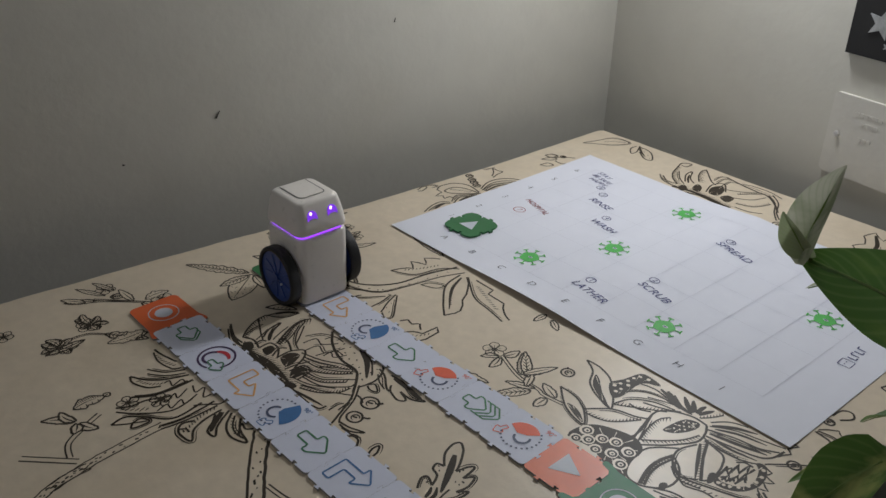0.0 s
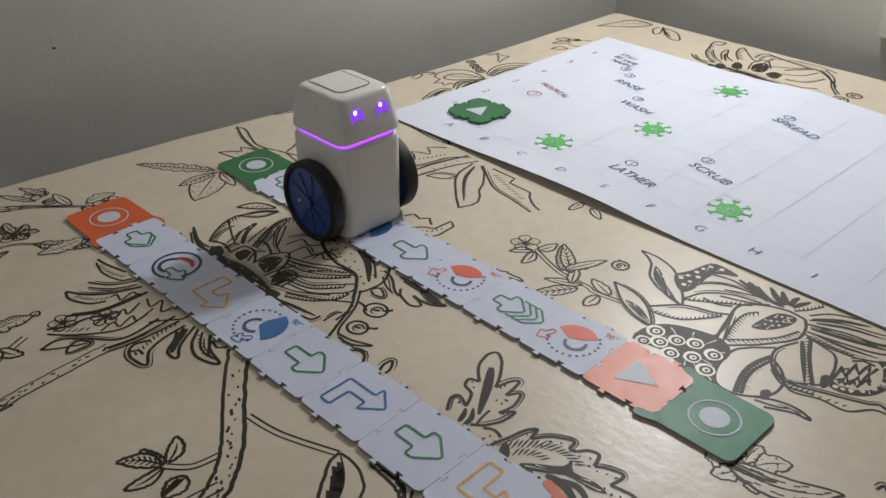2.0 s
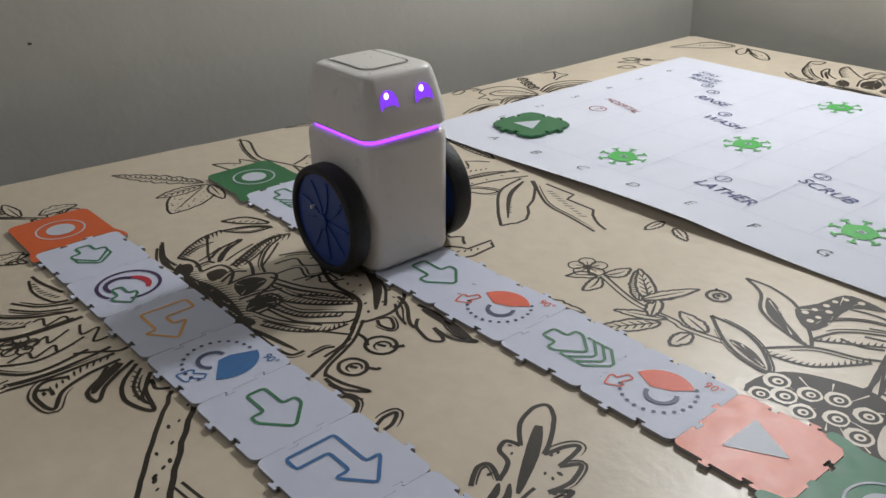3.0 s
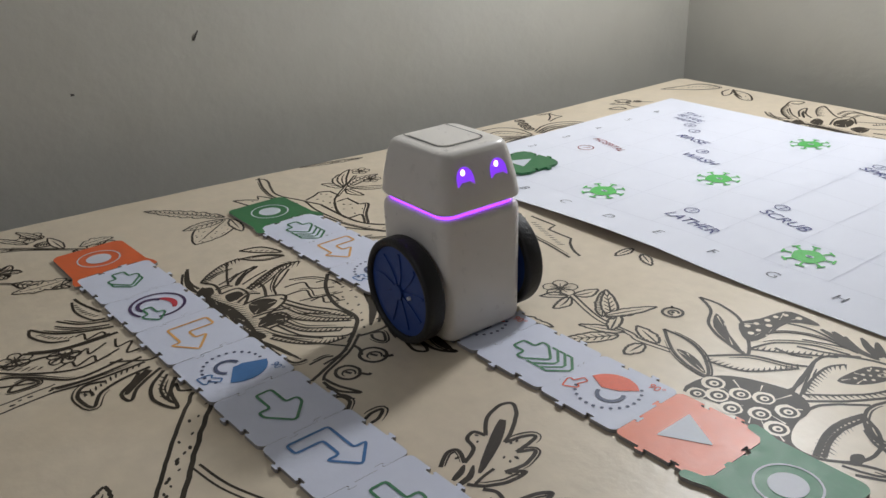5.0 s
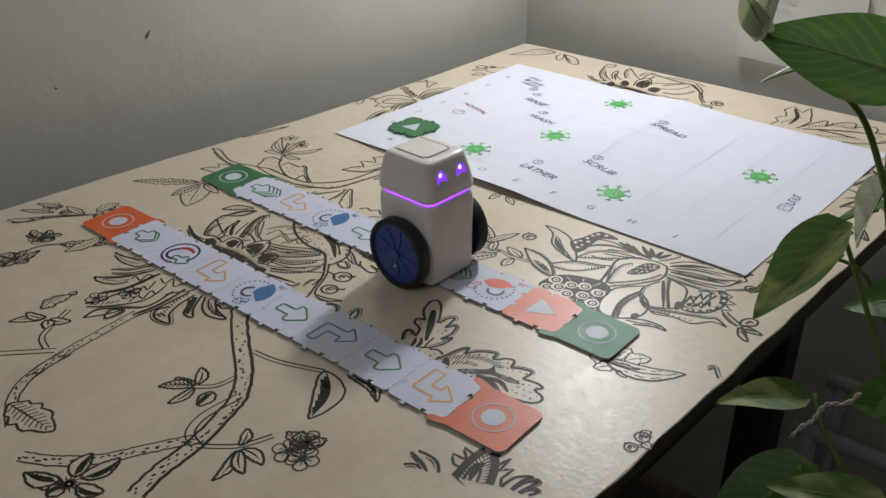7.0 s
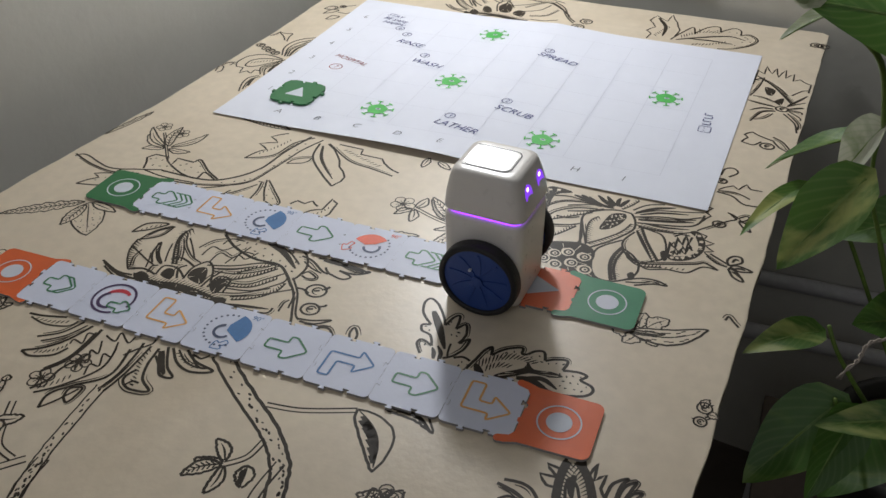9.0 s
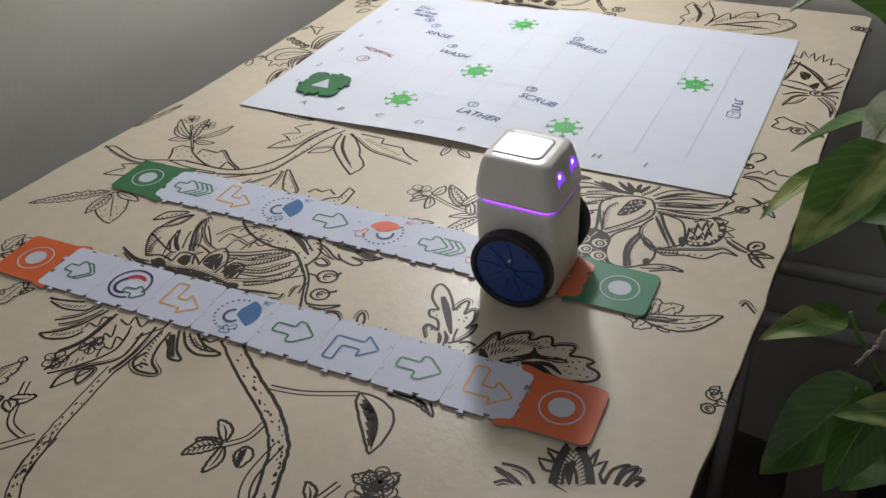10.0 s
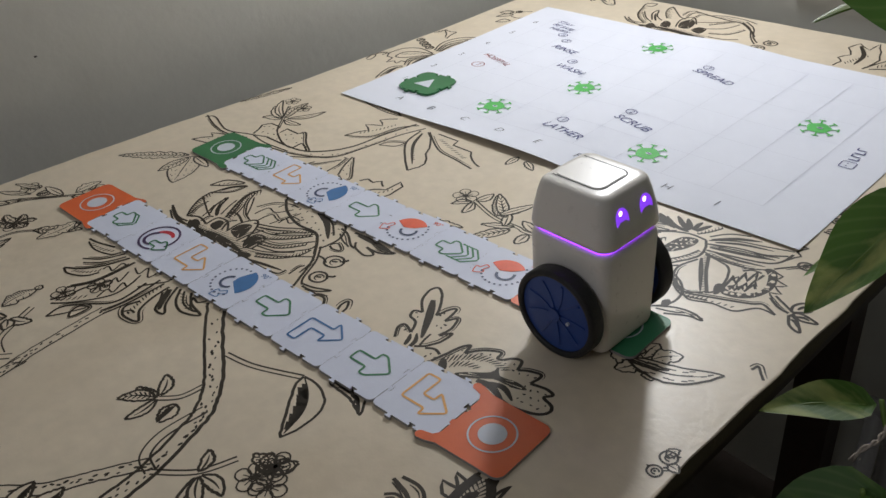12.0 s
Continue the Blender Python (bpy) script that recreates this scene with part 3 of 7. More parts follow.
def ring(x, y, size=0.007):
    """A round bud with a curl in it."""
    bm = bmesh.new()
    ribbon(bm, wobble(arc(x, y, size, 0, 345, 20, size * 0.9), 0.00012), PEN * 1.2, ink_z(), closed=True)
    ribbon(bm, arc(x + size * 0.15, y, size * 0.5, 30, 290, 10), PEN, ink_z(), taper=True)
    ribbon(bm, [(x - size * 0.2, y - size * 0.1), (x + size * 0.3, y + size * 0.15)], PEN * 1.2, ink_z())
    print_part("printed_bud", bm)


def bead(*v, size=0.006):
    """Pale berries with a dark ring and eye on inked ground."""
    for x, y in pairs(v):
        q = size * PRND.uniform(0.9, 1.1)
        bm = bmesh.new()
        blob(bm, wobble(arc(x, y, q, 0, 330, 11), 0.0004), ink_z())
        bare(bm)
        ribbon(bm, arc(x + q * 0.1, y, q * 0.55, 0, 340, 14), PEN * 1.1, ink_z(), closed=True)
        blob(bm, arc(x + q * 0.15, y, q * 0.2, 0, 300, 5), ink_z())
        print_part("printed_berry", bm)


PEN = 0.00165

# a printed flower
pen(0.443, 0.256, 0.43, 0.257, 0.415, 0.251, 0.405, 0.24, 0.407, 0.222, 0.415, 0.194, 0.43, 0.205, 0.441, 0.219, 0.449, 0.233, 0.448, 0.246, 0.443, 0.256, w=1.3)
comb(0.417, 0.242, 0.412, 0.232, 0.413, 0.216, 0.417, 0.2, reach=0.004)
comb(0.418, 0.201, 0.429, 0.212, 0.44, 0.226, 0.446, 0.241, reach=-0.004)
patch(0.437, 0.254, 0.427, 0.25, 0.423, 0.237, 0.422, 0.224, 0.43, 0.227, 0.437, 0.237, 0.44, 0.248)
dots(0.428, 0.245, 0.431, 0.248, 0.434, 0.25, 0.428, 0.239, 0.431, 0.241, 0.434, 0.244, 0.436, 0.247, 0.427, 0.233, 0.431, 0.235, 0.434, 0.238, r=0.0010, light=True)
pen(0.445, 0.257, 0.462, 0.268, 0.48, 0.273, 0.501, 0.279)
pen(0.446, 0.252, 0.468, 0.26, 0.486, 0.263, 0.5, 0.271, w=1.2)
pen(0.45, 0.244, 0.47, 0.248, 0.49, 0.253, 0.499, 0.261, 0.502, 0.275, w=1.3)
pen(0.45, 0.249, 0.474, 0.255, 0.495, 0.261, w=2.4, taper=True)
pen(0.446, 0.259, 0.461, 0.271, 0.477, 0.278, w=2.4, taper=True)
pen(0.45, 0.241, 0.467, 0.238, 0.483, 0.24, 0.496, 0.246)
comb(0.453, 0.24, 0.468, 0.239, 0.482, 0.24, reach=0.003)
pen(0.443, 0.262, 0.453, 0.274, 0.467, 0.28, w=1.1)
pen(0.427, 0.263, 0.422, 0.269, 0.417, 0.276, w=3.0, taper=True)
pen(0.426, 0.261, 0.417, 0.267, 0.409, 0.275, w=3.0, taper=True)
pen(0.426, 0.259, 0.414, 0.261, 0.402, 0.27, w=2.6, taper=True)
pen(0.429, 0.263, 0.428, 0.271, 0.429, 0.277, w=2.6, taper=True)
pen(0.431, 0.263, 0.434, 0.271, 0.437, 0.277, w=2.6, taper=True)
comb(0.434, 0.26, 0.44, 0.268, 0.445, 0.278, reach=0.003)
pen(0.427, 0.259, 0.408, 0.258, 0.388, 0.25)
pen(0.39, 0.241, 0.408, 0.248, 0.419, 0.255, w=1.2)
pen(0.402, 0.236, 0.393, 0.231, 0.383, 0.231, w=1.2)
pen(0.452, 0.239, 0.462, 0.237, 0.473, 0.233, 0.479, 0.219, 0.48, 0.203, 0.475, 0.196, w=1.2)
pen(0.451, 0.23, 0.445, 0.215, 0.447, 0.203, 0.454, 0.193, 0.463, 0.189, 0.474, 0.196, w=1.2)
pen(0.452, 0.233, 0.461, 0.216, 0.472, 0.195, w=2.0, taper=True)
comb(0.455, 0.239, 0.463, 0.22, 0.476, 0.197, w=1.6, reach=-0.004)
pen(0.444, 0.215, 0.431, 0.202, 0.426, 0.191, 0.428, 0.172, 0.435, 0.159, 0.448, 0.158, 0.461, 0.168, 0.464, 0.182, 0.458, 0.195, 0.448, 0.203, w=1.2)
comb(0.446, 0.205, 0.442, 0.192, 0.442, 0.177, 0.447, 0.159, w=2.0, reach=0.005)
comb(0.448, 0.201, 0.445, 0.186, 0.446, 0.173, 0.45, 0.161, w=1.4, reach=-0.004)
patch(0.457, 0.171, 0.46, 0.175, 0.463, 0.172, 0.463, 0.166, 0.46, 0.165)
pen(0.45, 0.199, 0.463, 0.189, 0.484, 0.195, 0.505, 0.203, 0.512, 0.207, 0.523, 0.201, w=1.3)
pen(0.523, 0.201, 0.511, 0.201, 0.5, 0.189, 0.485, 0.188, 0.471, 0.183, 0.463, 0.187, w=1.1)
hatch(0.471, 0.186, 0.485, 0.19, 0.5, 0.193, gap=0.0045, reach=0.004)
pen(0.452, 0.16, 0.467, 0.169, 0.48, 0.171, 0.489, 0.167, 0.479, 0.166, 0.465, 0.159, w=1.2)
pen(0.458, 0.161, 0.469, 0.164, 0.476, 0.168, w=1.0)
patch(0.476, 0.209, 0.479, 0.212, 0.483, 0.203, 0.481, 0.198, 0.478, 0.202)
patch(0.482, 0.209, 0.488, 0.208, 0.499, 0.213, 0.504, 0.224, 0.5, 0.239, 0.494, 0.246, 0.5, 0.249, 0.507, 0.239, 0.509, 0.225, 0.504, 0.211, 0.494, 0.203, 0.484, 0.202)
dots(0.486, 0.205, 0.49, 0.206, 0.494, 0.208, 0.499, 0.212, 0.503, 0.219, 0.505, 0.227, 0.505, 0.235, 0.502, 0.243, r=0.0017, light=True)
zig(0.5, 0.248, 0.508, 0.245, 0.506, 0.239, 0.515, 0.236, 0.509, 0.231, 0.516, 0.225, 0.509, 0.222, 0.514, 0.217)
zig(0.482, 0.207, 0.481, 0.226, 0.486, 0.218, 0.486, 0.235, 0.491, 0.225, 0.492, 0.241, 0.496, 0.229, 0.497, 0.239, w=1.3)
zig(0.484, 0.211, 0.486, 0.215, 0.489, 0.21, 0.491, 0.219, 0.495, 0.213, 0.497, 0.225, 0.5, 0.22, w=1.2)
pen(0.483, 0.235, 0.488, 0.24, 0.495, 0.24, w=1.2)
pen(0.512, 0.217, 0.521, 0.21, 0.529, 0.208, w=1.4)
pen(0.514, 0.221, 0.522, 0.216, 0.53, 0.211, w=1.2)
pen(0.53, 0.21, 0.528, 0.217, 0.532, 0.224, 0.538, 0.224, 0.539, 0.217, 0.53, 0.21, w=1.3)
pen(0.532, 0.215, 0.534, 0.22, 0.537, 0.219, w=1.6, taper=True)
pen(0.531, 0.21, 0.537, 0.212, 0.548, 0.208, 0.538, 0.205, 0.531, 0.209, w=1.3)
pen(0.534, 0.207, 0.539, 0.209, 0.543, 0.208, w=1.6, taper=True)
pen(0.53, 0.207, 0.536, 0.204, 0.543, 0.193, 0.535, 0.196, 0.53, 0.206, w=1.3)
pen(0.533, 0.203, 0.537, 0.201, 0.54, 0.197, w=1.6, taper=True)
pen(0.45, 0.257, 0.467, 0.266, 0.489, 0.271, w=1.8, taper=True)
pen(0.454, 0.245, 0.473, 0.245, 0.493, 0.249, w=1.8, taper=True)
pen(0.45, 0.253, 0.473, 0.258, 0.496, 0.265, w=0.9)
pen(0.405, 0.233, 0.411, 0.215, 0.417, 0.198, w=0.9)
zig(0.486, 0.209, 0.487, 0.219, 0.491, 0.212, 0.492, 0.224, 0.495, 0.217, 0.495, 0.231, 0.499, 0.223, w=1.0)
zig(0.482, 0.22, 0.484, 0.227, 0.487, 0.222, w=1.0)
comb(0.452, 0.193, 0.464, 0.185, 0.481, 0.189, reach=0.004)
pen(0.499, 0.25, 0.509, 0.261, 0.519, 0.271, 0.528, 0.278, w=1.1)
ring(0.515, 0.266, size=0.0052)
pen(0.528, 0.278, 0.522, 0.285, 0.52, 0.286, 0.525, 0.284, 0.529, 0.28, w=1.1)
pen(0.53, 0.276, 0.536, 0.274, 0.541, 0.263, 0.535, 0.267, 0.53, 0.275, w=1.1)
pen(0.529, 0.28, 0.535, 0.286, 0.538, 0.283, 0.533, 0.277, 0.53, 0.279, w=1.1)
zig(0.501, 0.265, 0.507, 0.276, 0.502, 0.28, 0.507, 0.289, 0.502, 0.289, w=1.1)
pen(0.319, 0.253, 0.335, 0.253, 0.355, 0.243, 0.377, 0.215, 0.36, 0.218, 0.343, 0.228, 0.333, 0.244, 0.319, 0.253, w=1.2)
patch(0.338, 0.242, 0.347, 0.227, 0.367, 0.216, 0.376, 0.214, 0.358, 0.226, 0.347, 0.237)
patch(0.354, 0.241, 0.359, 0.255, 0.364, 0.273, 0.375, 0.275, 0.387, 0.271, 0.373, 0.262, 0.373, 0.237, 0.368, 0.227)
dots(0.359, 0.242, 0.361, 0.248, 0.363, 0.256, 0.364, 0.263, 0.367, 0.269, 0.374, 0.271, 0.365, 0.236, 0.366, 0.242, 0.367, 0.251, r=0.0017, light=True)
pen(0.367, 0.228, 0.373, 0.245, 0.384, 0.255, 0.399, 0.259, 0.414, 0.258, w=1.1)
pen(0.374, 0.219, 0.38, 0.236, 0.395, 0.248, 0.414, 0.253, w=1.1)
comb(0.375, 0.22, 0.392, 0.232, 0.411, 0.246, reach=0.0035)
pen(0.373, 0.261, 0.388, 0.264, 0.409, 0.259, w=1.1)
pen(0.389, 0.268, 0.401, 0.264, 0.412, 0.258, w=2.2, taper=True)
pen(0.395, 0.27, 0.405, 0.265, 0.416, 0.257, w=2.4, taper=True)
pen(0.329, 0.205, 0.346, 0.204, 0.362, 0.196, 0.375, 0.181, 0.362, 0.182, 0.347, 0.189, 0.329, 0.205, w=1.2)
patch(0.348, 0.191, 0.363, 0.184, 0.373, 0.182, 0.363, 0.19, 0.353, 0.193)
pen(0.362, 0.196, 0.378, 0.214, 0.397, 0.221, 0.405, 0.226, w=1.2)
comb(0.366, 0.193, 0.386, 0.199, 0.403, 0.221, reach=0.0035)
pen(0.375, 0.181, 0.391, 0.183, 0.408, 0.195, 0.411, 0.206, 0.407, 0.222, w=1.2)
# a cluster of printed berries
patch(0.375, 0.16, 0.375, 0.178, 0.383, 0.189, 0.398, 0.196, 0.415, 0.199, 0.427, 0.19, 0.428, 0.171, 0.436, 0.156, 0.426, 0.156, 0.414, 0.157, 0.396, 0.163)
bead(0.381, 0.163, 0.381, 0.177, 0.389, 0.169, 0.396, 0.178, 0.4, 0.164, 0.406, 0.183, 0.412, 0.17, 0.42, 0.181, 0.424, 0.165, size=0.0058)
# a printed flower
comb(0.065, 0.074, 0.067, 0.061, 0.074, 0.048, 0.083, 0.037, reach=0.005)
pen(0.065, 0.065, 0.077, 0.059, 0.089, 0.053, 0.099, 0.049)
pen(0.096, 0.051, 0.088, 0.063, 0.086, 0.077, 0.093, 0.064, 0.103, 0.054, w=1.2)
pen(0.104, 0.052, 0.096, 0.059, 0.09, 0.066, w=2.2, taper=True)
pen(0.083, 0.037, 0.094, 0.042, 0.108, 0.039, w=1.3)
comb(0.099, 0.103, 0.096, 0.091, 0.101, 0.076, 0.113, 0.055, w=1.3, reach=0.006)
comb(0.097, 0.099, 0.099, 0.085, 0.108, 0.07, 0.116, 0.056, w=1.0, reach=-0.004)
pen(0.099, 0.097, 0.107, 0.083, 0.121, 0.07, 0.133, 0.065)
pen(0.108, 0.06, 0.115, 0.065, 0.131, 0.059, w=1.3)
pen(0.056, 0.04, 0.076, 0.032, 0.091, 0.032, w=1.3)
pen(0.062, 0.034, 0.082, 0.025, 0.102, 0.027, w=1.1)
pen(0.059, 0.038, 0.082, 0.029, 0.099, 0.029, w=2.4, taper=True)
pen(0.12, 0.082, 0.126, 0.095, 0.137, 0.102, w=0.9)
pen(0.128, 0.074, 0.13, 0.087, 0.141, 0.086, 0.15, 0.098, w=0.9)
pen(0.139, 0.068, 0.141, 0.082, 0.154, 0.08, 0.16, 0.098, w=0.9)
pen(0.152, 0.071, 0.156, 0.084, 0.165, 0.082, 0.17, 0.093, w=0.9)
pen(0.13, 0.106, 0.148, 0.093, 0.171, 0.085, 0.193, 0.085, 0.205, 0.077, 0.217, 0.064, w=1.6)
pen(0.128, 0.108, 0.156, 0.11, 0.185, 0.11, 0.205, 0.107, 0.216, 0.092, 0.216, 0.078, 0.214, 0.071, w=1.3)
pen(0.171, 0.108, 0.189, 0.101, 0.209, 0.085, w=3.4, taper=True)
pen(0.176, 0.11, 0.195, 0.102, 0.209, 0.091, w=1.1)
flecks(0.145, 0.101, 0.154, 0.102, 0.162, 0.103, 0.172, 0.1, 0.157, 0.094, 0.166, 0.094, 0.176, 0.091, 0.182, 0.095, 0.171, 0.087, 0.185, 0.088, 0.192, 0.09, 0.2, 0.085, 0.208, 0.081, 0.205, 0.093, 0.205, 0.1, 0.197, 0.103, r=0.0011)
pen(0.14, 0.064, 0.161, 0.071, 0.18, 0.082, 0.193, 0.083, w=1.1)
comb(0.167, 0.061, 0.176, 0.072, 0.189, 0.081, reach=0.0035)
pen(0.148, 0.059, 0.167, 0.062, 0.184, 0.072, 0.196, 0.084)
pen(0.164, 0.05, 0.183, 0.054, 0.194, 0.065, 0.204, 0.076)
pen(0.171, 0.044, 0.192, 0.049, 0.208, 0.065, 0.209, 0.072)
comb(0.182, 0.033, 0.197, 0.041, 0.209, 0.054, 0.211, 0.066, reach=0.0035)
pen(0.177, 0.028, 0.199, 0.027, 0.215, 0.029, 0.217, 0.036, w=1.2)
pen(0.179, 0.036, 0.199, 0.046, 0.22, 0.061)
patch(0.09, 0.035, 0.111, 0.032, 0.131, 0.036, 0.155, 0.033, 0.171, 0.029, 0.172, 0.024, 0.144, 0.027, 0.121, 0.02, 0.105, 0.022)
comb(0.1, 0.031, 0.118, 0.032, 0.137, 0.035, 0.158, 0.033, 0.175, 0.029, w=0.9, reach=0.006)
patch(0.134, 0.045, 0.133, 0.056, 0.142, 0.061, 0.149, 0.048, 0.148, 0.041)
pen(0.132, 0.042, 0.131, 0.057, 0.138, 0.068, 0.147, 0.062, 0.155, 0.046, w=1.2)
patch(0.156, 0.043, 0.158, 0.051, 0.167, 0.052, 0.168, 0.039, 0.164, 0.035)
pen(0.156, 0.04, 0.157, 0.054, 0.168, 0.054, 0.171, 0.038, w=1.2)
patch(0.112, 0.04, 0.112, 0.049, 0.119, 0.049, 0.123, 0.038)
pen(0.108, 0.039, 0.108, 0.051, 0.12, 0.052, 0.131, 0.044, w=1.2)
patch(0.093, 0.033, 0.095, 0.039, 0.104, 0.036, 0.106, 0.029)
patch(0.167, 0.027, 0.172, 0.033, 0.179, 0.032, 0.177, 0.025)
pen(0.082, 0.041, 0.077, 0.052, 0.077, 0.063, w=0.9)
pen(0.095, 0.044, 0.091, 0.054, 0.087, 0.062, w=0.9)
pen(0.105, 0.056, 0.1, 0.067, 0.096, 0.079, w=0.9)
pen(0.117, 0.061, 0.11, 0.075, 0.101, 0.088, w=0.9)
pen(0.126, 0.067, 0.116, 0.079, 0.105, 0.091, w=0.9)
comb(0.097, 0.028, 0.115, 0.027, 0.135, 0.03, 0.158, 0.028, 0.174, 0.025, w=0.9, reach=0.006)
comb(0.156, 0.051, 0.171, 0.056, 0.185, 0.067, 0.196, 0.08, w=1.2, reach=0.005)
comb(0.168, 0.046, 0.188, 0.052, 0.202, 0.068, w=1.0, reach=0.004)
pen(0.166, 0.037, 0.185, 0.043, 0.203, 0.056, w=0.9)
pen(0.182, 0.028, 0.199, 0.031, 0.215, 0.034, w=1.8, taper=True)
pen(0.147, 0.062, 0.163, 0.067, 0.179, 0.077, w=1.6, taper=True)
pen(0.127, 0.041, 0.121, 0.052, 0.125, 0.058, w=1.2)
pen(0.151, 0.038, 0.152, 0.049, 0.154, 0.056, 0.156, 0.062, w=1.2)
pen(0.1, 0.039, 0.099, 0.047, 0.103, 0.05, w=1.2)
pen(0.136, 0.093, 0.139, 0.102, 0.151, 0.103, w=0.9)
pen(0.157, 0.076, 0.157, 0.089, 0.168, 0.09, w=0.9)
pen(0.211, 0.071, 0.223, 0.057, 0.234, 0.035, 0.238, 0.026, w=1.3)
pen(0.213, 0.074, 0.226, 0.058, 0.236, 0.037, 0.242, 0.031, w=1.1)
pen(0.222, 0.064, 0.228, 0.064, 0.234, 0.061, w=1.2)
ring(0.238, 0.066, size=0.0082)
pen(0.243, 0.069, 0.245, 0.072, 0.246, 0.074, w=1.6)
ring(0.244, 0.045, size=0.0072)
pen(0.248, 0.049, 0.253, 0.052, 0.253, 0.054, w=1.3)
pen(0.24, 0.032, 0.252, 0.034, 0.265, 0.039, 0.255, 0.031, 0.243, 0.03, w=1.2)
pen(0.248, 0.029, 0.26, 0.03, 0.268, 0.033, w=1.0)
pen(0.259, 0.023, 0.261, 0.029, 0.268, 0.03, 0.274, 0.024, w=1.3)
pen(0.287, 0.025, 0.284, 0.032, 0.285, 0.038, 0.29, 0.032, 0.291, 0.027, w=1.2)
pen(0.223, 0.034, 0.222, 0.044, 0.224, 0.049)
pen(0.228, 0.04, 0.226, 0.05, 0.223, 0.059)
pen(0.206, 0.102, 0.217, 0.099, 0.23, 0.09, 0.237, 0.088, w=1.3)
pen(0.211, 0.096, 0.221, 0.09, 0.231, 0.087)
pen(0.22, 0.104, 0.236, 0.105, 0.254, 0.1, 0.267, 0.102, 0.257, 0.095, 0.243, 0.095, w=1.4)
pen(0.225, 0.103, 0.245, 0.103, 0.263, 0.102, w=3.0, taper=True)
pen(0.243, 0.095, 0.255, 0.091, 0.25, 0.086, 0.237, 0.089, 0.231, 0.095, w=1.2)
pen(0.217, 0.08, 0.221, 0.085, 0.23, 0.08, 0.224, 0.077, 0.218, 0.079, w=1.1)
pen(0.053, 0.081, 0.058, 0.096, 0.076, 0.102, 0.065, 0.089, 0.053, 0.081, w=1.2)
pen(0.066, 0.073, 0.071, 0.089, 0.082, 0.1, 0.08, 0.085, 0.066, 0.074, w=1.1)
hatch(0.059, 0.087, 0.064, 0.093, 0.071, 0.098, gap=0.004, reach=0.004)
pen(0.07, 0.082, 0.075, 0.092, 0.084, 0.1, w=1.1)
# a printed leaf fan
pen(0.048, -0.034, 0.059, -0.033, 0.078, -0.028, w=1.3)
pen(0.052, -0.037, 0.068, -0.04, 0.085, -0.036, 0.089, -0.029)
hatch(0.058, -0.037, 0.071, -0.036, 0.082, -0.032, gap=0.0035, reach=0.005)
pen(0.072, -0.053, 0.086, -0.043, 0.094, -0.028, w=1.1)
pen(0.078, -0.056, 0.091, -0.045, 0.099, -0.03)
pen(0.072, -0.069, 0.086, -0.06, 0.096, -0.047, 0.103, -0.029, w=1.4)
pen(0.072, -0.069, 0.082, -0.071, 0.096, -0.065, 0.102, -0.055, w=1.2)
hatch(0.083, -0.066, 0.093, -0.061, 0.099, -0.053, gap=0.003, reach=0.005)
pen(0.1, -0.081, 0.109, -0.067, 0.112, -0.052, 0.112, -0.03, w=1.6)
pen(0.1, -0.078, 0.109, -0.061, 0.11, -0.034)
pen(0.105, -0.097, 0.111, -0.086, 0.112, -0.073, 0.12, -0.055, w=1.3)
pen(0.11, -0.099, 0.123, -0.087, 0.138, -0.064, 0.135, -0.043, w=1.1)
hatch(0.11, -0.093, 0.118, -0.085, 0.125, -0.075, gap=0.004, reach=0.007)
pen(0.123, -0.109, 0.121, -0.096, 0.131, -0.084, 0.148, -0.067, 0.145, -0.04, w=1.3)
pen(0.123, -0.109, 0.13, -0.099, 0.137, -0.085)
pen(0.132, -0.095, 0.131, -0.087, 0.139, -0.084, 0.138, -0.098, 0.132, -0.095, w=1.2)
pen(0.15, -0.079, 0.153, -0.063, 0.152, -0.043, 0.15, -0.031, w=1.3)
pen(0.154, -0.081, 0.157, -0.061, 0.157, -0.032, w=1.2)
pen(0.122, -0.072, 0.117, -0.061, 0.125, -0.062, 0.119, -0.051, 0.126, -0.052, 0.12, -0.04, w=0.9)
pen(0.131, -0.073, 0.128, -0.063, 0.135, -0.062, 0.13, -0.051, 0.137, -0.051, 0.132, -0.037, w=0.9)
pen(0.119, -0.034, 0.129, -0.037, 0.128, -0.028, 0.139, -0.035, 0.14, -0.028, w=0.9)
pen(0.1, -0.051, 0.1, -0.046, 0.108, -0.047, 0.105, -0.037, 0.112, -0.037, w=0.9)
pen(0.144, -0.047, 0.149, -0.039, 0.156, -0.03, 0.156, -0.024, w=1.0)
pen(0.162, -0.056, 0.159, -0.064, 0.162, -0.07, 0.17, -0.073, 0.183, -0.07, 0.172, -0.062, 0.166, -0.048, 0.164, -0.032, w=1.3)
hatch(0.168, -0.069, 0.165, -0.061, 0.16, -0.049, 0.158, -0.035, gap=0.0035, reach=0.006)
pen(0.164, -0.07, 0.167, -0.066, 0.172, -0.066, w=1.1)
pen(0.166, -0.034, 0.177, -0.051, 0.183, -0.055, 0.19, -0.053, 0.18, -0.045, 0.169, -0.028, w=1.3)
pen(0.168, -0.033, 0.176, -0.045, 0.183, -0.052, w=2.2, taper=True)
pen(0.166, -0.039, 0.177, -0.049, 0.183, -0.053, w=1.2)
pen(0.173, -0.028, 0.185, -0.04, 0.199, -0.044, 0.213, -0.038, 0.196, -0.034, 0.184, -0.026, w=1.3)
pen(0.178, -0.028, 0.19, -0.037, 0.202, -0.039)
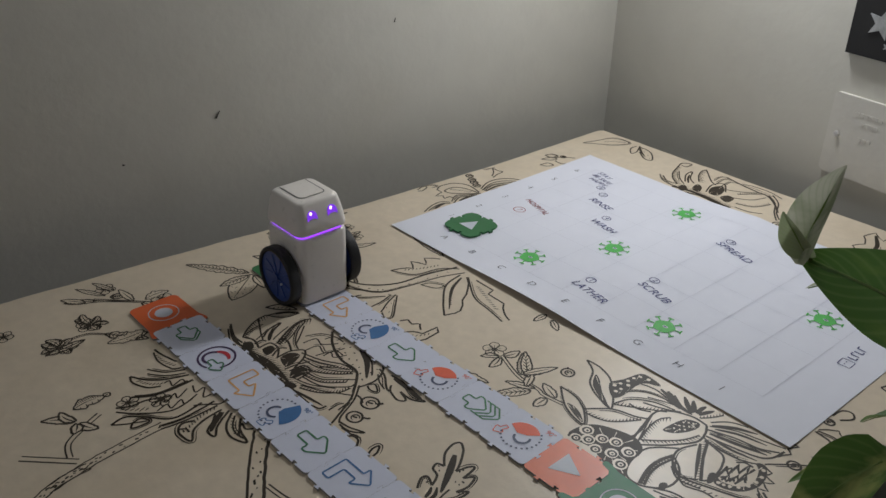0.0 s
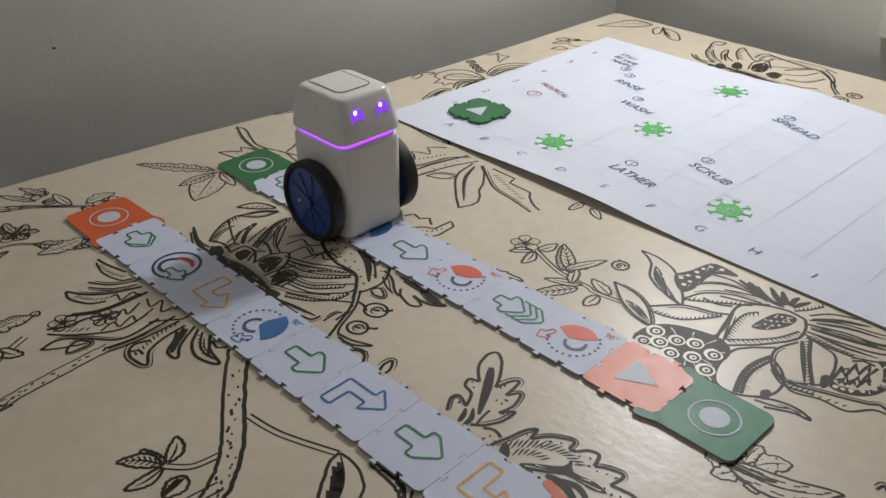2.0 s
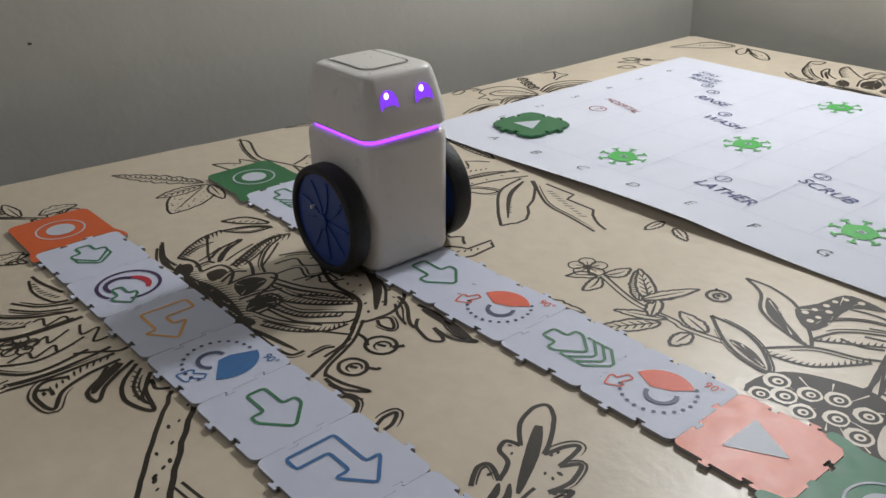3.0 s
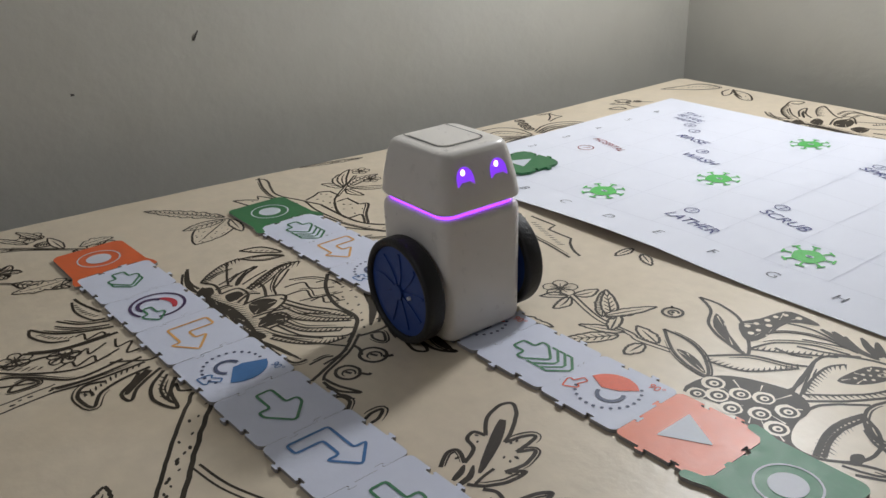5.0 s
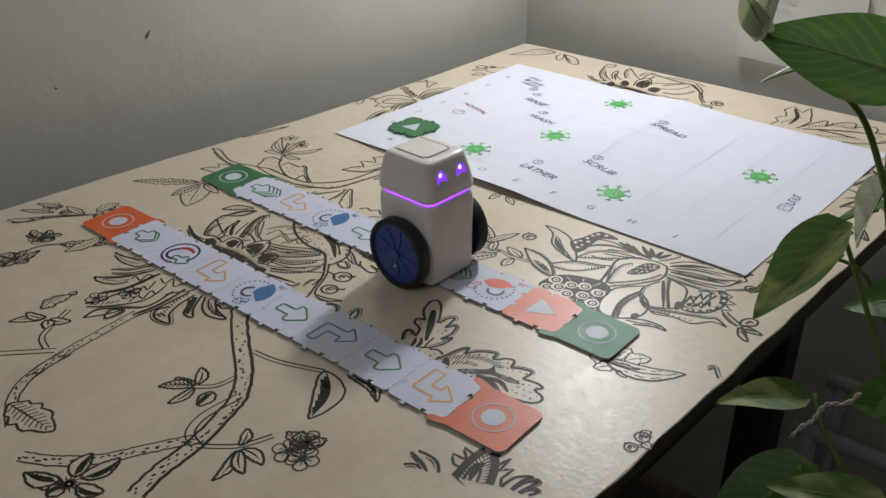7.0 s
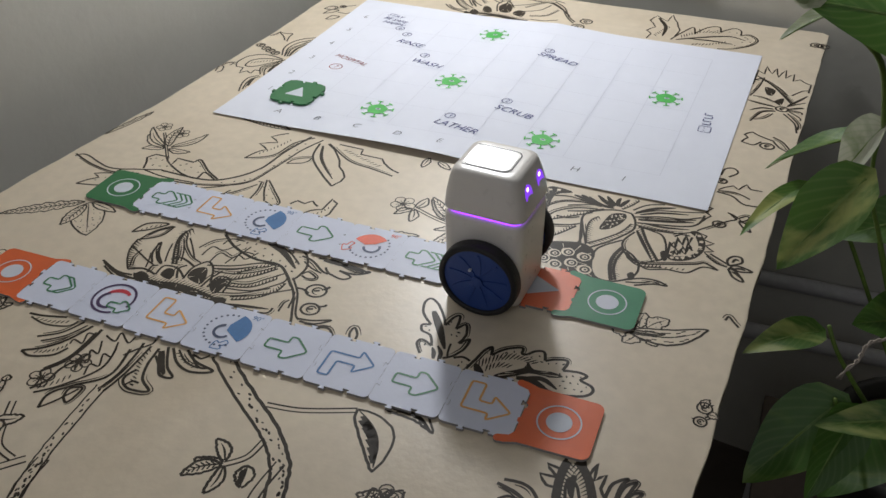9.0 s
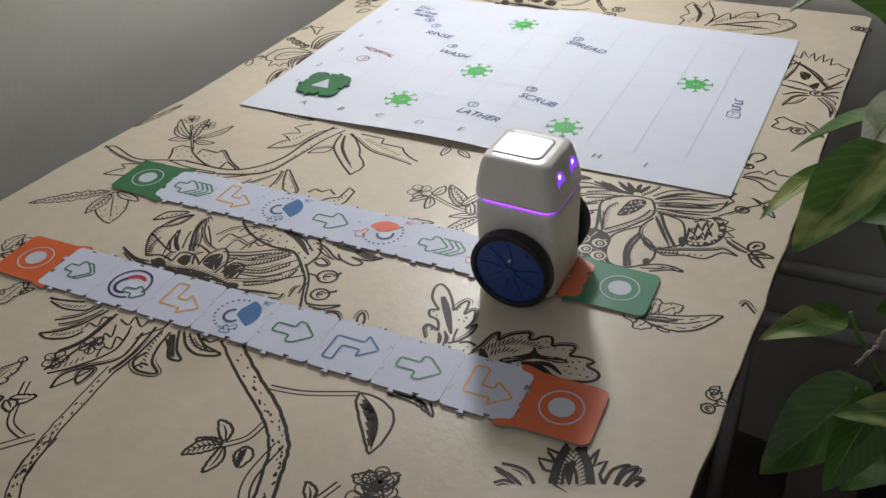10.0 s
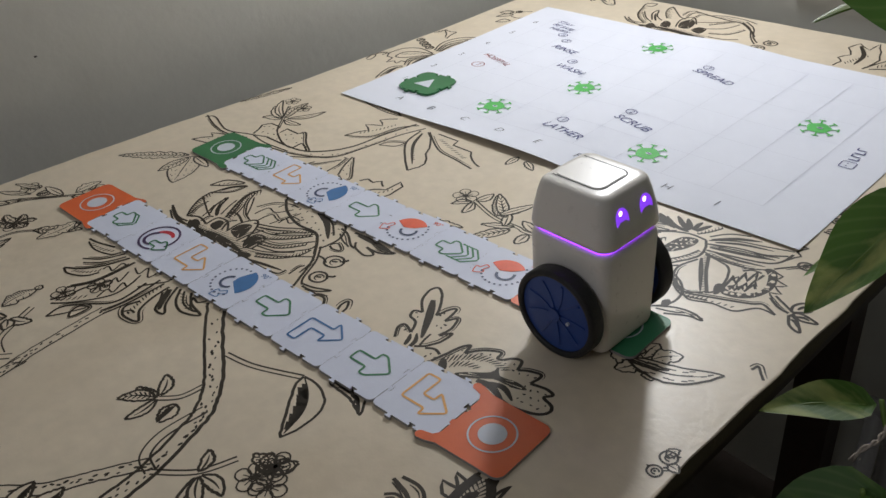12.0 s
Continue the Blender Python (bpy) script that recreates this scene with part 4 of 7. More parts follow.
hatch(0.18, -0.031, 0.189, -0.036, 0.199, -0.039, gap=0.004, reach=0.005)
pen(0.202, -0.025, 0.198, -0.03, 0.19, -0.029, 0.201, -0.038, 0.209, -0.036, w=1.2)
# a printed branch
pen(-0.08, 0.167, -0.071, 0.173, -0.035, 0.161, -0.006, 0.168, 0.016, 0.175, w=1.2)
pen(-0.082, 0.171, -0.056, 0.161, -0.028, 0.156, -0.001, 0.162, w=1.2)
pen(0.016, 0.174, 0.063, 0.174, 0.086, 0.186, 0.102, 0.21, 0.108, 0.246, 0.118, 0.28, w=1.5)
pen(0.024, 0.16, 0.068, 0.166, 0.102, 0.182, 0.113, 0.213, 0.121, 0.251, 0.132, 0.278, w=1.2)
flecks(0.102, 0.19, 0.107, 0.197, 0.11, 0.206, 0.111, 0.218, 0.114, 0.227, 0.115, 0.24, 0.117, 0.252, 0.119, 0.265, 0.091, 0.181, 0.081, 0.175, 0.113, 0.189, 0.099, 0.186, r=0.0010)
zig(-0.045, 0.127, -0.032, 0.143, -0.041, 0.147, -0.024, 0.154, -0.021, 0.163, w=1.2)
pen(-0.045, 0.127, -0.021, 0.133, -0.015, 0.146, w=1.2)
flecks(-0.032, 0.138, -0.026, 0.145, -0.021, 0.151, -0.016, 0.156, -0.008, 0.162, r=0.0009)
zig(-0.003, 0.171, -0.012, 0.189, -0.007, 0.197, 0.005, 0.197, 0.018, 0.185, 0.017, 0.198, 0.036, 0.197, w=1.3)
pen(0.018, 0.185, 0.036, 0.176, 0.054, 0.173, 0.056, 0.185, 0.072, 0.177, w=1.3)
pen(0.036, 0.198, 0.04, 0.203, 0.057, 0.189, 0.074, 0.179, w=1.3)
flecks(-0.007, 0.188, -0.003, 0.191, 0.005, 0.19, 0.002, 0.179, 0.009, 0.18, 0.016, 0.182, 0.027, 0.177, 0.027, 0.188, 0.031, 0.192, 0.036, 0.182, 0.039, 0.188, 0.05, 0.183, 0.046, 0.193, r=0.0010)
pen(-0, 0.169, 0.024, 0.165, 0.057, 0.166, w=1.1)
pen(0.06, 0.156, 0.085, 0.17, 0.104, 0.186, w=1.1)
pen(0.078, 0.152, 0.097, 0.162, 0.114, 0.184, w=1.1)
zig(0.066, 0.156, 0.078, 0.154, 0.083, 0.16, 0.093, 0.158, 0.096, 0.167)
pen(0.115, 0.19, 0.119, 0.175, 0.12, 0.161, w=1.1)
pen(0.118, 0.194, 0.125, 0.177, 0.134, 0.162, w=1.1)
pen(0.12, 0.194, 0.135, 0.179, 0.148, 0.165, 0.145, 0.158, 0.135, 0.162, w=1.1)
flecks(0.121, 0.182, 0.128, 0.18, 0.131, 0.171, 0.139, 0.168, 0.122, 0.169, r=0.0009)
zig(0.077, 0.221, 0.084, 0.238, 0.089, 0.242, 0.076, 0.25, 0.092, 0.258, 0.08, 0.266, 0.093, 0.278, w=1.2)
pen(0.077, 0.221, 0.1, 0.235, 0.108, 0.263, 0.122, 0.279, w=1.2)
hatch(0.086, 0.234, 0.095, 0.25, 0.103, 0.27, gap=0.004, reach=0.005)
pen(0.132, 0.271, 0.138, 0.245, 0.16, 0.221, 0.179, 0.205, w=1.3)
zig(0.179, 0.205, 0.183, 0.215, 0.183, 0.223, 0.17, 0.238, 0.158, 0.257, 0.14, 0.273, w=1.2)
pen(0.137, 0.268, 0.148, 0.244, 0.174, 0.216, w=2.0, taper=True)
hatch(0.141, 0.258, 0.153, 0.239, 0.171, 0.221, gap=0.004, reach=0.004)
pen(0.141, 0.274, 0.174, 0.251, 0.202, 0.245, 0.224, 0.24, w=1.2)
zig(0.151, 0.276, 0.177, 0.275, 0.179, 0.266, 0.202, 0.265, 0.214, 0.253, 0.227, 0.247, w=1.2)
hatch(0.162, 0.268, 0.185, 0.259, 0.208, 0.251, gap=0.0045, reach=0.006)
pen(0.12, 0.226, 0.124, 0.236, 0.137, 0.243, 0.135, 0.233, 0.12, 0.226)
zig(0.158, 0.166, 0.162, 0.173, 0.17, 0.171, 0.175, 0.177, 0.183, 0.171, w=1.2)
zig(0.175, 0.153, 0.18, 0.163, 0.189, 0.168, 0.19, 0.186, 0.197, 0.181, 0.198, 0.164, 0.192, 0.152, w=1.2)
hatch(0.181, 0.157, 0.189, 0.163, 0.194, 0.175, gap=0.004, reach=0.005)
# a printed leaf
pen(0.34, 0.03, 0.334, 0.039, 0.336, 0.044, 0.345, 0.04, w=1.3)
pen(0.345, 0.04, 0.34, 0.05, 0.332, 0.053, 0.33, 0.059, 0.336, 0.061, w=1.3)
pen(0.336, 0.061, 0.326, 0.071, 0.322, 0.083, 0.325, 0.089, 0.333, 0.084, 0.342, 0.072, 0.346, 0.064, w=1.3)
pen(0.346, 0.064, 0.349, 0.075, 0.353, 0.077, 0.355, 0.063, w=1.3)
pen(0.355, 0.063, 0.36, 0.07, 0.364, 0.06, 0.362, 0.049, w=1.3)
pen(0.362, 0.049, 0.368, 0.056, 0.368, 0.046, 0.363, 0.036, 0.357, 0.031, w=1.3)
pen(0.332, 0.076, 0.343, 0.06, 0.355, 0.04, w=3.6, taper=True)
pen(0.351, 0.028, 0.349, 0.034, 0.346, 0.039, w=2.0, taper=True)
pen(0.355, 0.027, 0.354, 0.035, 0.349, 0.042, w=2.0, taper=True)
pen(0.357, 0.047, 0.358, 0.039, 0.36, 0.032)
flecks(0.333, 0.058, 0.337, 0.055, 0.34, 0.04, 0.348, 0.066, 0.349, 0.069, 0.358, 0.06, 0.358, 0.056, 0.364, 0.05, 0.354, 0.036, 0.354, 0.056, r=0.0011)
# a printed leaf
pen(0.376, 0.027, 0.379, 0.038, 0.382, 0.049, 0.386, 0.054, 0.388, 0.046, w=1.4)
pen(0.388, 0.046, 0.395, 0.055, 0.406, 0.061, 0.408, 0.055, 0.412, 0.056, w=1.4)
pen(0.412, 0.056, 0.416, 0.061, 0.422, 0.062, 0.425, 0.054, w=1.4)
pen(0.425, 0.054, 0.432, 0.058, 0.44, 0.059, 0.439, 0.049, w=1.4)
pen(0.439, 0.049, 0.45, 0.051, 0.456, 0.049, 0.453, 0.044, 0.461, 0.041, 0.463, 0.036, 0.458, 0.03, 0.443, 0.026, 0.434, 0.027, w=1.4)
patch(0.38, 0.032, 0.383, 0.034, 0.389, 0.027, 0.383, 0.026)
patch(0.396, 0.027, 0.4, 0.032, 0.413, 0.042, 0.414, 0.049, 0.42, 0.043, 0.432, 0.045, 0.441, 0.043, 0.432, 0.039, 0.418, 0.038, 0.404, 0.027)
pen(0.411, 0.031, 0.422, 0.032, 0.436, 0.026, w=3.2, taper=True)
pen(0.416, 0.032, 0.428, 0.036, 0.44, 0.03, w=2.6, taper=True)
hatch(0.381, 0.033, 0.389, 0.042, 0.397, 0.048, 0.409, 0.051, 0.421, 0.049, gap=0.0028, reach=0.010)
hatch(0.389, 0.033, 0.396, 0.039, 0.404, 0.04, gap=0.0028, reach=0.008)
flecks(0.382, 0.04, 0.385, 0.047, 0.392, 0.047, 0.397, 0.052, 0.402, 0.055, 0.407, 0.057, 0.396, 0.046, 0.415, 0.054, 0.42, 0.057, 0.428, 0.052, 0.433, 0.054, 0.438, 0.055, 0.438, 0.045, 0.443, 0.044, 0.447, 0.046, 0.452, 0.047, 0.442, 0.039, 0.447, 0.039, 0.452, 0.04, 0.458, 0.039, 0.445, 0.033, 0.451, 0.034, 0.456, 0.034, 0.441, 0.034, 0.418, 0.049, 0.423, 0.052, r=0.0009)
pen(0.364, 0.034, 0.37, 0.037, 0.376, 0.035, w=1.3)
flecks(0.371, 0.032, 0.376, 0.031, 0.37, 0.028, 0.375, 0.026, r=0.0010)
# a printed flower
zig(0.513, 0.55, 0.515, 0.588, 0.522, 0.58, 0.523, 0.602, 0.53, 0.583, 0.534, 0.599, 0.537, 0.576, 0.544, 0.598, 0.545, 0.576, 0.553, 0.59, 0.553, 0.571, 0.56, 0.578, 0.569, 0.569, 0.5715, 0.569, 0.5705, 0.553, 0.5702, 0.547, w=1.1)
pen(0.515, 0.573, 0.526, 0.562, 0.539, 0.544, 0.555, 0.515, w=1.2)
pen(0.513, 0.521, 0.519, 0.543, 0.523, 0.571, w=1.2)
pen(0.516, 0.522, 0.53, 0.52, 0.545, 0.508)
comb(0.518, 0.569, 0.536, 0.55, 0.557, 0.516, reach=0.004)
comb(0.511, 0.556, 0.521, 0.567, 0.54, 0.55, 0.55, 0.534, reach=-0.004)
patch(0.526, 0.547, 0.537, 0.543, 0.535, 0.529, 0.529, 0.53)
patch(0.538, 0.516, 0.547, 0.526, 0.545, 0.508)
ring(0.547, 0.5, size=0.0062)
pen(0.551, 0.507, 0.563, 0.518, 0.5687, 0.522, w=1.1)
pen(0.552, 0.51, 0.563, 0.527, 0.5698, 0.54, w=2.0, taper=True)
pen(0.551, 0.5, 0.565, 0.499, 0.5671, 0.494, w=1.1)
pen(0.553, 0.502, 0.564, 0.508, 0.5679, 0.509, w=2.0, taper=True)
pen(0.554, 0.497, 0.565, 0.486, 0.5662, 0.48)
pen(0.554, 0.535, 0.564, 0.55, 0.5705, 0.553)
pen(0.54, 0.503, 0.526, 0.505, 0.512, 0.51, w=1.2)
pen(0.541, 0.493, 0.528, 0.486, 0.519, 0.463, w=1.2)
pen(0.539, 0.487, 0.532, 0.474, 0.522, 0.468)
pen(0.539, 0.497, 0.527, 0.496, 0.516, 0.487, w=1.8, taper=True)
pen(0.549, 0.49, 0.561, 0.472, 0.5646, 0.452, w=1.2)
pen(0.553, 0.492, 0.564, 0.473, 0.565, 0.459, w=1.2)
zig(0.516, 0.417, 0.521, 0.427, 0.517, 0.432, 0.524, 0.44, 0.536, 0.432, 0.546, 0.428, w=1.2)
pen(0.516, 0.417, 0.527, 0.414, 0.534, 0.423, w=1.1)
ring(0.54, 0.416, size=0.0065)
pen(0.544, 0.436, 0.554, 0.428, 0.5622, 0.411, 0.552, 0.416, 0.545, 0.427, w=1.2)
pen(0.506, 0.347, 0.508, 0.359, 0.515, 0.363, 0.52, 0.356, 0.513, 0.346, w=1.2)
ring(0.508, 0.337, size=0.0045)
zig(0.507, 0.321, 0.519, 0.332, 0.524, 0.327, 0.53, 0.338, 0.534, 0.331, 0.544, 0.331)
pen(0.506, 0.317, 0.52, 0.314, 0.531, 0.304, 0.547, 0.305, w=1.2)
pen(0.507, 0.319, 0.522, 0.321, 0.535, 0.314)
pen(0.536, 0.142, 0.538, 0.147, 0.542, 0.142, 0.546, 0.137, w=1.1)
# a printed leaf
zig(0.38, 0.634, 0.383, 0.649, 0.376, 0.658, 0.384, 0.672, 0.374, 0.691, 0.38, 0.709, 0.395, 0.695, 0.398, 0.718, 0.407, 0.695, 0.414, 0.672, 0.411, 0.651, w=1.1)
pen(0.383, 0.702, 0.396, 0.676, 0.397, 0.647, w=3.0, taper=True)
hatch(0.388, 0.647, 0.394, 0.664, 0.401, 0.678, gap=0.004, reach=0.008)
pen(0.408, 0.64, 0.417, 0.664, 0.428, 0.686, 0.433, 0.666, w=1.2)
pen(0.433, 0.67, 0.446, 0.693, 0.458, 0.697, 0.461, 0.683, w=1.2)
pen(0.461, 0.683, 0.475, 0.699, 0.484, 0.694, 0.485, 0.68, w=1.2)
pen(0.485, 0.68, 0.496, 0.685, 0.506, 0.671, 0.499, 0.653, 0.481, 0.637, 0.464, 0.631, w=1.2)
pen(0.414, 0.642, 0.441, 0.658, 0.472, 0.672, 0.492, 0.666, w=2.0, taper=True)
pen(0.429, 0.65, 0.455, 0.652, 0.48, 0.65, w=2.0, taper=True)
hatch(0.419, 0.654, 0.439, 0.675, 0.464, 0.68, gap=0.004, reach=0.010)
hatch(0.435, 0.635, 0.453, 0.641, 0.471, 0.654, gap=0.004, reach=0.008)
flecks(0.436, 0.682, 0.447, 0.684, 0.457, 0.685, 0.471, 0.686, 0.48, 0.686, 0.494, 0.672, 0.489, 0.66, 0.498, 0.663, 0.482, 0.647, 0.491, 0.675, r=0.0011)
# a printed flower
comb(0.113, 0.697, 0.12, 0.675, 0.131, 0.659, 0.145, 0.648, reach=0.005)
pen(0.113, 0.697, 0.11, 0.712, 0.121, 0.718, 0.121, 0.706, 0.114, 0.704, w=1.2)
pen(0.123, 0.685, 0.137, 0.666, 0.151, 0.655, w=1.1)
pen(0.148, 0.662, 0.136, 0.682, 0.136, 0.697, 0.146, 0.677, 0.159, 0.666, w=1.2)
pen(0.153, 0.662, 0.144, 0.675, 0.139, 0.686, w=1.8, taper=True)
comb(0.144, 0.718, 0.143, 0.708, 0.149, 0.692, 0.16, 0.676, reach=0.006)
pen(0.144, 0.718, 0.156, 0.705, 0.171, 0.689, 0.181, 0.684, w=1.2)
pen(0.112, 0.657, 0.124, 0.645, 0.139, 0.64, 0.149, 0.641, w=1.1)
pen(0.117, 0.657, 0.13, 0.647, 0.145, 0.648, w=1.2)
pen(0.171, 0.695, 0.171, 0.711, 0.177, 0.718, w=0.9)
pen(0.179, 0.687, 0.178, 0.708, 0.188, 0.714, w=0.9)
pen(0.187, 0.686, 0.187, 0.707, 0.198, 0.71, w=0.9)
pen(0.176, 0.717, 0.203, 0.71, 0.227, 0.706, 0.244, 0.704, 0.264, 0.686, 0.276, 0.67, w=1.6)
patch(0.152, 0.639, 0.152, 0.653, 0.162, 0.646, 0.162, 0.634)
patch(0.166, 0.65, 0.163, 0.668, 0.173, 0.663, 0.178, 0.648)
patch(0.188, 0.655, 0.181, 0.673, 0.188, 0.687, 0.198, 0.676, 0.2, 0.657)
pen(0.184, 0.655, 0.177, 0.68, 0.186, 0.695, 0.201, 0.674, w=1.2)
comb(0.145, 0.637, 0.168, 0.642, 0.195, 0.642, 0.218, 0.637, 0.23, 0.637, w=3.0, reach=0.007)
comb(0.164, 0.631, 0.184, 0.639, 0.208, 0.636, 0.225, 0.636, w=2.2, reach=0.006)
patch(0.205, 0.654, 0.208, 0.667, 0.219, 0.665, 0.219, 0.648)
pen(0.197, 0.681, 0.215, 0.691, 0.231, 0.705, w=1.1)
comb(0.215, 0.68, 0.225, 0.693, 0.236, 0.705, reach=0.004)
pen(0.216, 0.666, 0.235, 0.678, 0.244, 0.699, w=1.1)
comb(0.228, 0.654, 0.248, 0.662, 0.258, 0.685, reach=0.004)
pen(0.232, 0.644, 0.25, 0.645, 0.265, 0.653, w=1.1)
pen(0.243, 0.708, 0.26, 0.692, 0.273, 0.667, 0.286, 0.649, w=1.2)
pen(0.246, 0.712, 0.263, 0.695, 0.275, 0.669, 0.287, 0.654, w=1.2)
pen(0.201, 0.713, 0.216, 0.718, 0.239, 0.718, 0.259, 0.711, w=1.1)
hatch(0.203, 0.71, 0.223, 0.712, 0.248, 0.708, gap=0.004, reach=0.006)
# a printed spray
pen(-0.027, 0.665, -0.02, 0.687, -0.01, 0.713, 0.008, 0.718, 0.018, 0.713, 0.006, 0.692, -0.012, 0.677, -0.027, 0.665, w=1.2)
hatch(-0.009, 0.694, 0, 0.705, 0.013, 0.713, gap=0.004, reach=0.008)
pen(0.031, 0.714, 0.031, 0.701, 0.042, 0.687, 0.044, 0.697, 0.034, 0.718, w=1.2)
pen(0.036, 0.713, 0.043, 0.715, 0.06, 0.709, 0.076, 0.689, 0.066, 0.685, 0.047, 0.7, w=1.3)
pen(0.034, 0.718, 0.045, 0.705, 0.062, 0.692, w=2.2, taper=True)
flecks(0.051, 0.705, 0.062, 0.699, 0.071, 0.69, 0.042, 0.713, r=0.0011)
# a printed flower
pen(-0.003, 0.432, -0.028, 0.436, -0.045, 0.425, -0.049, 0.407, w=1.2)
pen(-0.002, 0.43, -0.023, 0.426, -0.035, 0.417, -0.035, 0.402, -0.024, 0.403, -0.01, 0.418, 0.001, 0.431, w=1.2)
hatch(-0.032, 0.411, -0.022, 0.418, -0.009, 0.426, gap=0.0035, reach=0.006)
zig(-0.049, 0.407, -0.043, 0.396, -0.034, 0.396, -0.03, 0.382, -0.025, 0.39, -0.018, 0.386, -0.018, 0.395, -0.011, 0.395, w=1.1)
pen(-0.006, 0.387, -0.015, 0.403, -0.008, 0.415, 0, 0.428, w=1.1)
pen(-0.001, 0.386, -0.008, 0.402, -0.003, 0.414, 0.001, 0.425, w=1.1)
pen(-0.001, 0.395, -0.002, 0.407, -0, 0.421, w=2.4, taper=True)
pen(-0.006, 0.342, -0.013, 0.36, -0.014, 0.375, -0.006, 0.384, w=1.1)
pen(-0.005, 0.348, -0.009, 0.362, -0.009, 0.374, -0.003, 0.382, w=1.1)
pen(-0.004, 0.357, -0.007, 0.368, -0.007, 0.378, w=2.4, taper=True)
pen(-0.009, 0.441, -0.017, 0.459, -0.017, 0.477, -0.007, 0.493, 0.01, 0.502, w=1.2)
pen(-0.005, 0.439, -0.012, 0.461, -0.009, 0.478, 0.001, 0.49, 0.008, 0.496, w=1.1)
pen(-0.002, 0.44, -0.007, 0.459, -0.002, 0.475, 0.006, 0.492, w=1.1)
pen(0, 0.441, -0.002, 0.461, 0.004, 0.481, w=2.0, taper=True)
pen(0.003, 0.442, 0.004, 0.46, 0.008, 0.473, w=2.0, taper=True)
ring(-0.048, 0.458, size=0.0050)
ring(-0.037, 0.452, size=0.0052)
ring(-0.029, 0.448, size=0.0052)
ring(-0.02, 0.444, size=0.0050)
pen(-0.028, 0.48, -0.036, 0.491, -0.045, 0.499, -0.036, 0.499, -0.029, 0.501, -0.028, 0.491, -0.024, 0.478, w=1.1)
pen(-0.052, 0.486, -0.048, 0.495, -0.046, 0.503)
pen(-0.059, 0.377, -0.062, 0.389, -0.057, 0.391, -0.053, 0.38, -0.056, 0.375, w=1.1)
pen(-0.061, 0.393, -0.057, 0.401, -0.051, 0.403, -0.052, 0.396)
pen(-0.031, 0.588, -0.027, 0.599, -0.017, 0.599, -0.019, 0.588, -0.031, 0.588, w=1.1)
pen(-0.025, 0.573, -0.021, 0.587, -0.011, 0.59, -0.014, 0.581, -0.025, 0.573, w=1.1)
pen(-0.013, 0.557, -0.01, 0.57, -0, 0.57, -0.004, 0.561, -0.013, 0.557, w=1.1)
pen(-0.015, 0.593, -0.008, 0.604, 0.003, 0.612)
pen(-0.009, 0.583, 0.004, 0.583, 0.01, 0.594)
ring(-0.011, 0.603, size=0.004)
# a printed flower
zig(0.462, -0.025, 0.461, -0.035, 0.464, -0.035, 0.452, -0.033, 0.457, -0.038, 0.461, -0.041, 0.45, -0.042, 0.456, -0.049, 0.462, -0.049, 0.462, -0.057, w=1.3)
zig(0.473, -0.023, 0.478, -0.035, 0.481, -0.022, 0.482, -0.036, 0.488, -0.029, 0.487, -0.04, 0.491, -0.046, w=1.3)
comb(0.463, -0.027, 0.462, -0.039, 0.463, -0.051, 0.464, -0.057, w=3.4, reach=0.006)
comb(0.469, -0.025, 0.476, -0.032, 0.481, -0.041, 0.484, -0.049, w=3.4, reach=-0.006)
pen(0.47, -0.036, 0.47, -0.045, 0.473, -0.054, w=3.0, taper=True)
pen(0.469, -0.055, 0.467, -0.045, 0.468, -0.039, 0.473, -0.043, 0.477, -0.052, w=1.2)
pen(0.431, -0.054, 0.441, -0.053, 0.448, -0.055, 0.454, -0.061, w=1.4)
pen(0.428, -0.058, 0.437, -0.06, 0.446, -0.064, w=1.4)
pen(0.43, -0.059, 0.44, -0.061, 0.448, -0.065, w=1.8, taper=True)
pen(0.491, -0.046, 0.493, -0.034, 0.501, -0.027, 0.498, -0.034, 0.497, -0.044, w=1.4)
pen(0.498, -0.044, 0.5, -0.034, 0.506, -0.028, 0.504, -0.036, 0.502, -0.043, w=1.4)
pen(0.503, -0.043, 0.506, -0.037, 0.511, -0.035, 0.508, -0.041, w=1.4)
pen(0.432, -0.069, 0.437, -0.065, 0.443, -0.065, w=1.2)

# the rest of the print, in simpler leaves and sprays
print_branch([(0.208, -0.021), (0.248, -0.051), (0.276, -0.07), (0.296, -0.09), (0.304, -0.106), (0.315, -0.141), (0.318, -0.169), (0.324, -0.192)], 0.0118, True)
print_branch([(0.298, -0.092), (0.296, -0.12), (0.303, -0.137), (0.317, -0.142)], 0.006, False)
print_branch([(0.311, -0.139), (0.296, -0.162), (0.281, -0.187), (0.259, -0.208), (0.238, -0.22)], 0.009, True)
print_branch([(0.15, -0.077), (0.153, -0.124), (0.157, -0.151), (0.163, -0.176)], 0.008, True)
print_branch([(0.157, -0.142), (0.161, -0.171), (0.177, -0.194), (0.205, -0.209)], 0.008, True)
print_branch([(0.147, -0.146), (0.13, -0.163), (0.115, -0.178)], 0.005, False)
print_branch([(0.139, -0.149), (0.122, -0.143), (0.11, -0.124), (0.103, -0.11)], 0.004, False)
print_fan((0.102, -0.128), [(0.082, -0.15), (0.08, -0.134), (0.12, -0.118), (0.114, -0.136)], 0.009, "veins", 0, 0.0)
print_rosette((0.105, -0.086), 0.009)
print_rosette((0.119, -0.064), 0.009)
print_leaf((0.181, -0.199), (0.232, -0.194), 0.024, "veins", 4, 0.0)
print_fan((0.285, -0.213), [(0.289, -0.18), (0.271, -0.189), (0.308, -0.203), (0.267, -0.224), (0.284, -0.227), (0.254, -0.226)], 0.012, "dark", 0, 0.008)
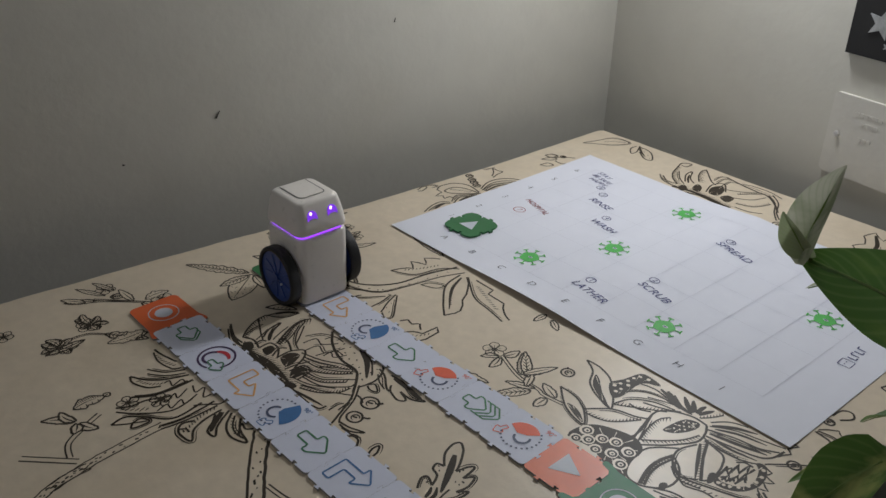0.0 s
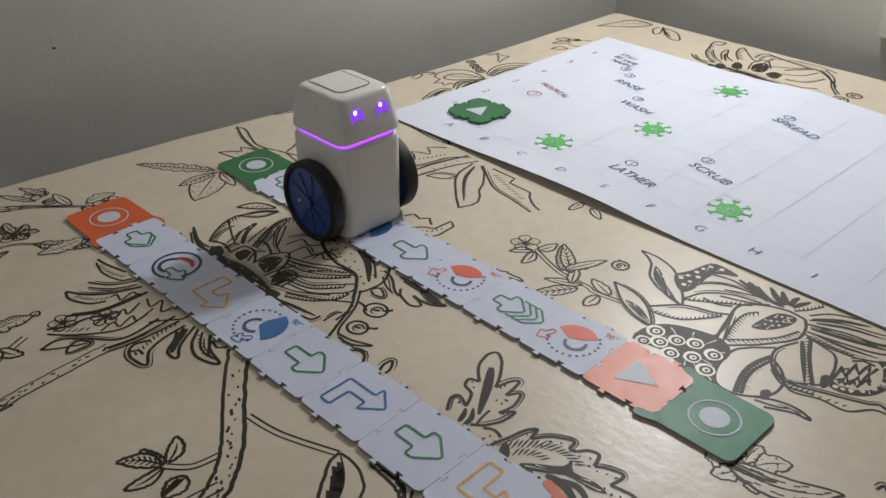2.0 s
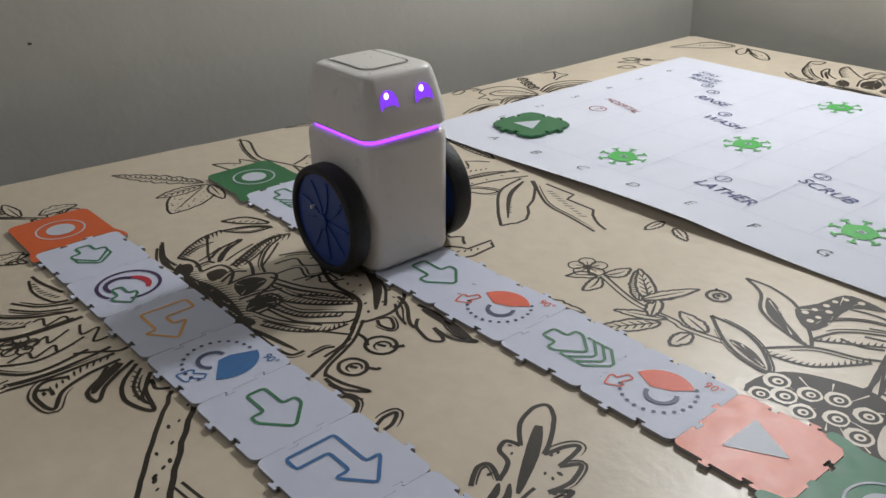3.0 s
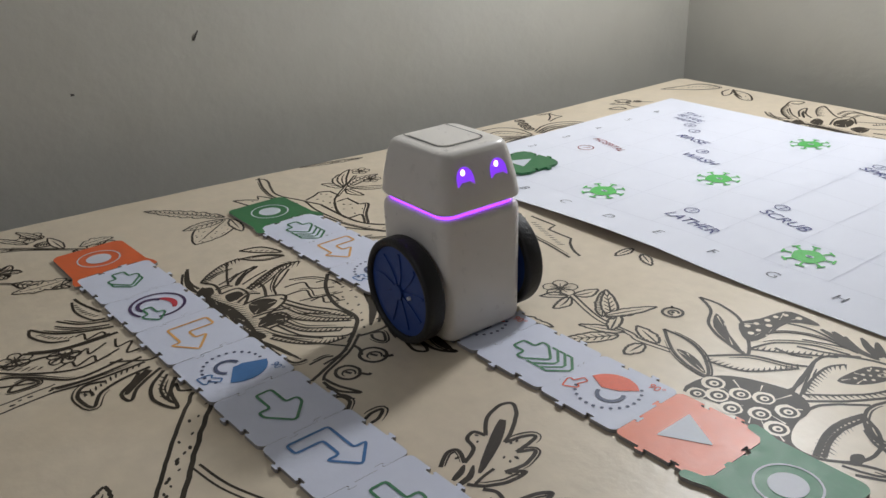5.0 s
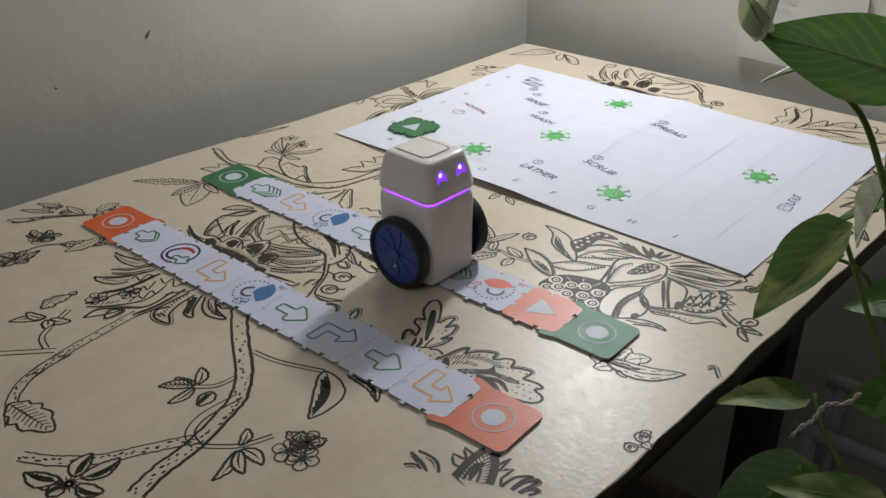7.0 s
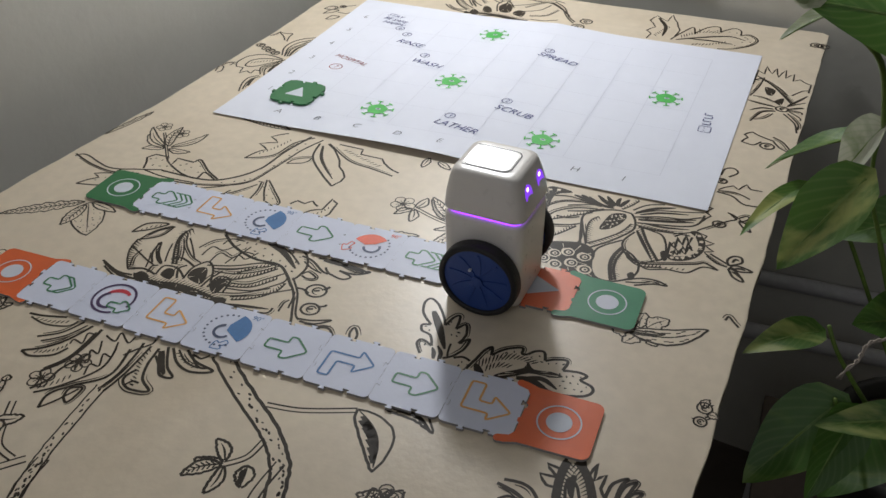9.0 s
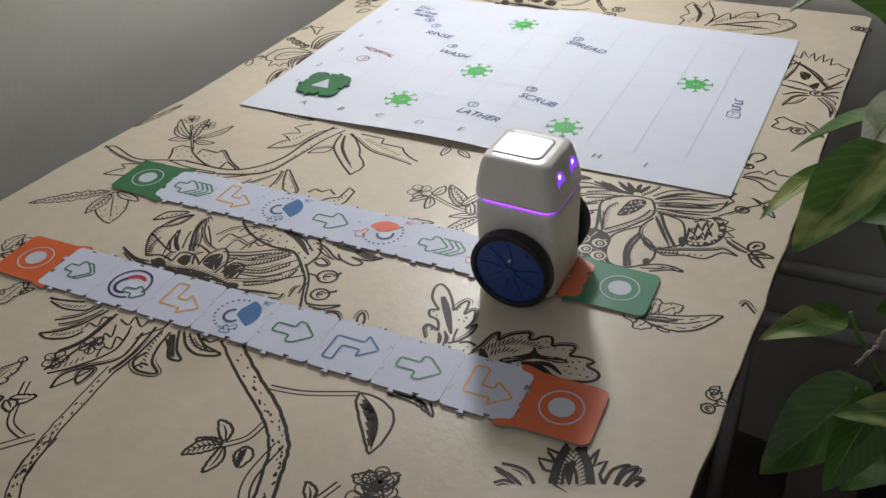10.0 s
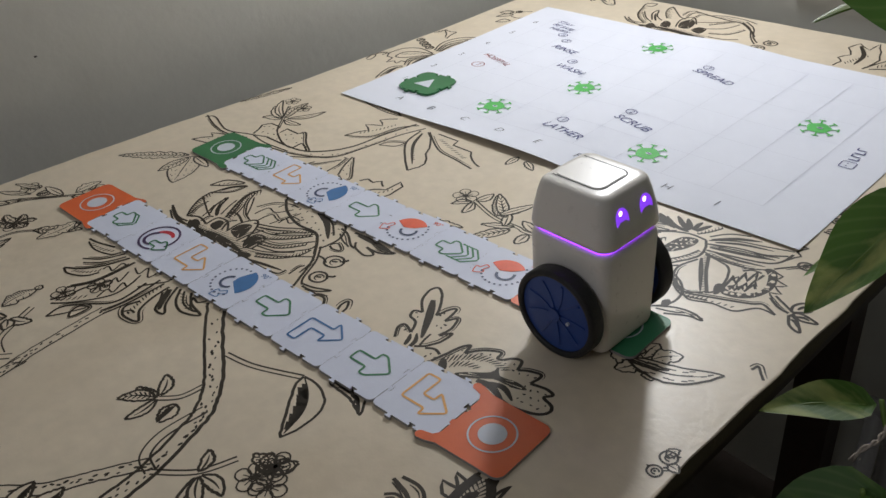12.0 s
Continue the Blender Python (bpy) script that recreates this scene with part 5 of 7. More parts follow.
print_branch([(0.317, -0.142), (0.338, -0.125), (0.348, -0.104)], 0.0035, False)
print_fan((0.34, -0.125), [(0.329, -0.11), (0.351, -0.155), (0.361, -0.139), (0.364, -0.126)], 0.008, "veins", 0, 0.0)
print_rosette((0.367, -0.107), 0.011)
print_rosette((0.37, -0.094), 0.011)
print_rosette((0.379, -0.106), 0.011)
print_branch([(0.279, -0.08), (0.276, -0.095), (0.266, -0.105)], 0.0035, False)
print_fan((0.266, -0.104), [(0.25, -0.089), (0.246, -0.108), (0.245, -0.122), (0.266, -0.129)], 0.009, "veins", 0, 0.0)
print_leaf((0.28, -0.101), (0.285, -0.117), 0.012, "dark", 0, 0.0)
print_branch([(0.264, -0.052), (0.289, -0.048), (0.323, -0.035)], 0.0035, False)
print_leaf((0.323, -0.034), (0.354, -0.078), 0.022, "dark", 0, 0.15)
print_leaf((0.34, -0.027), (0.377, -0.036), 0.011, "dark", 0, 0.2)
print_rosette((-0.082, -0.023), 0.01)
print_rosette((-0.029, 0.012), 0.01)
print_leaf((-0.065, -0.025), (-0.057, -0.011), 0.01, "veins", 0, 0.0)
print_leaf((-0.067, -0.039), (-0.082, -0.065), 0.008, "veins", 0, 0.0)
print_leaf((-0.034, -0.006), (-0.022, -0), 0.008, "veins", 0, 0.0)
print_branch([(-0.071, -0.04), (-0.028, 0.002)], 0.002, False)
print_rosette((-0.029, -0.063), 0.011)
print_rosette((-0.01, -0.098), 0.011)
print_branch([(-0.017, -0.092), (-0.014, -0.067), (0.017, -0.04)], 0.002, False)
print_leaf((-0.005, -0.057), (0.028, -0.03), 0.012, "veins", 4, 0.0)
print_leaf((-0.008, -0.075), (-0.006, -0.112), 0.008, "veins", 0, 0.0)
print_leaf((0.018, -0.046), (0.017, -0.025), 0.008, "veins", 0, 0.0)
print_rosette((-0.061, -0.13), 0.009)
LINE = 0.00129
print_branch([(-0.038, -0.008), (-0.06, -0.032), (-0.07, -0.048)], 0.002, False)
print_leaf((-0.07, -0.028), (-0.101, -0.046), 0.006, "veins", 0, 0.0)
print_leaf((-0.07, -0.048), (-0.09, -0.065), 0.008, "veins", 0, 0.0)
print_leaf((-0.075, -0.017), (-0.102, -0.028), 0.006, "veins", 0, 0.0)
print_leaf((-0.038, -0.001), (-0.038, 0.024), 0.012, "dots", 3, 0.1)
print_leaf((-0.043, -0.011), (-0.072, -0.013), 0.008, "veins", 0, 0.0)
print_fan((-0.029, -0.061), [(-0.046, -0.069), (-0.052, -0.06), (-0.039, -0.049), (-0.021, -0.046), (-0.028, -0.071), (-0.016, -0.058)], 0.01, "ragged", 2, 0.0)
print_fan((-0.012, -0.097), [(-0.011, -0.114), (-0.026, -0.108), (-0.003, -0.083), (0.004, -0.094), (-0.027, -0.096), (-0.018, -0.083), (-0.03, -0.103)], 0.009, "ragged", 2, 0.0)
print_leaf((0.013, -0.027), (0.011, -0.062), 0.014, "dots", 4, 0.06)
print_leaf((0.084, -0.124), (0.084, -0.097), 0.014, "hatch", 2, 0.1)
print_leaf((0.084, -0.097), (0.082, -0.092), 0.006, "veins", 0, 0.0)
LINE = 0.00187
LAYER = 0.0
LINE = 0.00152
LAYER = 0.0
LAYER = 0.0
print_branch([(0.008, 0.194), (-0.026, 0.236)], 0.002, False)
print_fan((-0.005, 0.21), [(-0.028, 0.202), (-0.039, 0.227), (0.021, 0.212), (-0.015, 0.252), (0.018, 0.248), (-0.044, 0.242)], 0.009, "veins", 0, 0.0)
print_rosette((-0.033, 0.246), 0.008)
print_rosette((-0.008, 0.24), 0.008)
print_leaf((-0.016, 0.105), (-0.075, 0.063), 0.013, "veins", 6, 0.0)
print_leaf((-0.012, 0.105), (0.02, 0.063), 0.028, "dots", 0, 0.0)
print_leaf((-0.009, 0.106), (0.02, 0.101), 0.009, "hatch", 0, 0.0)
print_leaf((-0.012, 0.101), (-0.012, 0.068), 0.012, "veins", 0, 0.0)
print_leaf((-0.064, 0.27), (-0.081, 0.212), 0.006, "veins", 5, 0.0)
print_leaf((0.091, 0.285), (0.02, 0.294), 0.01, "hatch", 0, 0.0)
print_leaf((0.248, 0.15), (0.284, 0.161), 0.01, "dark", 3, 0.0)
print_leaf((0.244, 0.282), (0.243, 0.264), 0.007, "veins", 0, 0.0)
print_leaf((0.254, 0.279), (0.27, 0.269), 0.007, "veins", 0, 0.0)
LAYER = 0.0
print_rosette((0.252, 0.201), 0.011)
print_fan((0.264, 0.198), [(0.251, 0.184), (0.268, 0.178), (0.269, 0.217)], 0.008, "veins", 0, 0.0)
print_branch([(0.264, 0.199), (0.294, 0.188), (0.319, 0.187), (0.327, 0.185), (0.347, 0.188)], 0.003, False)
print_leaf((0.295, 0.191), (0.273, 0.219), 0.01, "hatch", 0, 0.0)
print_leaf((0.297, 0.192), (0.307, 0.221), 0.007, "veins", 0, 0.0)
print_berries([(0.32, 0.225)], 0.0065)
print_leaf((0.316, 0.186), (0.292, 0.174), 0.007, "veins", 0, 0.0)
print_leaf((0.316, 0.181), (0.298, 0.154), 0.011, "veins", 0, 0.0)
print_leaf((0.309, 0.182), (0.299, 0.202), 0.008, "veins", 0, 0.0)
print_leaf((0.301, 0.193), (0.273, 0.22), 0.01, "veins", 0, 0.0)
print_leaf((0.295, 0.193), (0.309, 0.224), 0.008, "veins", 0, 0.0)
print_leaf((0.337, 0.189), (0.316, 0.197), 0.009, "veins", 0, 0.0)
print_leaf((0.332, 0.183), (0.332, 0.167), 0.009, "veins", 0, 0.0)
LINE = 0.00228
LAYER = 0.0
LINE = 0.00195
LINE = 0.00110
print_berries([(0.535, 0.048), (0.534, 0.035)], 0.0048)
print_leaf((0.534, 0.048), (0.537, 0.057), 0.006, "veins", 0, 0.1)
print_leaf((0.537, 0.043), (0.545, 0.042), 0.006, "hatch", 0, 0.1)
print_branch([(0.537, 0.039), (0.544, 0.045)], 0.002, False)
LINE = 0.00185
LAYER = 0.0
LAYER = 0.0
LINE = 0.00129
print_leaf((0.476, 0.106), (0.459, 0.106), 0.0115, "dots", 2, 0.08)
print_leaf((0.479, 0.106), (0.471, 0.092), 0.0115, "dots", 2, 0.08)
print_leaf((0.479, 0.112), (0.48, 0.13), 0.012649999999999998, "dots", 2, 0.08)
print_leaf((0.484, 0.109), (0.494, 0.096), 0.0138, "dots", 2, 0.08)
print_leaf((0.484, 0.113), (0.498, 0.128), 0.0138, "dots", 2, 0.08)
print_leaf((0.474, 0.109), (0.471, 0.127), 0.010349999999999998, "dots", 2, 0.08)
LINE = 0.00166
print_leaf((0.471, 0.106), (0.526, 0.127), 0.017, "dashes", 0, -0.14)
print_leaf((0.47, 0.106), (0.498, 0.111), 0.004, "dark", 0, -0.05)
print_fan((0.373, -0.1), [(0.352, -0.096), (0.359, -0.089), (0.37, -0.086), (0.378, -0.084)], 0.01, "veins", 2, 0.0)
print_rosette((0.37, -0.094), 0.008)
LAYER = 0.0
print_berries([(0.3, 0.66), (0.294, 0.64)], 0.008)
print_berries([(0.579, 0.679), (0.571, 0.68)], 0.0062)


# ---- the strips of tiles ----
TILE, THICK = 0.05, 0.0022


def knob_edge(a, b, out):
    """Points from a to b with two small jigsaw marks, one tab and one notch."""
    ax, ay = a
    bx, by = b
    dx, dy = (bx - ax), (by - ay)
    d = math.hypot(dx, dy)
    ux, uy = dx / d, dy / d
    nx, ny = uy, -ux
    pts = []
    for s, sign in ((0.30, 1), (0.70, -1)):
        c = d * s
        for ds, dn in ((-0.0018, 0), (-0.0013, 0.0011), (-0.0026, 0.0017), (-0.0020, 0.0026), (0.0020, 0.0026), (0.0026, 0.0017), (0.0013, 0.0011), (0.0018, 0)):
            pts.append((ax + ux * (c + ds) + nx * dn * sign * out, ay + uy * (c + ds) + ny * dn * sign * out))
    return pts


def tile_outline(r=0.004, g=0.00008, size=TILE, knobs=(1, 1, 1, 1), steps=4):
    h = size / 2 - g
    c = [(-h, -h), (h, -h), (h, h), (-h, h)]
    pts = []
    starts = (180, 270, 0, 90)
    for i in range(4):
        cx, cy = c[i][0] * (h - r) / h, c[i][1] * (h - r) / h
        pts += arc(cx, cy, r, starts[i], starts[i] + 90, steps)
        if knobs[i]:
            a = pts[-1]
            nxt = c[(i + 1) % 4]
            b = [(nxt[0] - r, nxt[1]), (nxt[0], nxt[1] - r), (nxt[0] + r, nxt[1]), (nxt[0], nxt[1] + r)][i]
            pts += knob_edge(a, b, knobs[i])
    return pts


def end_outline(r=0.006):
    """An end tile: square with two rounded ears that clasp its neighbour on the -x side."""
    h = TILE / 2
    pts = arc(h - r, -h + r, r, 270, 360, 5) + arc(h - r, h - r, r, 0, 90, 5)
    pts += [(-h + 0.004, h + 0.0004), (-h - 0.004, h + 0.003)] + arc(-h - 0.008, h + 0.0006, 0.0030, 60, 250, 6) + [(-h - 0.002, h - 0.004), (-h + 0.0006, h - 0.008)]
    pts += [(-h + 0.0006, h - 0.016), (-h + 0.002, h - 0.017), (-h + 0.002, h - 0.020), (-h + 0.0006, h - 0.021), (-h + 0.0006, -h + 0.021), (-h - 0.001, -h + 0.020), (-h - 0.001, -h + 0.017), (-h + 0.0006, -h + 0.016)]
    pts += [(-h + 0.0006, -h + 0.008), (-h - 0.002, -h + 0.004)] + arc(-h - 0.008, -h - 0.0006, 0.0030, 110, 300, 6) + [(-h - 0.004, -h - 0.003), (-h + 0.004, -h - 0.0004)]
    return pts


ARROW = [(-0.016, -0.0045), (-0.001, -0.0045), (-0.001, -0.011), (0.004, -0.011), (0.0155, -0.001), (0.0155, 0.001), (0.004, 0.011), (-0.001, 0.011), (-0.001, 0.0045), (-0.016, 0.0045)]


def soft_poly(pts, r=0.0018):
    """A polygon with its corners rounded a little."""
    out = []
    n = len(pts)
    for i in range(n):
        p, a, b = Vector(pts[i]), Vector(pts[i - 1]), Vector(pts[(i + 1) % n])
        k = min(r, (a - p).length * 0.45, (b - p).length * 0.45)
        p1, p2 = p + (a - p).normalized() * k, p + (b - p).normalized() * k
        out += [tuple(p1), tuple((p1 + p2 + p * 2) / 4), tuple(p2)]
    return out


def turned(pts, deg, sx=1.0, ox=0.0, oy=0.0):
    c, s = math.cos(radians(deg)), math.sin(radians(deg))
    return [(ox + sx * (x * c - y * s), oy + sx * (x * s + y * c)) for x, y in pts]


def flat_text(text, size, x, y, z, material, name, parent):
    """Letters of the built-in font as a flat mesh."""
    cu = bpy.data.curves.new("letters", "FONT")
    cu.body, cu.size = text, size
    cu.align_x, cu.align_y = "CENTER", "CENTER"
    ob = new("letters", cu)
    me = bpy.data.meshes.new_from_object(ob.evaluated_get(bpy.context.evaluated_depsgraph_get()))
    bpy.data.objects.remove(ob)
    for v in me.vertices:
        v.co = (v.co.x + x, v.co.y + y, z)
    me.materials.clear()
    me.materials.append(material)
    o = new(name, me)
    o.parent = parent
    return o


def print_on(kind, root, z):
    """The printed sign of a tile, a thin layer of ink; each colour a part."""
    zz = z + 0.00025

    def sign(name, material, draw, label=""):
        b = bmesh.new()
        draw(b)
        part(name, b, material, root, label)

    W = 0.0016
    if kind == "forward":
        sign("printed_arrow", M_PGREEN, lambda b: ribbon(b, soft_poly(ARROW), W, zz, closed=True), "green outlined arrow")
    elif kind in ("forward_three", "forward_two"):
        def draw(b):
            ribbon(b, soft_poly(turned([(max(x, -0.0105), y) for x, y in ARROW], 0, 0.92, -0.006)), W, zz, closed=True)
            for k in range(3 if kind == "forward_three" else 1):
                o = 0.0135 + 0.0052 * k - (0 if kind == "forward_three" else 0.002)
                ribbon(b, [(o - 0.0125, -0.0098), (o - 0.0085, -0.0098), (o, -0.0012), (o, 0.0012), (o - 0.0085, 0.0098), (o - 0.0125, 0.0098)], W, zz)
        sign("printed_arrow", M_PGREEN, draw, "green arrow followed by chevrons")
    elif kind in ("turn_amber", "turn_blue"):
        up = 1 if kind == "turn_amber" else -1
        p = [(-0.0145, 0.016), (-0.0045, 0.016), (-0.0045, 0.000), (0.0045, 0.000), (0.0045, 0.007), (0.0185, -0.004), (0.0045, -0.015), (0.0045, -0.009), (-0.0145, -0.009)]
        if up < 0:
            p = [(-0.018, -0.015), (-0.010, -0.015), (-0.010, 0.0), (0.004, 0.0), (0.004, -0.007), (0.017, 0.004), (0.004, 0.015), (0.004, 0.008), (-0.018, 0.008)]
        sign("printed_arrow", M_PORANGE if up > 0 else M_PBLUE, lambda b: ribbon(b, soft_poly(p), W, zz, closed=True), ("amber" if up > 0 else "blue") + " outlined corner arrow")
    elif kind in ("spin_blue", "spin_red"):
        blue = kind == "spin_blue"
        main = M_PBLUE if blue else M_PRED

        def dots(b):
            for k in range(24):
                a = 15 * k
                if (blue and -45 <= (a + 180) % 360 - 180 <= 75) or (not blue and 60 <= a <= 205):
                    continue
                x, y = 0.0165 * math.cos(radians(a)), 0.0165 * math.sin(radians(a))
                blob(b, arc(x, y, 0.0010, 0, 324, 9), zz)
        sign("printed_dots", M_PSLATE, dots, "ring of dark blue dots")
        wedge = (arc(0.001, 0.002, 0.0165, -48 + 8, 78, 14) + [(-0.0005, 0.006), (0.0, 0.0)]) if blue else (arc(0.0, 0.0005, 0.0150, 42, 165, 14) + [(-0.004, -0.0005), (0.004, 0.003)])
        sign("printed_wedge", main, lambda b: blob(b, wedge, zz), ("blue" if blue else "red") + " filled turning wedge")
        sign("printed_arc", M_PSLATE, lambda b: ribbon(b, arc(-0.002 if blue else 0.003, -0.002, 0.0066, 100 if blue else 190, 330 if blue else 395, 16), 0.0022, zz + 0.0001), "dark slate arc")
        sign("printed_small_arrow", main, lambda b: ribbon(b, soft_poly(turned(ARROW, 225 if blue else 250, 0.42, 0.003 if blue else -0.0165, -0.0155 if blue else -0.007), 0.0008), 0.0009, zz, closed=True))
        flat_text("90°", 0.0065, 0.0155, 0.0185, zz, main, "printed_degrees", root)
    elif kind == "function":
        sign("printed_ring", M_PPURPLE, lambda b: ribbon(b, arc(-0.001, 0.001, 0.0165, -20, 300, 30), 0.0020, zz), "purple open ring")
        sign("printed_crescent", M_PPINK, lambda b: ribbon(b, arc(0.001, -0.001, 0.0115, 50, 170, 14), 0.0042, zz, taper=True), "crimson crescent")
        sign("printed_arc", M_PPURPLE, lambda b: ribbon(b, arc(-0.003, -0.002, 0.0085, 120, 300, 14), 0.0026, zz + 0.0001))
        sign("printed_arrow", M_PGREEN, lambda b: ribbon(b, soft_poly(turned(ARROW, 0, 0.62, 0.009, -0.006)), 0.0014, zz + 0.0002, closed=True), "small green arrow")
    elif kind == "play":
        sign("printed_triangle", M_PWHITE, lambda b: blob(b, soft_poly([(-0.010, -0.0125), (-0.010, 0.0125), (0.0125, 0.0)], 0.0012), zz), "white triangle")
    elif kind == "end":
        sign("printed_disc", M_PWHITE, lambda b: blob(b, arc(0, 0, 0.0085, 0, 350, 35), zz), "white disc")
        sign("printed_circle", M_PWHITE, lambda b: ribbon(b, arc(0, 0, 0.0142, 0, 352, 44), 0.0011, zz, closed=True), "thin white circle")


def tile(kind, colour, label, m, flip=False):
    bm = bmesh.new()
    if kind == "end":
        pts = end_outline()
        if flip:
            pts = [(-x, y) for x, y in pts][::-1]
    else:
        pts = tile_outline()
    prism(bm, pts, 0.0002, THICK, sides_index=1)
    bmesh.ops.recalc_face_normals(bm, faces=bm.faces)
    root = tagged(finish("coding_tile", bm, [colour, M_CARD]), label, "tile", "coding tiles laid in strips")
    print_on(kind, root, THICK)
    root.matrix_world = m
    return root


def strip(kinds, x0, y0, x1, y1, seed):
    rnd = random.Random(seed)
    ang = math.degrees(math.atan2(y1 - y0, x1 - x0))
    for i, (kind, colour, label) in enumerate(kinds):
        t = i / 9
        m = pose(x0 + (x1 - x0) * t, y0 + (y1 - y0) * t + rnd.uniform(-0.0003, 0.0003), rnd.uniform(0, 0.00015), 0, 0, ang + rnd.uniform(-0.3, 0.3))
        tile(kind, colour, label, m, flip=(i == 0))


W_ = "white cardboard tile printed with "
G3 = ("forward_three", M_TILE, W_ + "a green triple arrow")
G2 = ("forward_two", M_TILE, W_ + "a short green double arrow")
G1 = ("forward", M_TILE, W_ + "a green outlined arrow")
AM = ("turn_amber", M_TILE, W_ + "an amber corner arrow")
BT = ("turn_blue", M_TILE, W_ + "a blue corner arrow")
SB = ("spin_blue", M_TILE, W_ + "a blue turning sign")
SR = ("spin_red", M_TILE, W_ + "a red turning sign")
FN = ("function", M_TILE, W_ + "a purple ring and green arrow")
EO = ("end", M_TORANGE, "orange cardboard end tile with a white ring")
EG = ("end", M_TGREEN, "green cardboard end tile with a white ring")
EG2 = ("end", M_TGREEN2, "teal green cardboard end tile with a white ring")
PL = ("play", M_TCORAL, "coral cardboard tile with a white triangle")
strip([EO, G2, FN, AM, SB, G1, BT, G1, AM, EO], 0.0, 0.0, 0.45, 0.0, 3)
strip([EG, G3, AM, SB, G1, SR, G3, SR, PL, EG2], 0.004, 0.134, 0.451, 0.129, 4)


# ---- the paper map ----
PC = [(-0.003, 0.288), (0.503, 0.281), (0.515, 0.626), (0.010, 0.635)]


def paper_xy(u, v):
    a = (PC[0][0] + (PC[1][0] - PC[0][0]) * u, PC[0][1] + (PC[1][1] - PC[0][1]) * u)
    b = (PC[3][0] + (PC[2][0] - PC[3][0]) * u, PC[3][1] + (PC[2][1] - PC[3][1]) * u)
    return (a[0] + (b[0] - a[0]) * v, a[1] + (b[1] - a[1]) * v)


def paper_h(u, v):
    """The sheet's height: a fold across its middle, a lifted front edge, soft waves."""
    fold = 0.0045 * max(0.0, 1 - abs(u - 0.52) / 0.16) ** 1.3 * (0.35 + 0.65 * v)
    lift = 0.0052 * max(0.0, 1 - v / 0.14) ** 1.5 * (0.25 + 0.75 * math.exp(-((u - 0.40) / 0.17) ** 2))
    wave = 0.0005 * (1 + math.sin(7 * u + 2) * math.cos(4 * v + 1)) * min(1, 4 * v)
    return 0.0006 + fold + lift + wave


def at_uv(x, y):
    """u, v of a place on the sheet, near enough for height."""
    v = (y - (0.288 - 0.007 * x / 0.506)) / 0.346
    u = (x + 0.003 - 0.0125 * v) / 0.506
    return min(1, max(0, u)), min(1, max(0, v))


def paper_z(x, y):
    return paper_h(*at_uv(x, y))


def paper_map():
    bm = bmesh.new()
    nu, nv = 72, 48
    rows = [[[bm.verts.new((*paper_xy(i / nu, j / nv), paper_h(i / nu, j / nv) + dz)) for i in range(nu + 1)] for j in range(nv + 1)] for dz in (0, -0.0003)]
    for k, r in enumerate(rows):
        for j in range(nv):
            for i in range(nu):
                q = (r[j][i], r[j][i + 1], r[j + 1][i + 1], r[j + 1][i])
                bm.faces.new(q if k == 0 else q[::-1])
    for f in bm.faces:
        f.smooth = True
    rim = [(i / nu, 0) for i in range(nu)] + [(1, j / nv) for j in range(nv)] + [(1 - i / nu, 1) for i in range(nu)] + [(0, 1 - j / nv) for j in range(nv)]
    up = [bm.verts.new((*paper_xy(u, v), paper_h(u, v))) for u, v in rim]
    dn = [bm.verts.new((*paper_xy(u, v), paper_h(u, v) - 0.0003)) for u, v in rim]
    for i in range(len(rim)):
        k = (i + 1) % len(rim)
        bm.faces.new((dn[i], dn[k], up[k], up[i]))
    root = tagged(finish("paper_map", bm, M_PAPER), "large white paper map with handwritten notes on the cloth", "paper map")
    return root


PAPER = paper_map()
INK_Z = 0.00045
# columns are 0.0455 wide from x = 0.036, rows 0.0455 high from y = 0.332
GX, GY, CELL_X, CELL_Y = 0.040, 0.330, 0.0460, 0.0450


def grid_xy(i, j):
    """A crossing of the grid: i columns to the right, j rows up."""
    return (GX + CELL_X * i + 0.0016 * j, GY + CELL_Y * j - 0.0006 * i)


def sheet_line(bm, a, b, w, n=20):
    ribbon(bm, [(a[0] + (b[0] - a[0]) * k / n, a[1] + (b[1] - a[1]) * k / n) for k in range(n + 1)], w, INK_Z, height=paper_z)


def paper_grid():
    for i in range(10):
        bm = bmesh.new()
        sheet_line(bm, grid_xy(i, 0), grid_xy(i, 6), 0.0005 if i in (7, 8, 9) else 0.0004)
        part("grid_line", bm, M_LINE, PAPER)
    for j in range(7):
        bm = bmesh.new()
        sheet_line(bm, grid_xy(0, j), grid_xy(9, j), 0.0004)
        part("grid_line", bm, M_LINE, PAPER)


def writing(text, size, m2, material, name="handwriting", slant=0.25, bold=0.0):
    """Letters of the built-in font as flat meshes that follow the sheet. m2: x, y, turn."""
    cu = bpy.data.curves.new("letters", "FONT")
    cu.body, cu.size, cu.shear, cu.offset = text, size, slant, bold
    cu.align_x, cu.align_y = "CENTER", "CENTER"
    ob = new("letters", cu)
    dg = bpy.context.evaluated_depsgraph_get()
    me = bpy.data.meshes.new_from_object(ob.evaluated_get(dg))
    bpy.data.objects.remove(ob)
    x, y, deg = m2
    c, s = math.cos(radians(deg)), math.sin(radians(deg))
    for v in me.vertices:
        px, py = x + v.co.x * c - v.co.y * s, y + v.co.x * s + v.co.y * c
        v.co = (px, py, paper_z(px, py) + INK_Z)
    me.materials.clear()
    me.materials.append(material)
    o = new(name, me)
    o.parent = PAPER
    return o


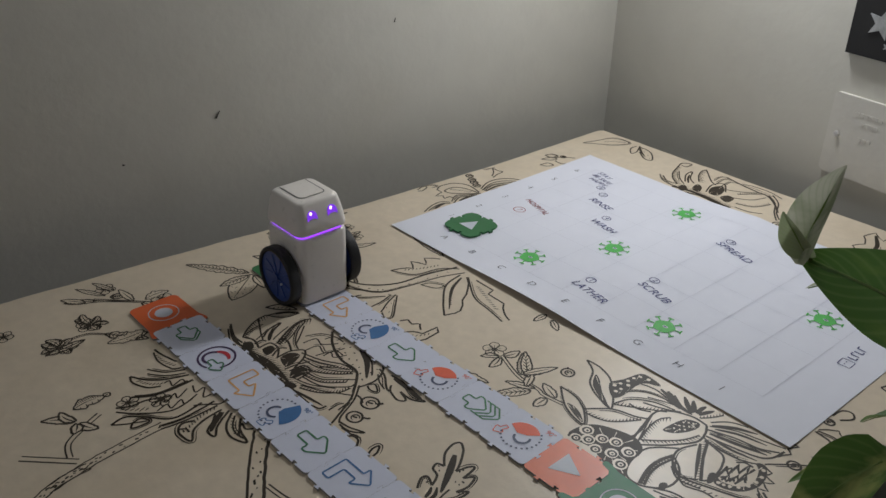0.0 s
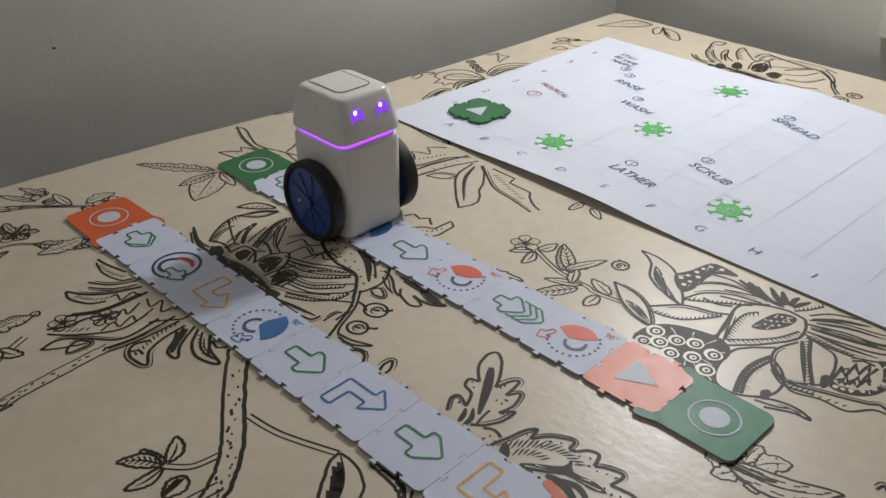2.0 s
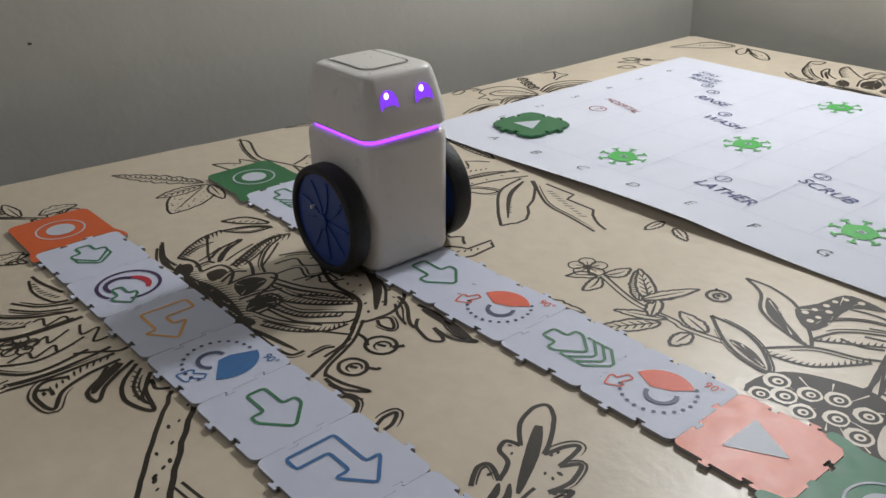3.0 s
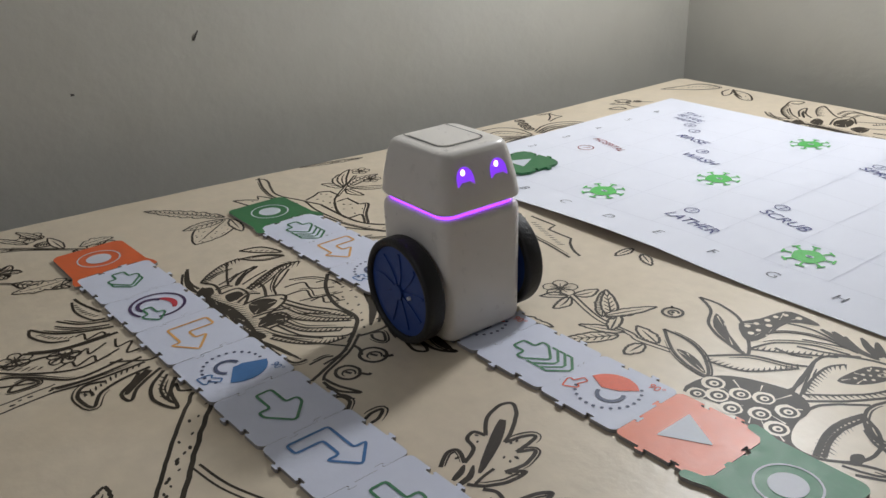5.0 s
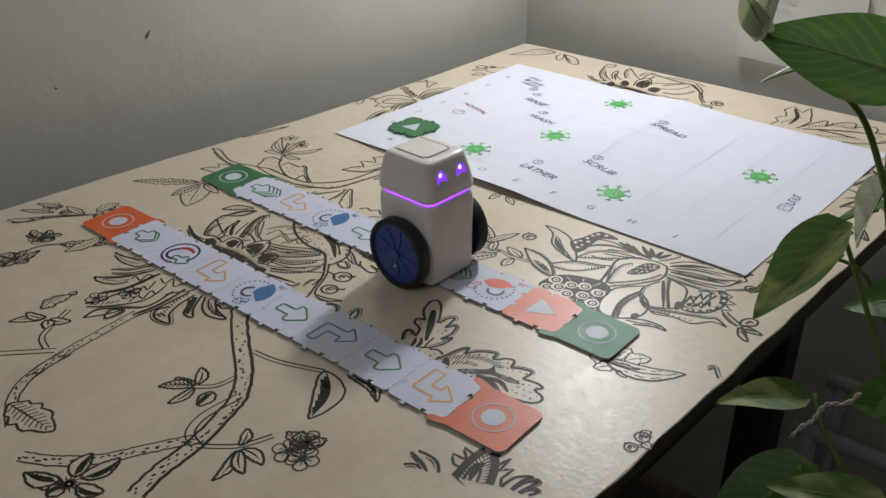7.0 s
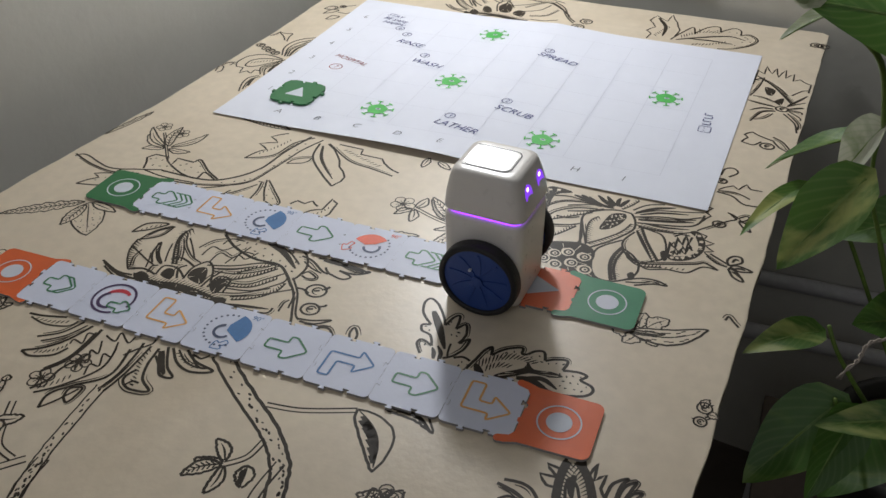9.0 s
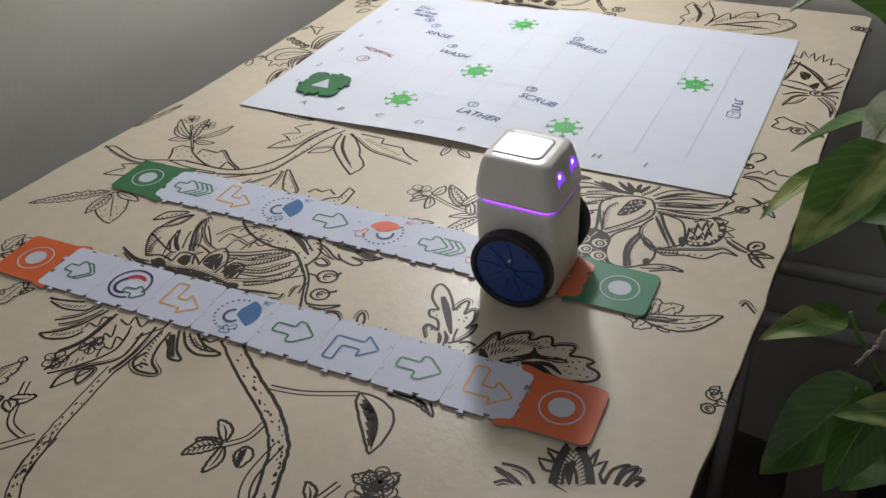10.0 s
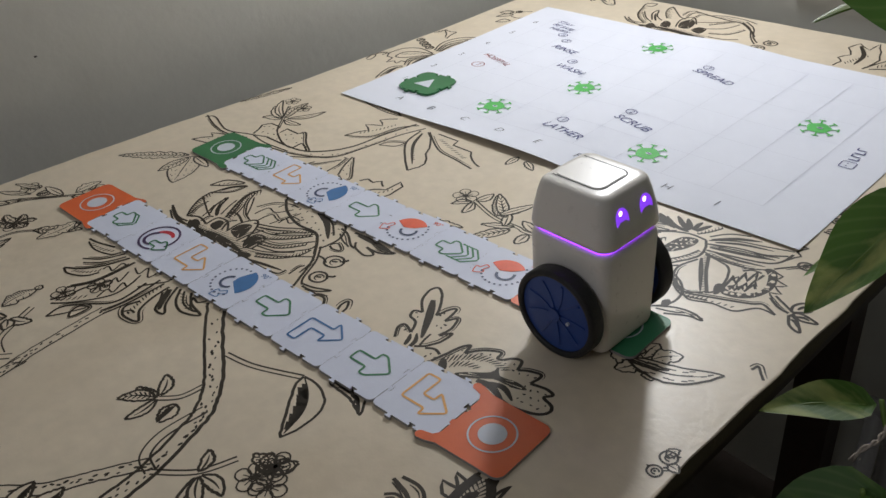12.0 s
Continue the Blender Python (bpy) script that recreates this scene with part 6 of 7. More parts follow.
def virus(x, y):
    bm = bmesh.new()
    pts = [(x + 0.0105 * (1 + 0.05 * math.sin(5 * a)) * math.cos(a), y + 0.0105 * (1 + 0.05 * math.sin(5 * a)) * math.sin(a)) for a in [2 * math.pi * k / 28 for k in range(28)]]
    blob(bm, pts, INK_Z, paper_z)
    for k in range(8):
        a = 2 * math.pi * k / 8 + 0.2
        c, s = math.cos(a), math.sin(a)
        ribbon(bm, [(x + 0.0105 * c, y + 0.0105 * s), (x + 0.0165 * c, y + 0.0165 * s)], 0.0016, INK_Z + 0.0001, height=paper_z)
        ribbon(bm, [(x + 0.0168 * c - 0.003 * s, y + 0.0168 * s + 0.003 * c), (x + 0.0168 * c + 0.003 * s, y + 0.0168 * s - 0.003 * c)], 0.0016, INK_Z + 0.0001, height=paper_z)
    ob = part("printed_virus", bm, M_VIRUS, PAPER, "bright green germ drawing with stalks")
    bm = bmesh.new()
    blob(bm, arc(x + 0.001, y, 0.0030, 0, 330, 11, 0.0018), INK_Z + 0.0003, paper_z)
    part("pale_core", bm, M_PWHITE, ob)
    bm = bmesh.new()
    blob(bm, arc(x + 0.001, y, 0.0018, 0, 330, 11, 0.0009), INK_Z + 0.0005, paper_z)
    part("dark_core", bm, M_PSLATE, ob)


def ring_number(x, y, digit, material, r=0.0055):
    bm = bmesh.new()
    ribbon(bm, arc(x, y, r, 0, 345, 24, r * 0.9), 0.0009, INK_Z, closed=True, height=paper_z)
    part("pen_circle", bm, material, PAPER)
    writing(digit, 0.0085, (x, y, 0), material)


paper_grid()
for vx, vy in ((0.155, 0.354), (0.204, 0.440), (0.207, 0.577), (0.334, 0.351), (0.431, 0.482)):
    virus(vx, vy)
for k, ch in enumerate("ABCDEFGHI"):
    writing(ch, 0.0125, (0.060 + 0.0455 * k, 0.3145 - 0.0009 * k, -3), M_PENCIL, "printed_letter", 0.1, -0.00020)
for k, ch in enumerate("123456"):
    writing(ch, 0.0120, (0.0235 + 0.0021 * k, 0.3585 + 0.0440 * k, 0), M_PENCIL, "printed_number", 0.1, -0.00020)
writing("HOSPITAL", 0.0105, (0.0745, 0.4545, -18), M_REDPEN, bold=-0.00003)
ring_number(0.066, 0.4325, "7", M_REDPEN, 0.0075)
writing("STAY", 0.010, (0.069, 0.593, -14), M_PEN)
writing("BE SAFE", 0.010, (0.074, 0.581, -14), M_PEN)
writing("HAPPY", 0.010, (0.076, 0.570, -12), M_PEN)
ring_number(0.0905, 0.5585, "6", M_PEN)
for text, x, y, nx, ny, digit in (("RINSE", 0.120, 0.520, 0.106, 0.544, "5"), ("WASH", 0.160, 0.4745, 0.1505, 0.494, "4"), ("LATHER", 0.2455, 0.345, 0.2325, 0.3645, "1"),
                                  ("SCRUB", 0.2905, 0.394, 0.2775, 0.4135, "2"), ("SPREAD", 0.298, 0.5325, 0.2845, 0.5495, "3")):
    writing(text, 0.0140, (x, y, -12), M_PEN, bold=-0.00003)
    ring_number(nx, ny, digit, M_PEN)


def map_logo():
    """The small printed emblem by the sheet's side: a face in a square and a bar for its word."""
    bm = bmesh.new()
    x, y = 0.479, 0.4275
    ribbon(bm, soft_poly([(x - 0.006, y - 0.006), (x + 0.006, y - 0.006), (x + 0.006, y + 0.006), (x - 0.006, y + 0.006)]), 0.0008, INK_Z, closed=True, height=paper_z)
    for dy in (-0.0022, 0.0022):
        blob(bm, arc(x - 0.0008, y + dy, 0.0008, 0, 300, 5), INK_Z, paper_z)
    for k, w in enumerate((0.0040, 0.0040, 0.0040, 0.0042)):
        yy = y + 0.0105 + 0.0068 * k
        ribbon(bm, [(x - 0.0040, yy), (x + 0.0040, yy)], 0.0014, INK_Z, height=paper_z)
        ribbon(bm, [(x - 0.0040 if k % 2 else x + 0.0040, yy), (x - 0.0040 if k % 2 else x + 0.0040, yy + w)], 0.0012, INK_Z + 0.0001, height=paper_z)
    part("printed_emblem", bm, M_PEN, PAPER, "small dark printed emblem")


map_logo()



def start_tile():
    """The green start tile lying on the map."""
    bm = bmesh.new()
    prism(bm, tile_outline(0.0095, 0.0005, 0.05, (1.3, -1.3, 1.3, -1.3), 2), 0.0, THICK, sides_index=1)
    bmesh.ops.recalc_face_normals(bm, faces=bm.faces)
    root = tagged(finish("start_tile", bm, [M_TGREEN, M_TGREEN]), "dark green jigsaw tile with pale triangle on the map", "tile")
    bm = bmesh.new()
    blob(bm, soft_poly([(-0.011, -0.0095), (0.011, -0.0095), (0.0, 0.011)], 0.001), THICK + 0.0003)
    part("printed_triangle", bm, M_PWHITE, root, "pale grey triangle")
    root.matrix_world = pose(0.0595, 0.357, paper_z(0.0595, 0.357) + 0.0006, 0, 0, -1)


start_tile()


# ---- the robot ----
def rounded_rect(hx, hy, r, n=6):
    return arc(hx - r, -hy + r, r, -90, 0, n) + arc(hx - r, hy - r, r, 0, 90, n) + arc(-hx + r, hy - r, r, 90, 180, n) + arc(-hx + r, -hy + r, r, 180, 270, n)


def loft(bm, sections):
    """A closed skin through rounded rectangles (z, hx, hy, r, shift in x)."""
    rings = []
    for z, hx, hy, r, ox in sections:
        rings.append([bm.verts.new((x + ox - 0.0006, y, z)) for x, y in rounded_rect(hx * 1.075, hy * 1.075, r)])
    n = len(rings[0])
    for a, b in zip(rings, rings[1:]):
        for i in range(n):
            bm.faces.new((a[i], a[(i + 1) % n], b[(i + 1) % n], b[i]))
    bm.faces.new(rings[0][::-1])
    bm.faces.new(rings[-1])


def robot():
    root = tagged(new("toy_robot"), "small white toy robot with blue wheels and glowing violet eyes", "robot")
    bm = bmesh.new()
    loft(bm, [(0.0032, 0.0258, 0.0234, 0.006, 0), (0.0042, 0.0270, 0.0245, 0.0065, 0), (0.0072, 0.0278, 0.0253, 0.007, 0), (0.034, 0.0283, 0.0258, 0.0075, 0),
              (0.0705, 0.0286, 0.0263, 0.008, 0), (0.0731, 0.0284, 0.0261, 0.008, 0), (0.0748, 0.0277, 0.0254, 0.008, 0), (0.0757, 0.0264, 0.0241, 0.0075, 0)])
    part("body", bm, M_SHELL, root, "white plastic lower body", True)
    bm = bmesh.new()
    loft(bm, [(0.0750, 0.0258, 0.0235, 0.0075, 0), (0.0792, 0.0258, 0.0235, 0.0075, 0)])
    part("light_band", bm, M_VIOLET, root, "glowing violet light band", True)
    bm = bmesh.new()
    loft(bm, [(0.0785, 0.0279, 0.0256, 0.0085, 0), (0.0793, 0.0288, 0.0265, 0.009, 0), (0.0812, 0.0292, 0.0269, 0.0095, 0), (0.0907, 0.0281, 0.026, 0.0095, -0.0003),
              (0.1011, 0.0258, 0.0244, 0.009, -0.0008), (0.1066, 0.0242, 0.0232, 0.0085, -0.001), (0.1086, 0.0234, 0.0224, 0.008, -0.001), (0.1097, 0.0223, 0.0215, 0.0075, -0.001),
              (0.1104, 0.0209, 0.02, 0.0065, -0.001), (0.1107, 0.0182, 0.0177, 0.006, -0.001), (0.1108, 0.0093, 0.0093, 0.003, -0.001)])
    head = part("head", bm, M_SHELL, root, "white plastic head with sloping sides", True)
    # lid on the head
    bm = bmesh.new()
    path = [(-0.0215, -0.0150)] + arc(0.0080, -0.0090, 0.0060, -90, 0, 6) + arc(0.0080, 0.0090, 0.0060, 0, 90, 6) + [(-0.0215, 0.0150)]
    ribbon(bm, path, 0.0010, 0.1110)
    part("lid_groove", bm, M_GAP, head, "dark groove round the lid")
    bm = bmesh.new()
    prism(bm, rounded_rect(0.0175, 0.0144, 0.006), 0.1101, 0.11125)
    for v in bm.verts:
        v.co.x -= 0.0044
    bmesh.ops.recalc_face_normals(bm, faces=bm.faces)
    bmesh.ops.bevel(bm, geom=[e for e in bm.edges if all(v.co.z > 0.1111 for v in e.verts)], offset=0.0003, segments=2, affect="EDGES")
    part("lid", bm, M_SHELL, head, "flat white lid plate")
    # eyes: half-moon windows on the sloping face
    def face_x(z):
        return 0.0293 + (0.0263 - 0.0293) * (z - 0.0907) / 0.0104
    for sy in (-1, 1):
        bm = bmesh.new()
        cy, cz, r = sy * 0.0114, 0.0962, 0.0055
        pts = [(cy + r * math.cos(radians(a)), cz + r * 1.15 * math.sin(radians(a))) for a in range(0, 181, 15)]
        pts += [(cy - r * 1.0, cz - 0.003), (cy - r * 0.5, cz - 0.0012), (cy + r * 0.5, cz - 0.0012), (cy + r * 1.0, cz - 0.003)]
        lo = [bm.verts.new((face_x(z) - 0.001, y, z)) for y, z in pts]
        hi = [bm.verts.new((face_x(z) + 0.00055, y, z)) for y, z in pts]
        bm.faces.new(hi)
        for i in range(len(pts)):
            bm.faces.new((lo[i], lo[(i + 1) % len(pts)], hi[(i + 1) % len(pts)], hi[i]))
        bmesh.ops.recalc_face_normals(bm, faces=bm.faces)
        eye = part("eye", bm, M_EYE, head, "glowing violet half-round eye")
        bm = bmesh.new()
        bmesh.ops.create_uvsphere(bm, u_segments=12, v_segments=8, radius=0.0015, matrix=Matrix.Translation((face_x(cz + 0.0036) + 0.0006, cy - 0.0012, cz + 0.0036)) @ Matrix.Diagonal((0.4, 1, 1.3, 1)))
        part("eye_light", bm, M_EYEDOT, eye, "bright white spot of light", True)
    # dark underside with a caster
    bm = bmesh.new()
    loft(bm, [(0.0016, 0.022, 0.019, 0.005, 0), (0.0052, 0.024, 0.021, 0.006, 0)])
    part("underside", bm, M_UNDER, root, "dark underside")
    bm = bmesh.new()
    bmesh.ops.create_uvsphere(bm, u_segments=14, v_segments=10, radius=0.0025, matrix=Matrix.Translation((-0.018, 0, 0.0048)))
    part("caster_ball", bm, M_UNDER, root, "", True)
    wheels = []
    for sy in (-1, 1):
        hub = tagged(new("wheel"), "blue spoked wheel with black rubber tyre")
        hub.parent = root
        hub.matrix_parent_inverse = Matrix.Identity(4)
        # tyre: a lathed ring about the y axis
        bm = bmesh.new()
        prof = [(0.0262, 0.0303), (0.0262, 0.0405), (0.0270, 0.0416), (0.0295, 0.0416), (0.0305, 0.0407), (0.0308, 0.0392), (0.0308, 0.0318), (0.0301, 0.0304)]
        seg = 56
        rings = [[bm.verts.new((r * math.cos(2 * math.pi * k / seg), sy * y, r * math.sin(2 * math.pi * k / seg))) for r, y in prof] for k in range(seg)]
        for k in range(seg):
            for i in range(len(prof)):
                bm.faces.new((rings[k][i], rings[k][(i + 1) % len(prof)], rings[(k + 1) % seg][(i + 1) % len(prof)], rings[(k + 1) % seg][i]))
        bmesh.ops.recalc_face_normals(bm, faces=bm.faces)
        part("tyre", bm, M_TYRE, hub, "black rubber tyre", True)
        # rim disc with raised swirled spokes
        bm = bmesh.new()
        bmesh.ops.create_cone(bm, cap_ends=True, segments=48, radius1=0.0264, radius2=0.0264, depth=0.0085, matrix=Matrix.Translation((0, sy * 0.0352, 0)) @ Matrix.Rotation(radians(90), 4, "X"))
        part("rim", bm, M_RIM, hub, "dark blue plastic wheel disc")
        for k in range(9):
            bm = bmesh.new()
            a0 = k * 40
            left = [(0.0045 + 0.0185 * i / 6, a0 + 8 + 16 * (i / 6)) for i in range(7)]
            rgt = [(0.0045 + 0.0185 * i / 6, a0 + 34 - 6 * (i / 6)) for i in range(7)]
            pts = [(r * math.cos(radians(a)), r * math.sin(radians(a))) for r, a in left + rgt[::-1]]
            lo = [bm.verts.new((x, sy * 0.0391, z)) for x, z in pts]
            hi = [bm.verts.new((x * 0.985, sy * 0.0402, z * 0.985)) for x, z in pts]
            bm.faces.new(hi)
            for i in range(len(pts)):
                bm.faces.new((lo[i], lo[(i + 1) % len(pts)], hi[(i + 1) % len(pts)], hi[i]))
            bmesh.ops.recalc_face_normals(bm, faces=bm.faces)
            part("spoke", bm, M_RIM, hub)
        bm = bmesh.new()
        bmesh.ops.create_cone(bm, cap_ends=True, segments=24, radius1=0.0045, radius2=0.0036, depth=0.004, matrix=Matrix.Translation((0, sy * 0.0397, 0)) @ Matrix.Rotation(radians(90 * sy), 4, "X"))
        part("hub_cap", bm, M_RIM, hub)
        bm = bmesh.new()
        bmesh.ops.create_cone(bm, cap_ends=True, segments=12, radius1=0.0011, radius2=0.0011, depth=0.003, matrix=Matrix.Translation((0.010, sy * 0.0402, -0.004)) @ Matrix.Rotation(radians(90), 4, "X"))
        part("pin", bm, M_PWHITE, hub, "small white pin")
        wheels.append(hub)
    return root, wheels


ROBOT, WHEELS = robot()


# ---- the plant beside the table ----
def leaf_material(name, dark, pale, amount):
    m = bpy.data.materials.new(name)
    m.use_nodes = True
    nt = m.node_tree
    b = nt.nodes["Principled BSDF"]
    tc = nt.nodes.new("ShaderNodeTexCoord")
    n1 = nt.nodes.new("ShaderNodeTexNoise")
    n1.inputs["Scale"].default_value, n1.inputs["Detail"].default_value = 22, 5
    stretch = nt.nodes.new("ShaderNodeMapping")
    stretch.inputs["Scale"].default_value = (0.6, 2.2, 1)
    info = nt.nodes.new("ShaderNodeObjectInfo")
    add = nt.nodes.new("ShaderNodeVectorMath")
    add.operation = "ADD"
    nt.links.new(tc.outputs["Object"], add.inputs[0])
    nt.links.new(info.outputs["Random"], add.inputs[1])
    nt.links.new(add.outputs[0], stretch.inputs["Vector"])
    nt.links.new(stretch.outputs["Vector"], n1.inputs["Vector"])
    cut = nt.nodes.new("ShaderNodeMapRange")
    cut.inputs["From Min"].default_value, cut.inputs["From Max"].default_value = 0.62 - amount, 0.72 - amount
    nt.links.new(n1.outputs["Fac"], cut.inputs["Value"])
    mix = nt.nodes.new("ShaderNodeMix")
    mix.data_type = "RGBA"
    mix.inputs["A"].default_value, mix.inputs["B"].default_value = (*dark, 1), (*pale, 1)
    nt.links.new(cut.outputs["Result"], mix.inputs["Factor"])
    uv = nt.nodes.new("ShaderNodeUVMap")
    sep = nt.nodes.new("ShaderNodeSeparateXYZ")
    nt.links.new(uv.outputs["UV"], sep.inputs[0])

    def calc(op, a, v):
        n = nt.nodes.new("ShaderNodeMath")
        n.operation = op
        nt.links.new(a, n.inputs[0])
        if isinstance(v, float):
            n.inputs[1].default_value = v
        else:
            nt.links.new(v, n.inputs[1])
        return n.outputs[0]

    side = calc("ABSOLUTE", calc("SUBTRACT", sep.outputs["Y"], 0.5), 0.0)
    run = calc("SUBTRACT", sep.outputs["X"], calc("MULTIPLY", side, 0.75))
    band = calc("POWER", calc("ABSOLUTE", calc("SINE", calc("MULTIPLY", run, 27.0), 0.0), 0.0), 9.0)
    mid = calc("LESS_THAN", side, 0.02)
    vein = calc("ADD", calc("MULTIPLY", calc("SUBTRACT", 1.0 and band, 0.0), 0.22), calc("MULTIPLY", mid, 0.5))
    lit = nt.nodes.new("ShaderNodeMix")
    lit.data_type = "RGBA"
    lit.inputs["B"].default_value = (0.26, 0.38, 0.12, 1)
    nt.links.new(vein, lit.inputs["Factor"])
    nt.links.new(mix.outputs["Result"], lit.inputs["A"])
    mix = lit
    nt.links.new(mix.outputs["Result"], b.inputs["Base Color"])
    b.inputs["Roughness"].default_value = 0.32
    b.inputs["Specular IOR Level"].default_value = 0.5
    n2 = nt.nodes.new("ShaderNodeTexNoise")
    n2.inputs["Scale"].default_value = 160
    bp = nt.nodes.new("ShaderNodeBump")
    bp.inputs["Strength"].default_value, bp.inputs["Distance"].default_value = 0.25, 0.001
    nt.links.new(n2.outputs["Fac"], bp.inputs["Height"])
    nt.links.new(bp.outputs["Normal"], b.inputs["Normal"])
    tr = nt.nodes.new("ShaderNodeBsdfTranslucent")
    nt.links.new(mix.outputs["Result"], tr.inputs["Color"])
    ms = nt.nodes.new("ShaderNodeMixShader")
    ms.inputs["Fac"].default_value = 0.42
    nt.links.new(b.outputs["BSDF"], ms.inputs[1])
    nt.links.new(tr.outputs["BSDF"], ms.inputs[2])
    nt.links.new(ms.outputs["Shader"], nt.nodes["Material Output"].inputs["Surface"])
    return m


M_LEAF = leaf_material("pothos_leaf", (0.085, 0.19, 0.035), (0.17, 0.28, 0.055), 0.05)
M_LEAFY = leaf_material("pothos_leaf_variegated", (0.09, 0.19, 0.035), (0.40, 0.45, 0.14), 0.13)
M_LEAFW = leaf_material("pothos_leaf_pale", (0.36, 0.42, 0.25), (0.66, 0.67, 0.54), 0.16)


def pothos_leaf(plant, base, tip, width, up=(0, 0, 1), cup=0.18, droop=0.12, material=None):
    """A heart-shaped leaf with a midrib crease from base to tip."""
    base, tip = Vector(base), Vector(tip)
    d = tip - base
    ln = d.length
    ex = d.normalized()
    n = (Vector(up) - ex * Vector(up).dot(ex)).normalized()
    ey = n.cross(ex)
    bm = bmesh.new()
    nu, nv = 14, 8
    grid = []
    for i in range(nu + 1):
        t = i / nu
        half = width * 0.5 * (math.sin(math.pi * min(1, t ** 0.62)) ** 0.75 if 0 < t < 1 else 0.0) * (1.12 - 0.25 * t)
        back = -0.10 * ln * max(0, 1 - t * 3.2)
        row = []
        for j in range(-nv // 2, nv // 2 + 1):
            s = j / (nv / 2)
            w = abs(s)
            x = t * ln + back * w ** 1.5
            h = cup * half * (w ** 1.4) - droop * ln * t * t + 0.04 * half * math.sin(9 * t + 2 * s)
            row.append(bm.verts.new(base + ex * x + ey * (s * half) + n * (h + droop * ln * t)))
        grid.append(row)
    uv = bm.loops.layers.uv.new("UVMap")
    for i, (a, b) in enumerate(zip(grid, grid[1:])):
        for j in range(nv):
            f = bm.faces.new((a[j], b[j], b[j + 1], a[j + 1]))
            for lp, (di, dj) in zip(f.loops, ((0, 0), (1, 0), (1, 1), (0, 1))):
                lp[uv].uv = ((i + di) / nu, (j + dj) / nv)
    bmesh.ops.remove_doubles(bm, verts=bm.verts, dist=1e-6)
    for f in bm.faces:
        f.smooth = True
    bmesh.ops.recalc_face_normals(bm, faces=bm.faces)
    ob = part("leaf", bm, material or M_LEAF, plant)
    bm = bmesh.new()
    tube(bm, [tuple(base + ex * (t * ln) + n * (droop * ln * (t - t * t) - 0.0004)) for t in (0, 0.25, 0.5, 0.75, 0.97)], 0.0011, 0.0003, 6)
    part("midrib", bm, M_STEM, ob)
    return ob


def stalk(plant, pts, r0=0.0022, r1=0.0015):
    bm = bmesh.new()
    tube(bm, smooth_line(pts, 6), r0, r1, 8)
    part("stem", bm, M_STEM, plant, smooth=True)


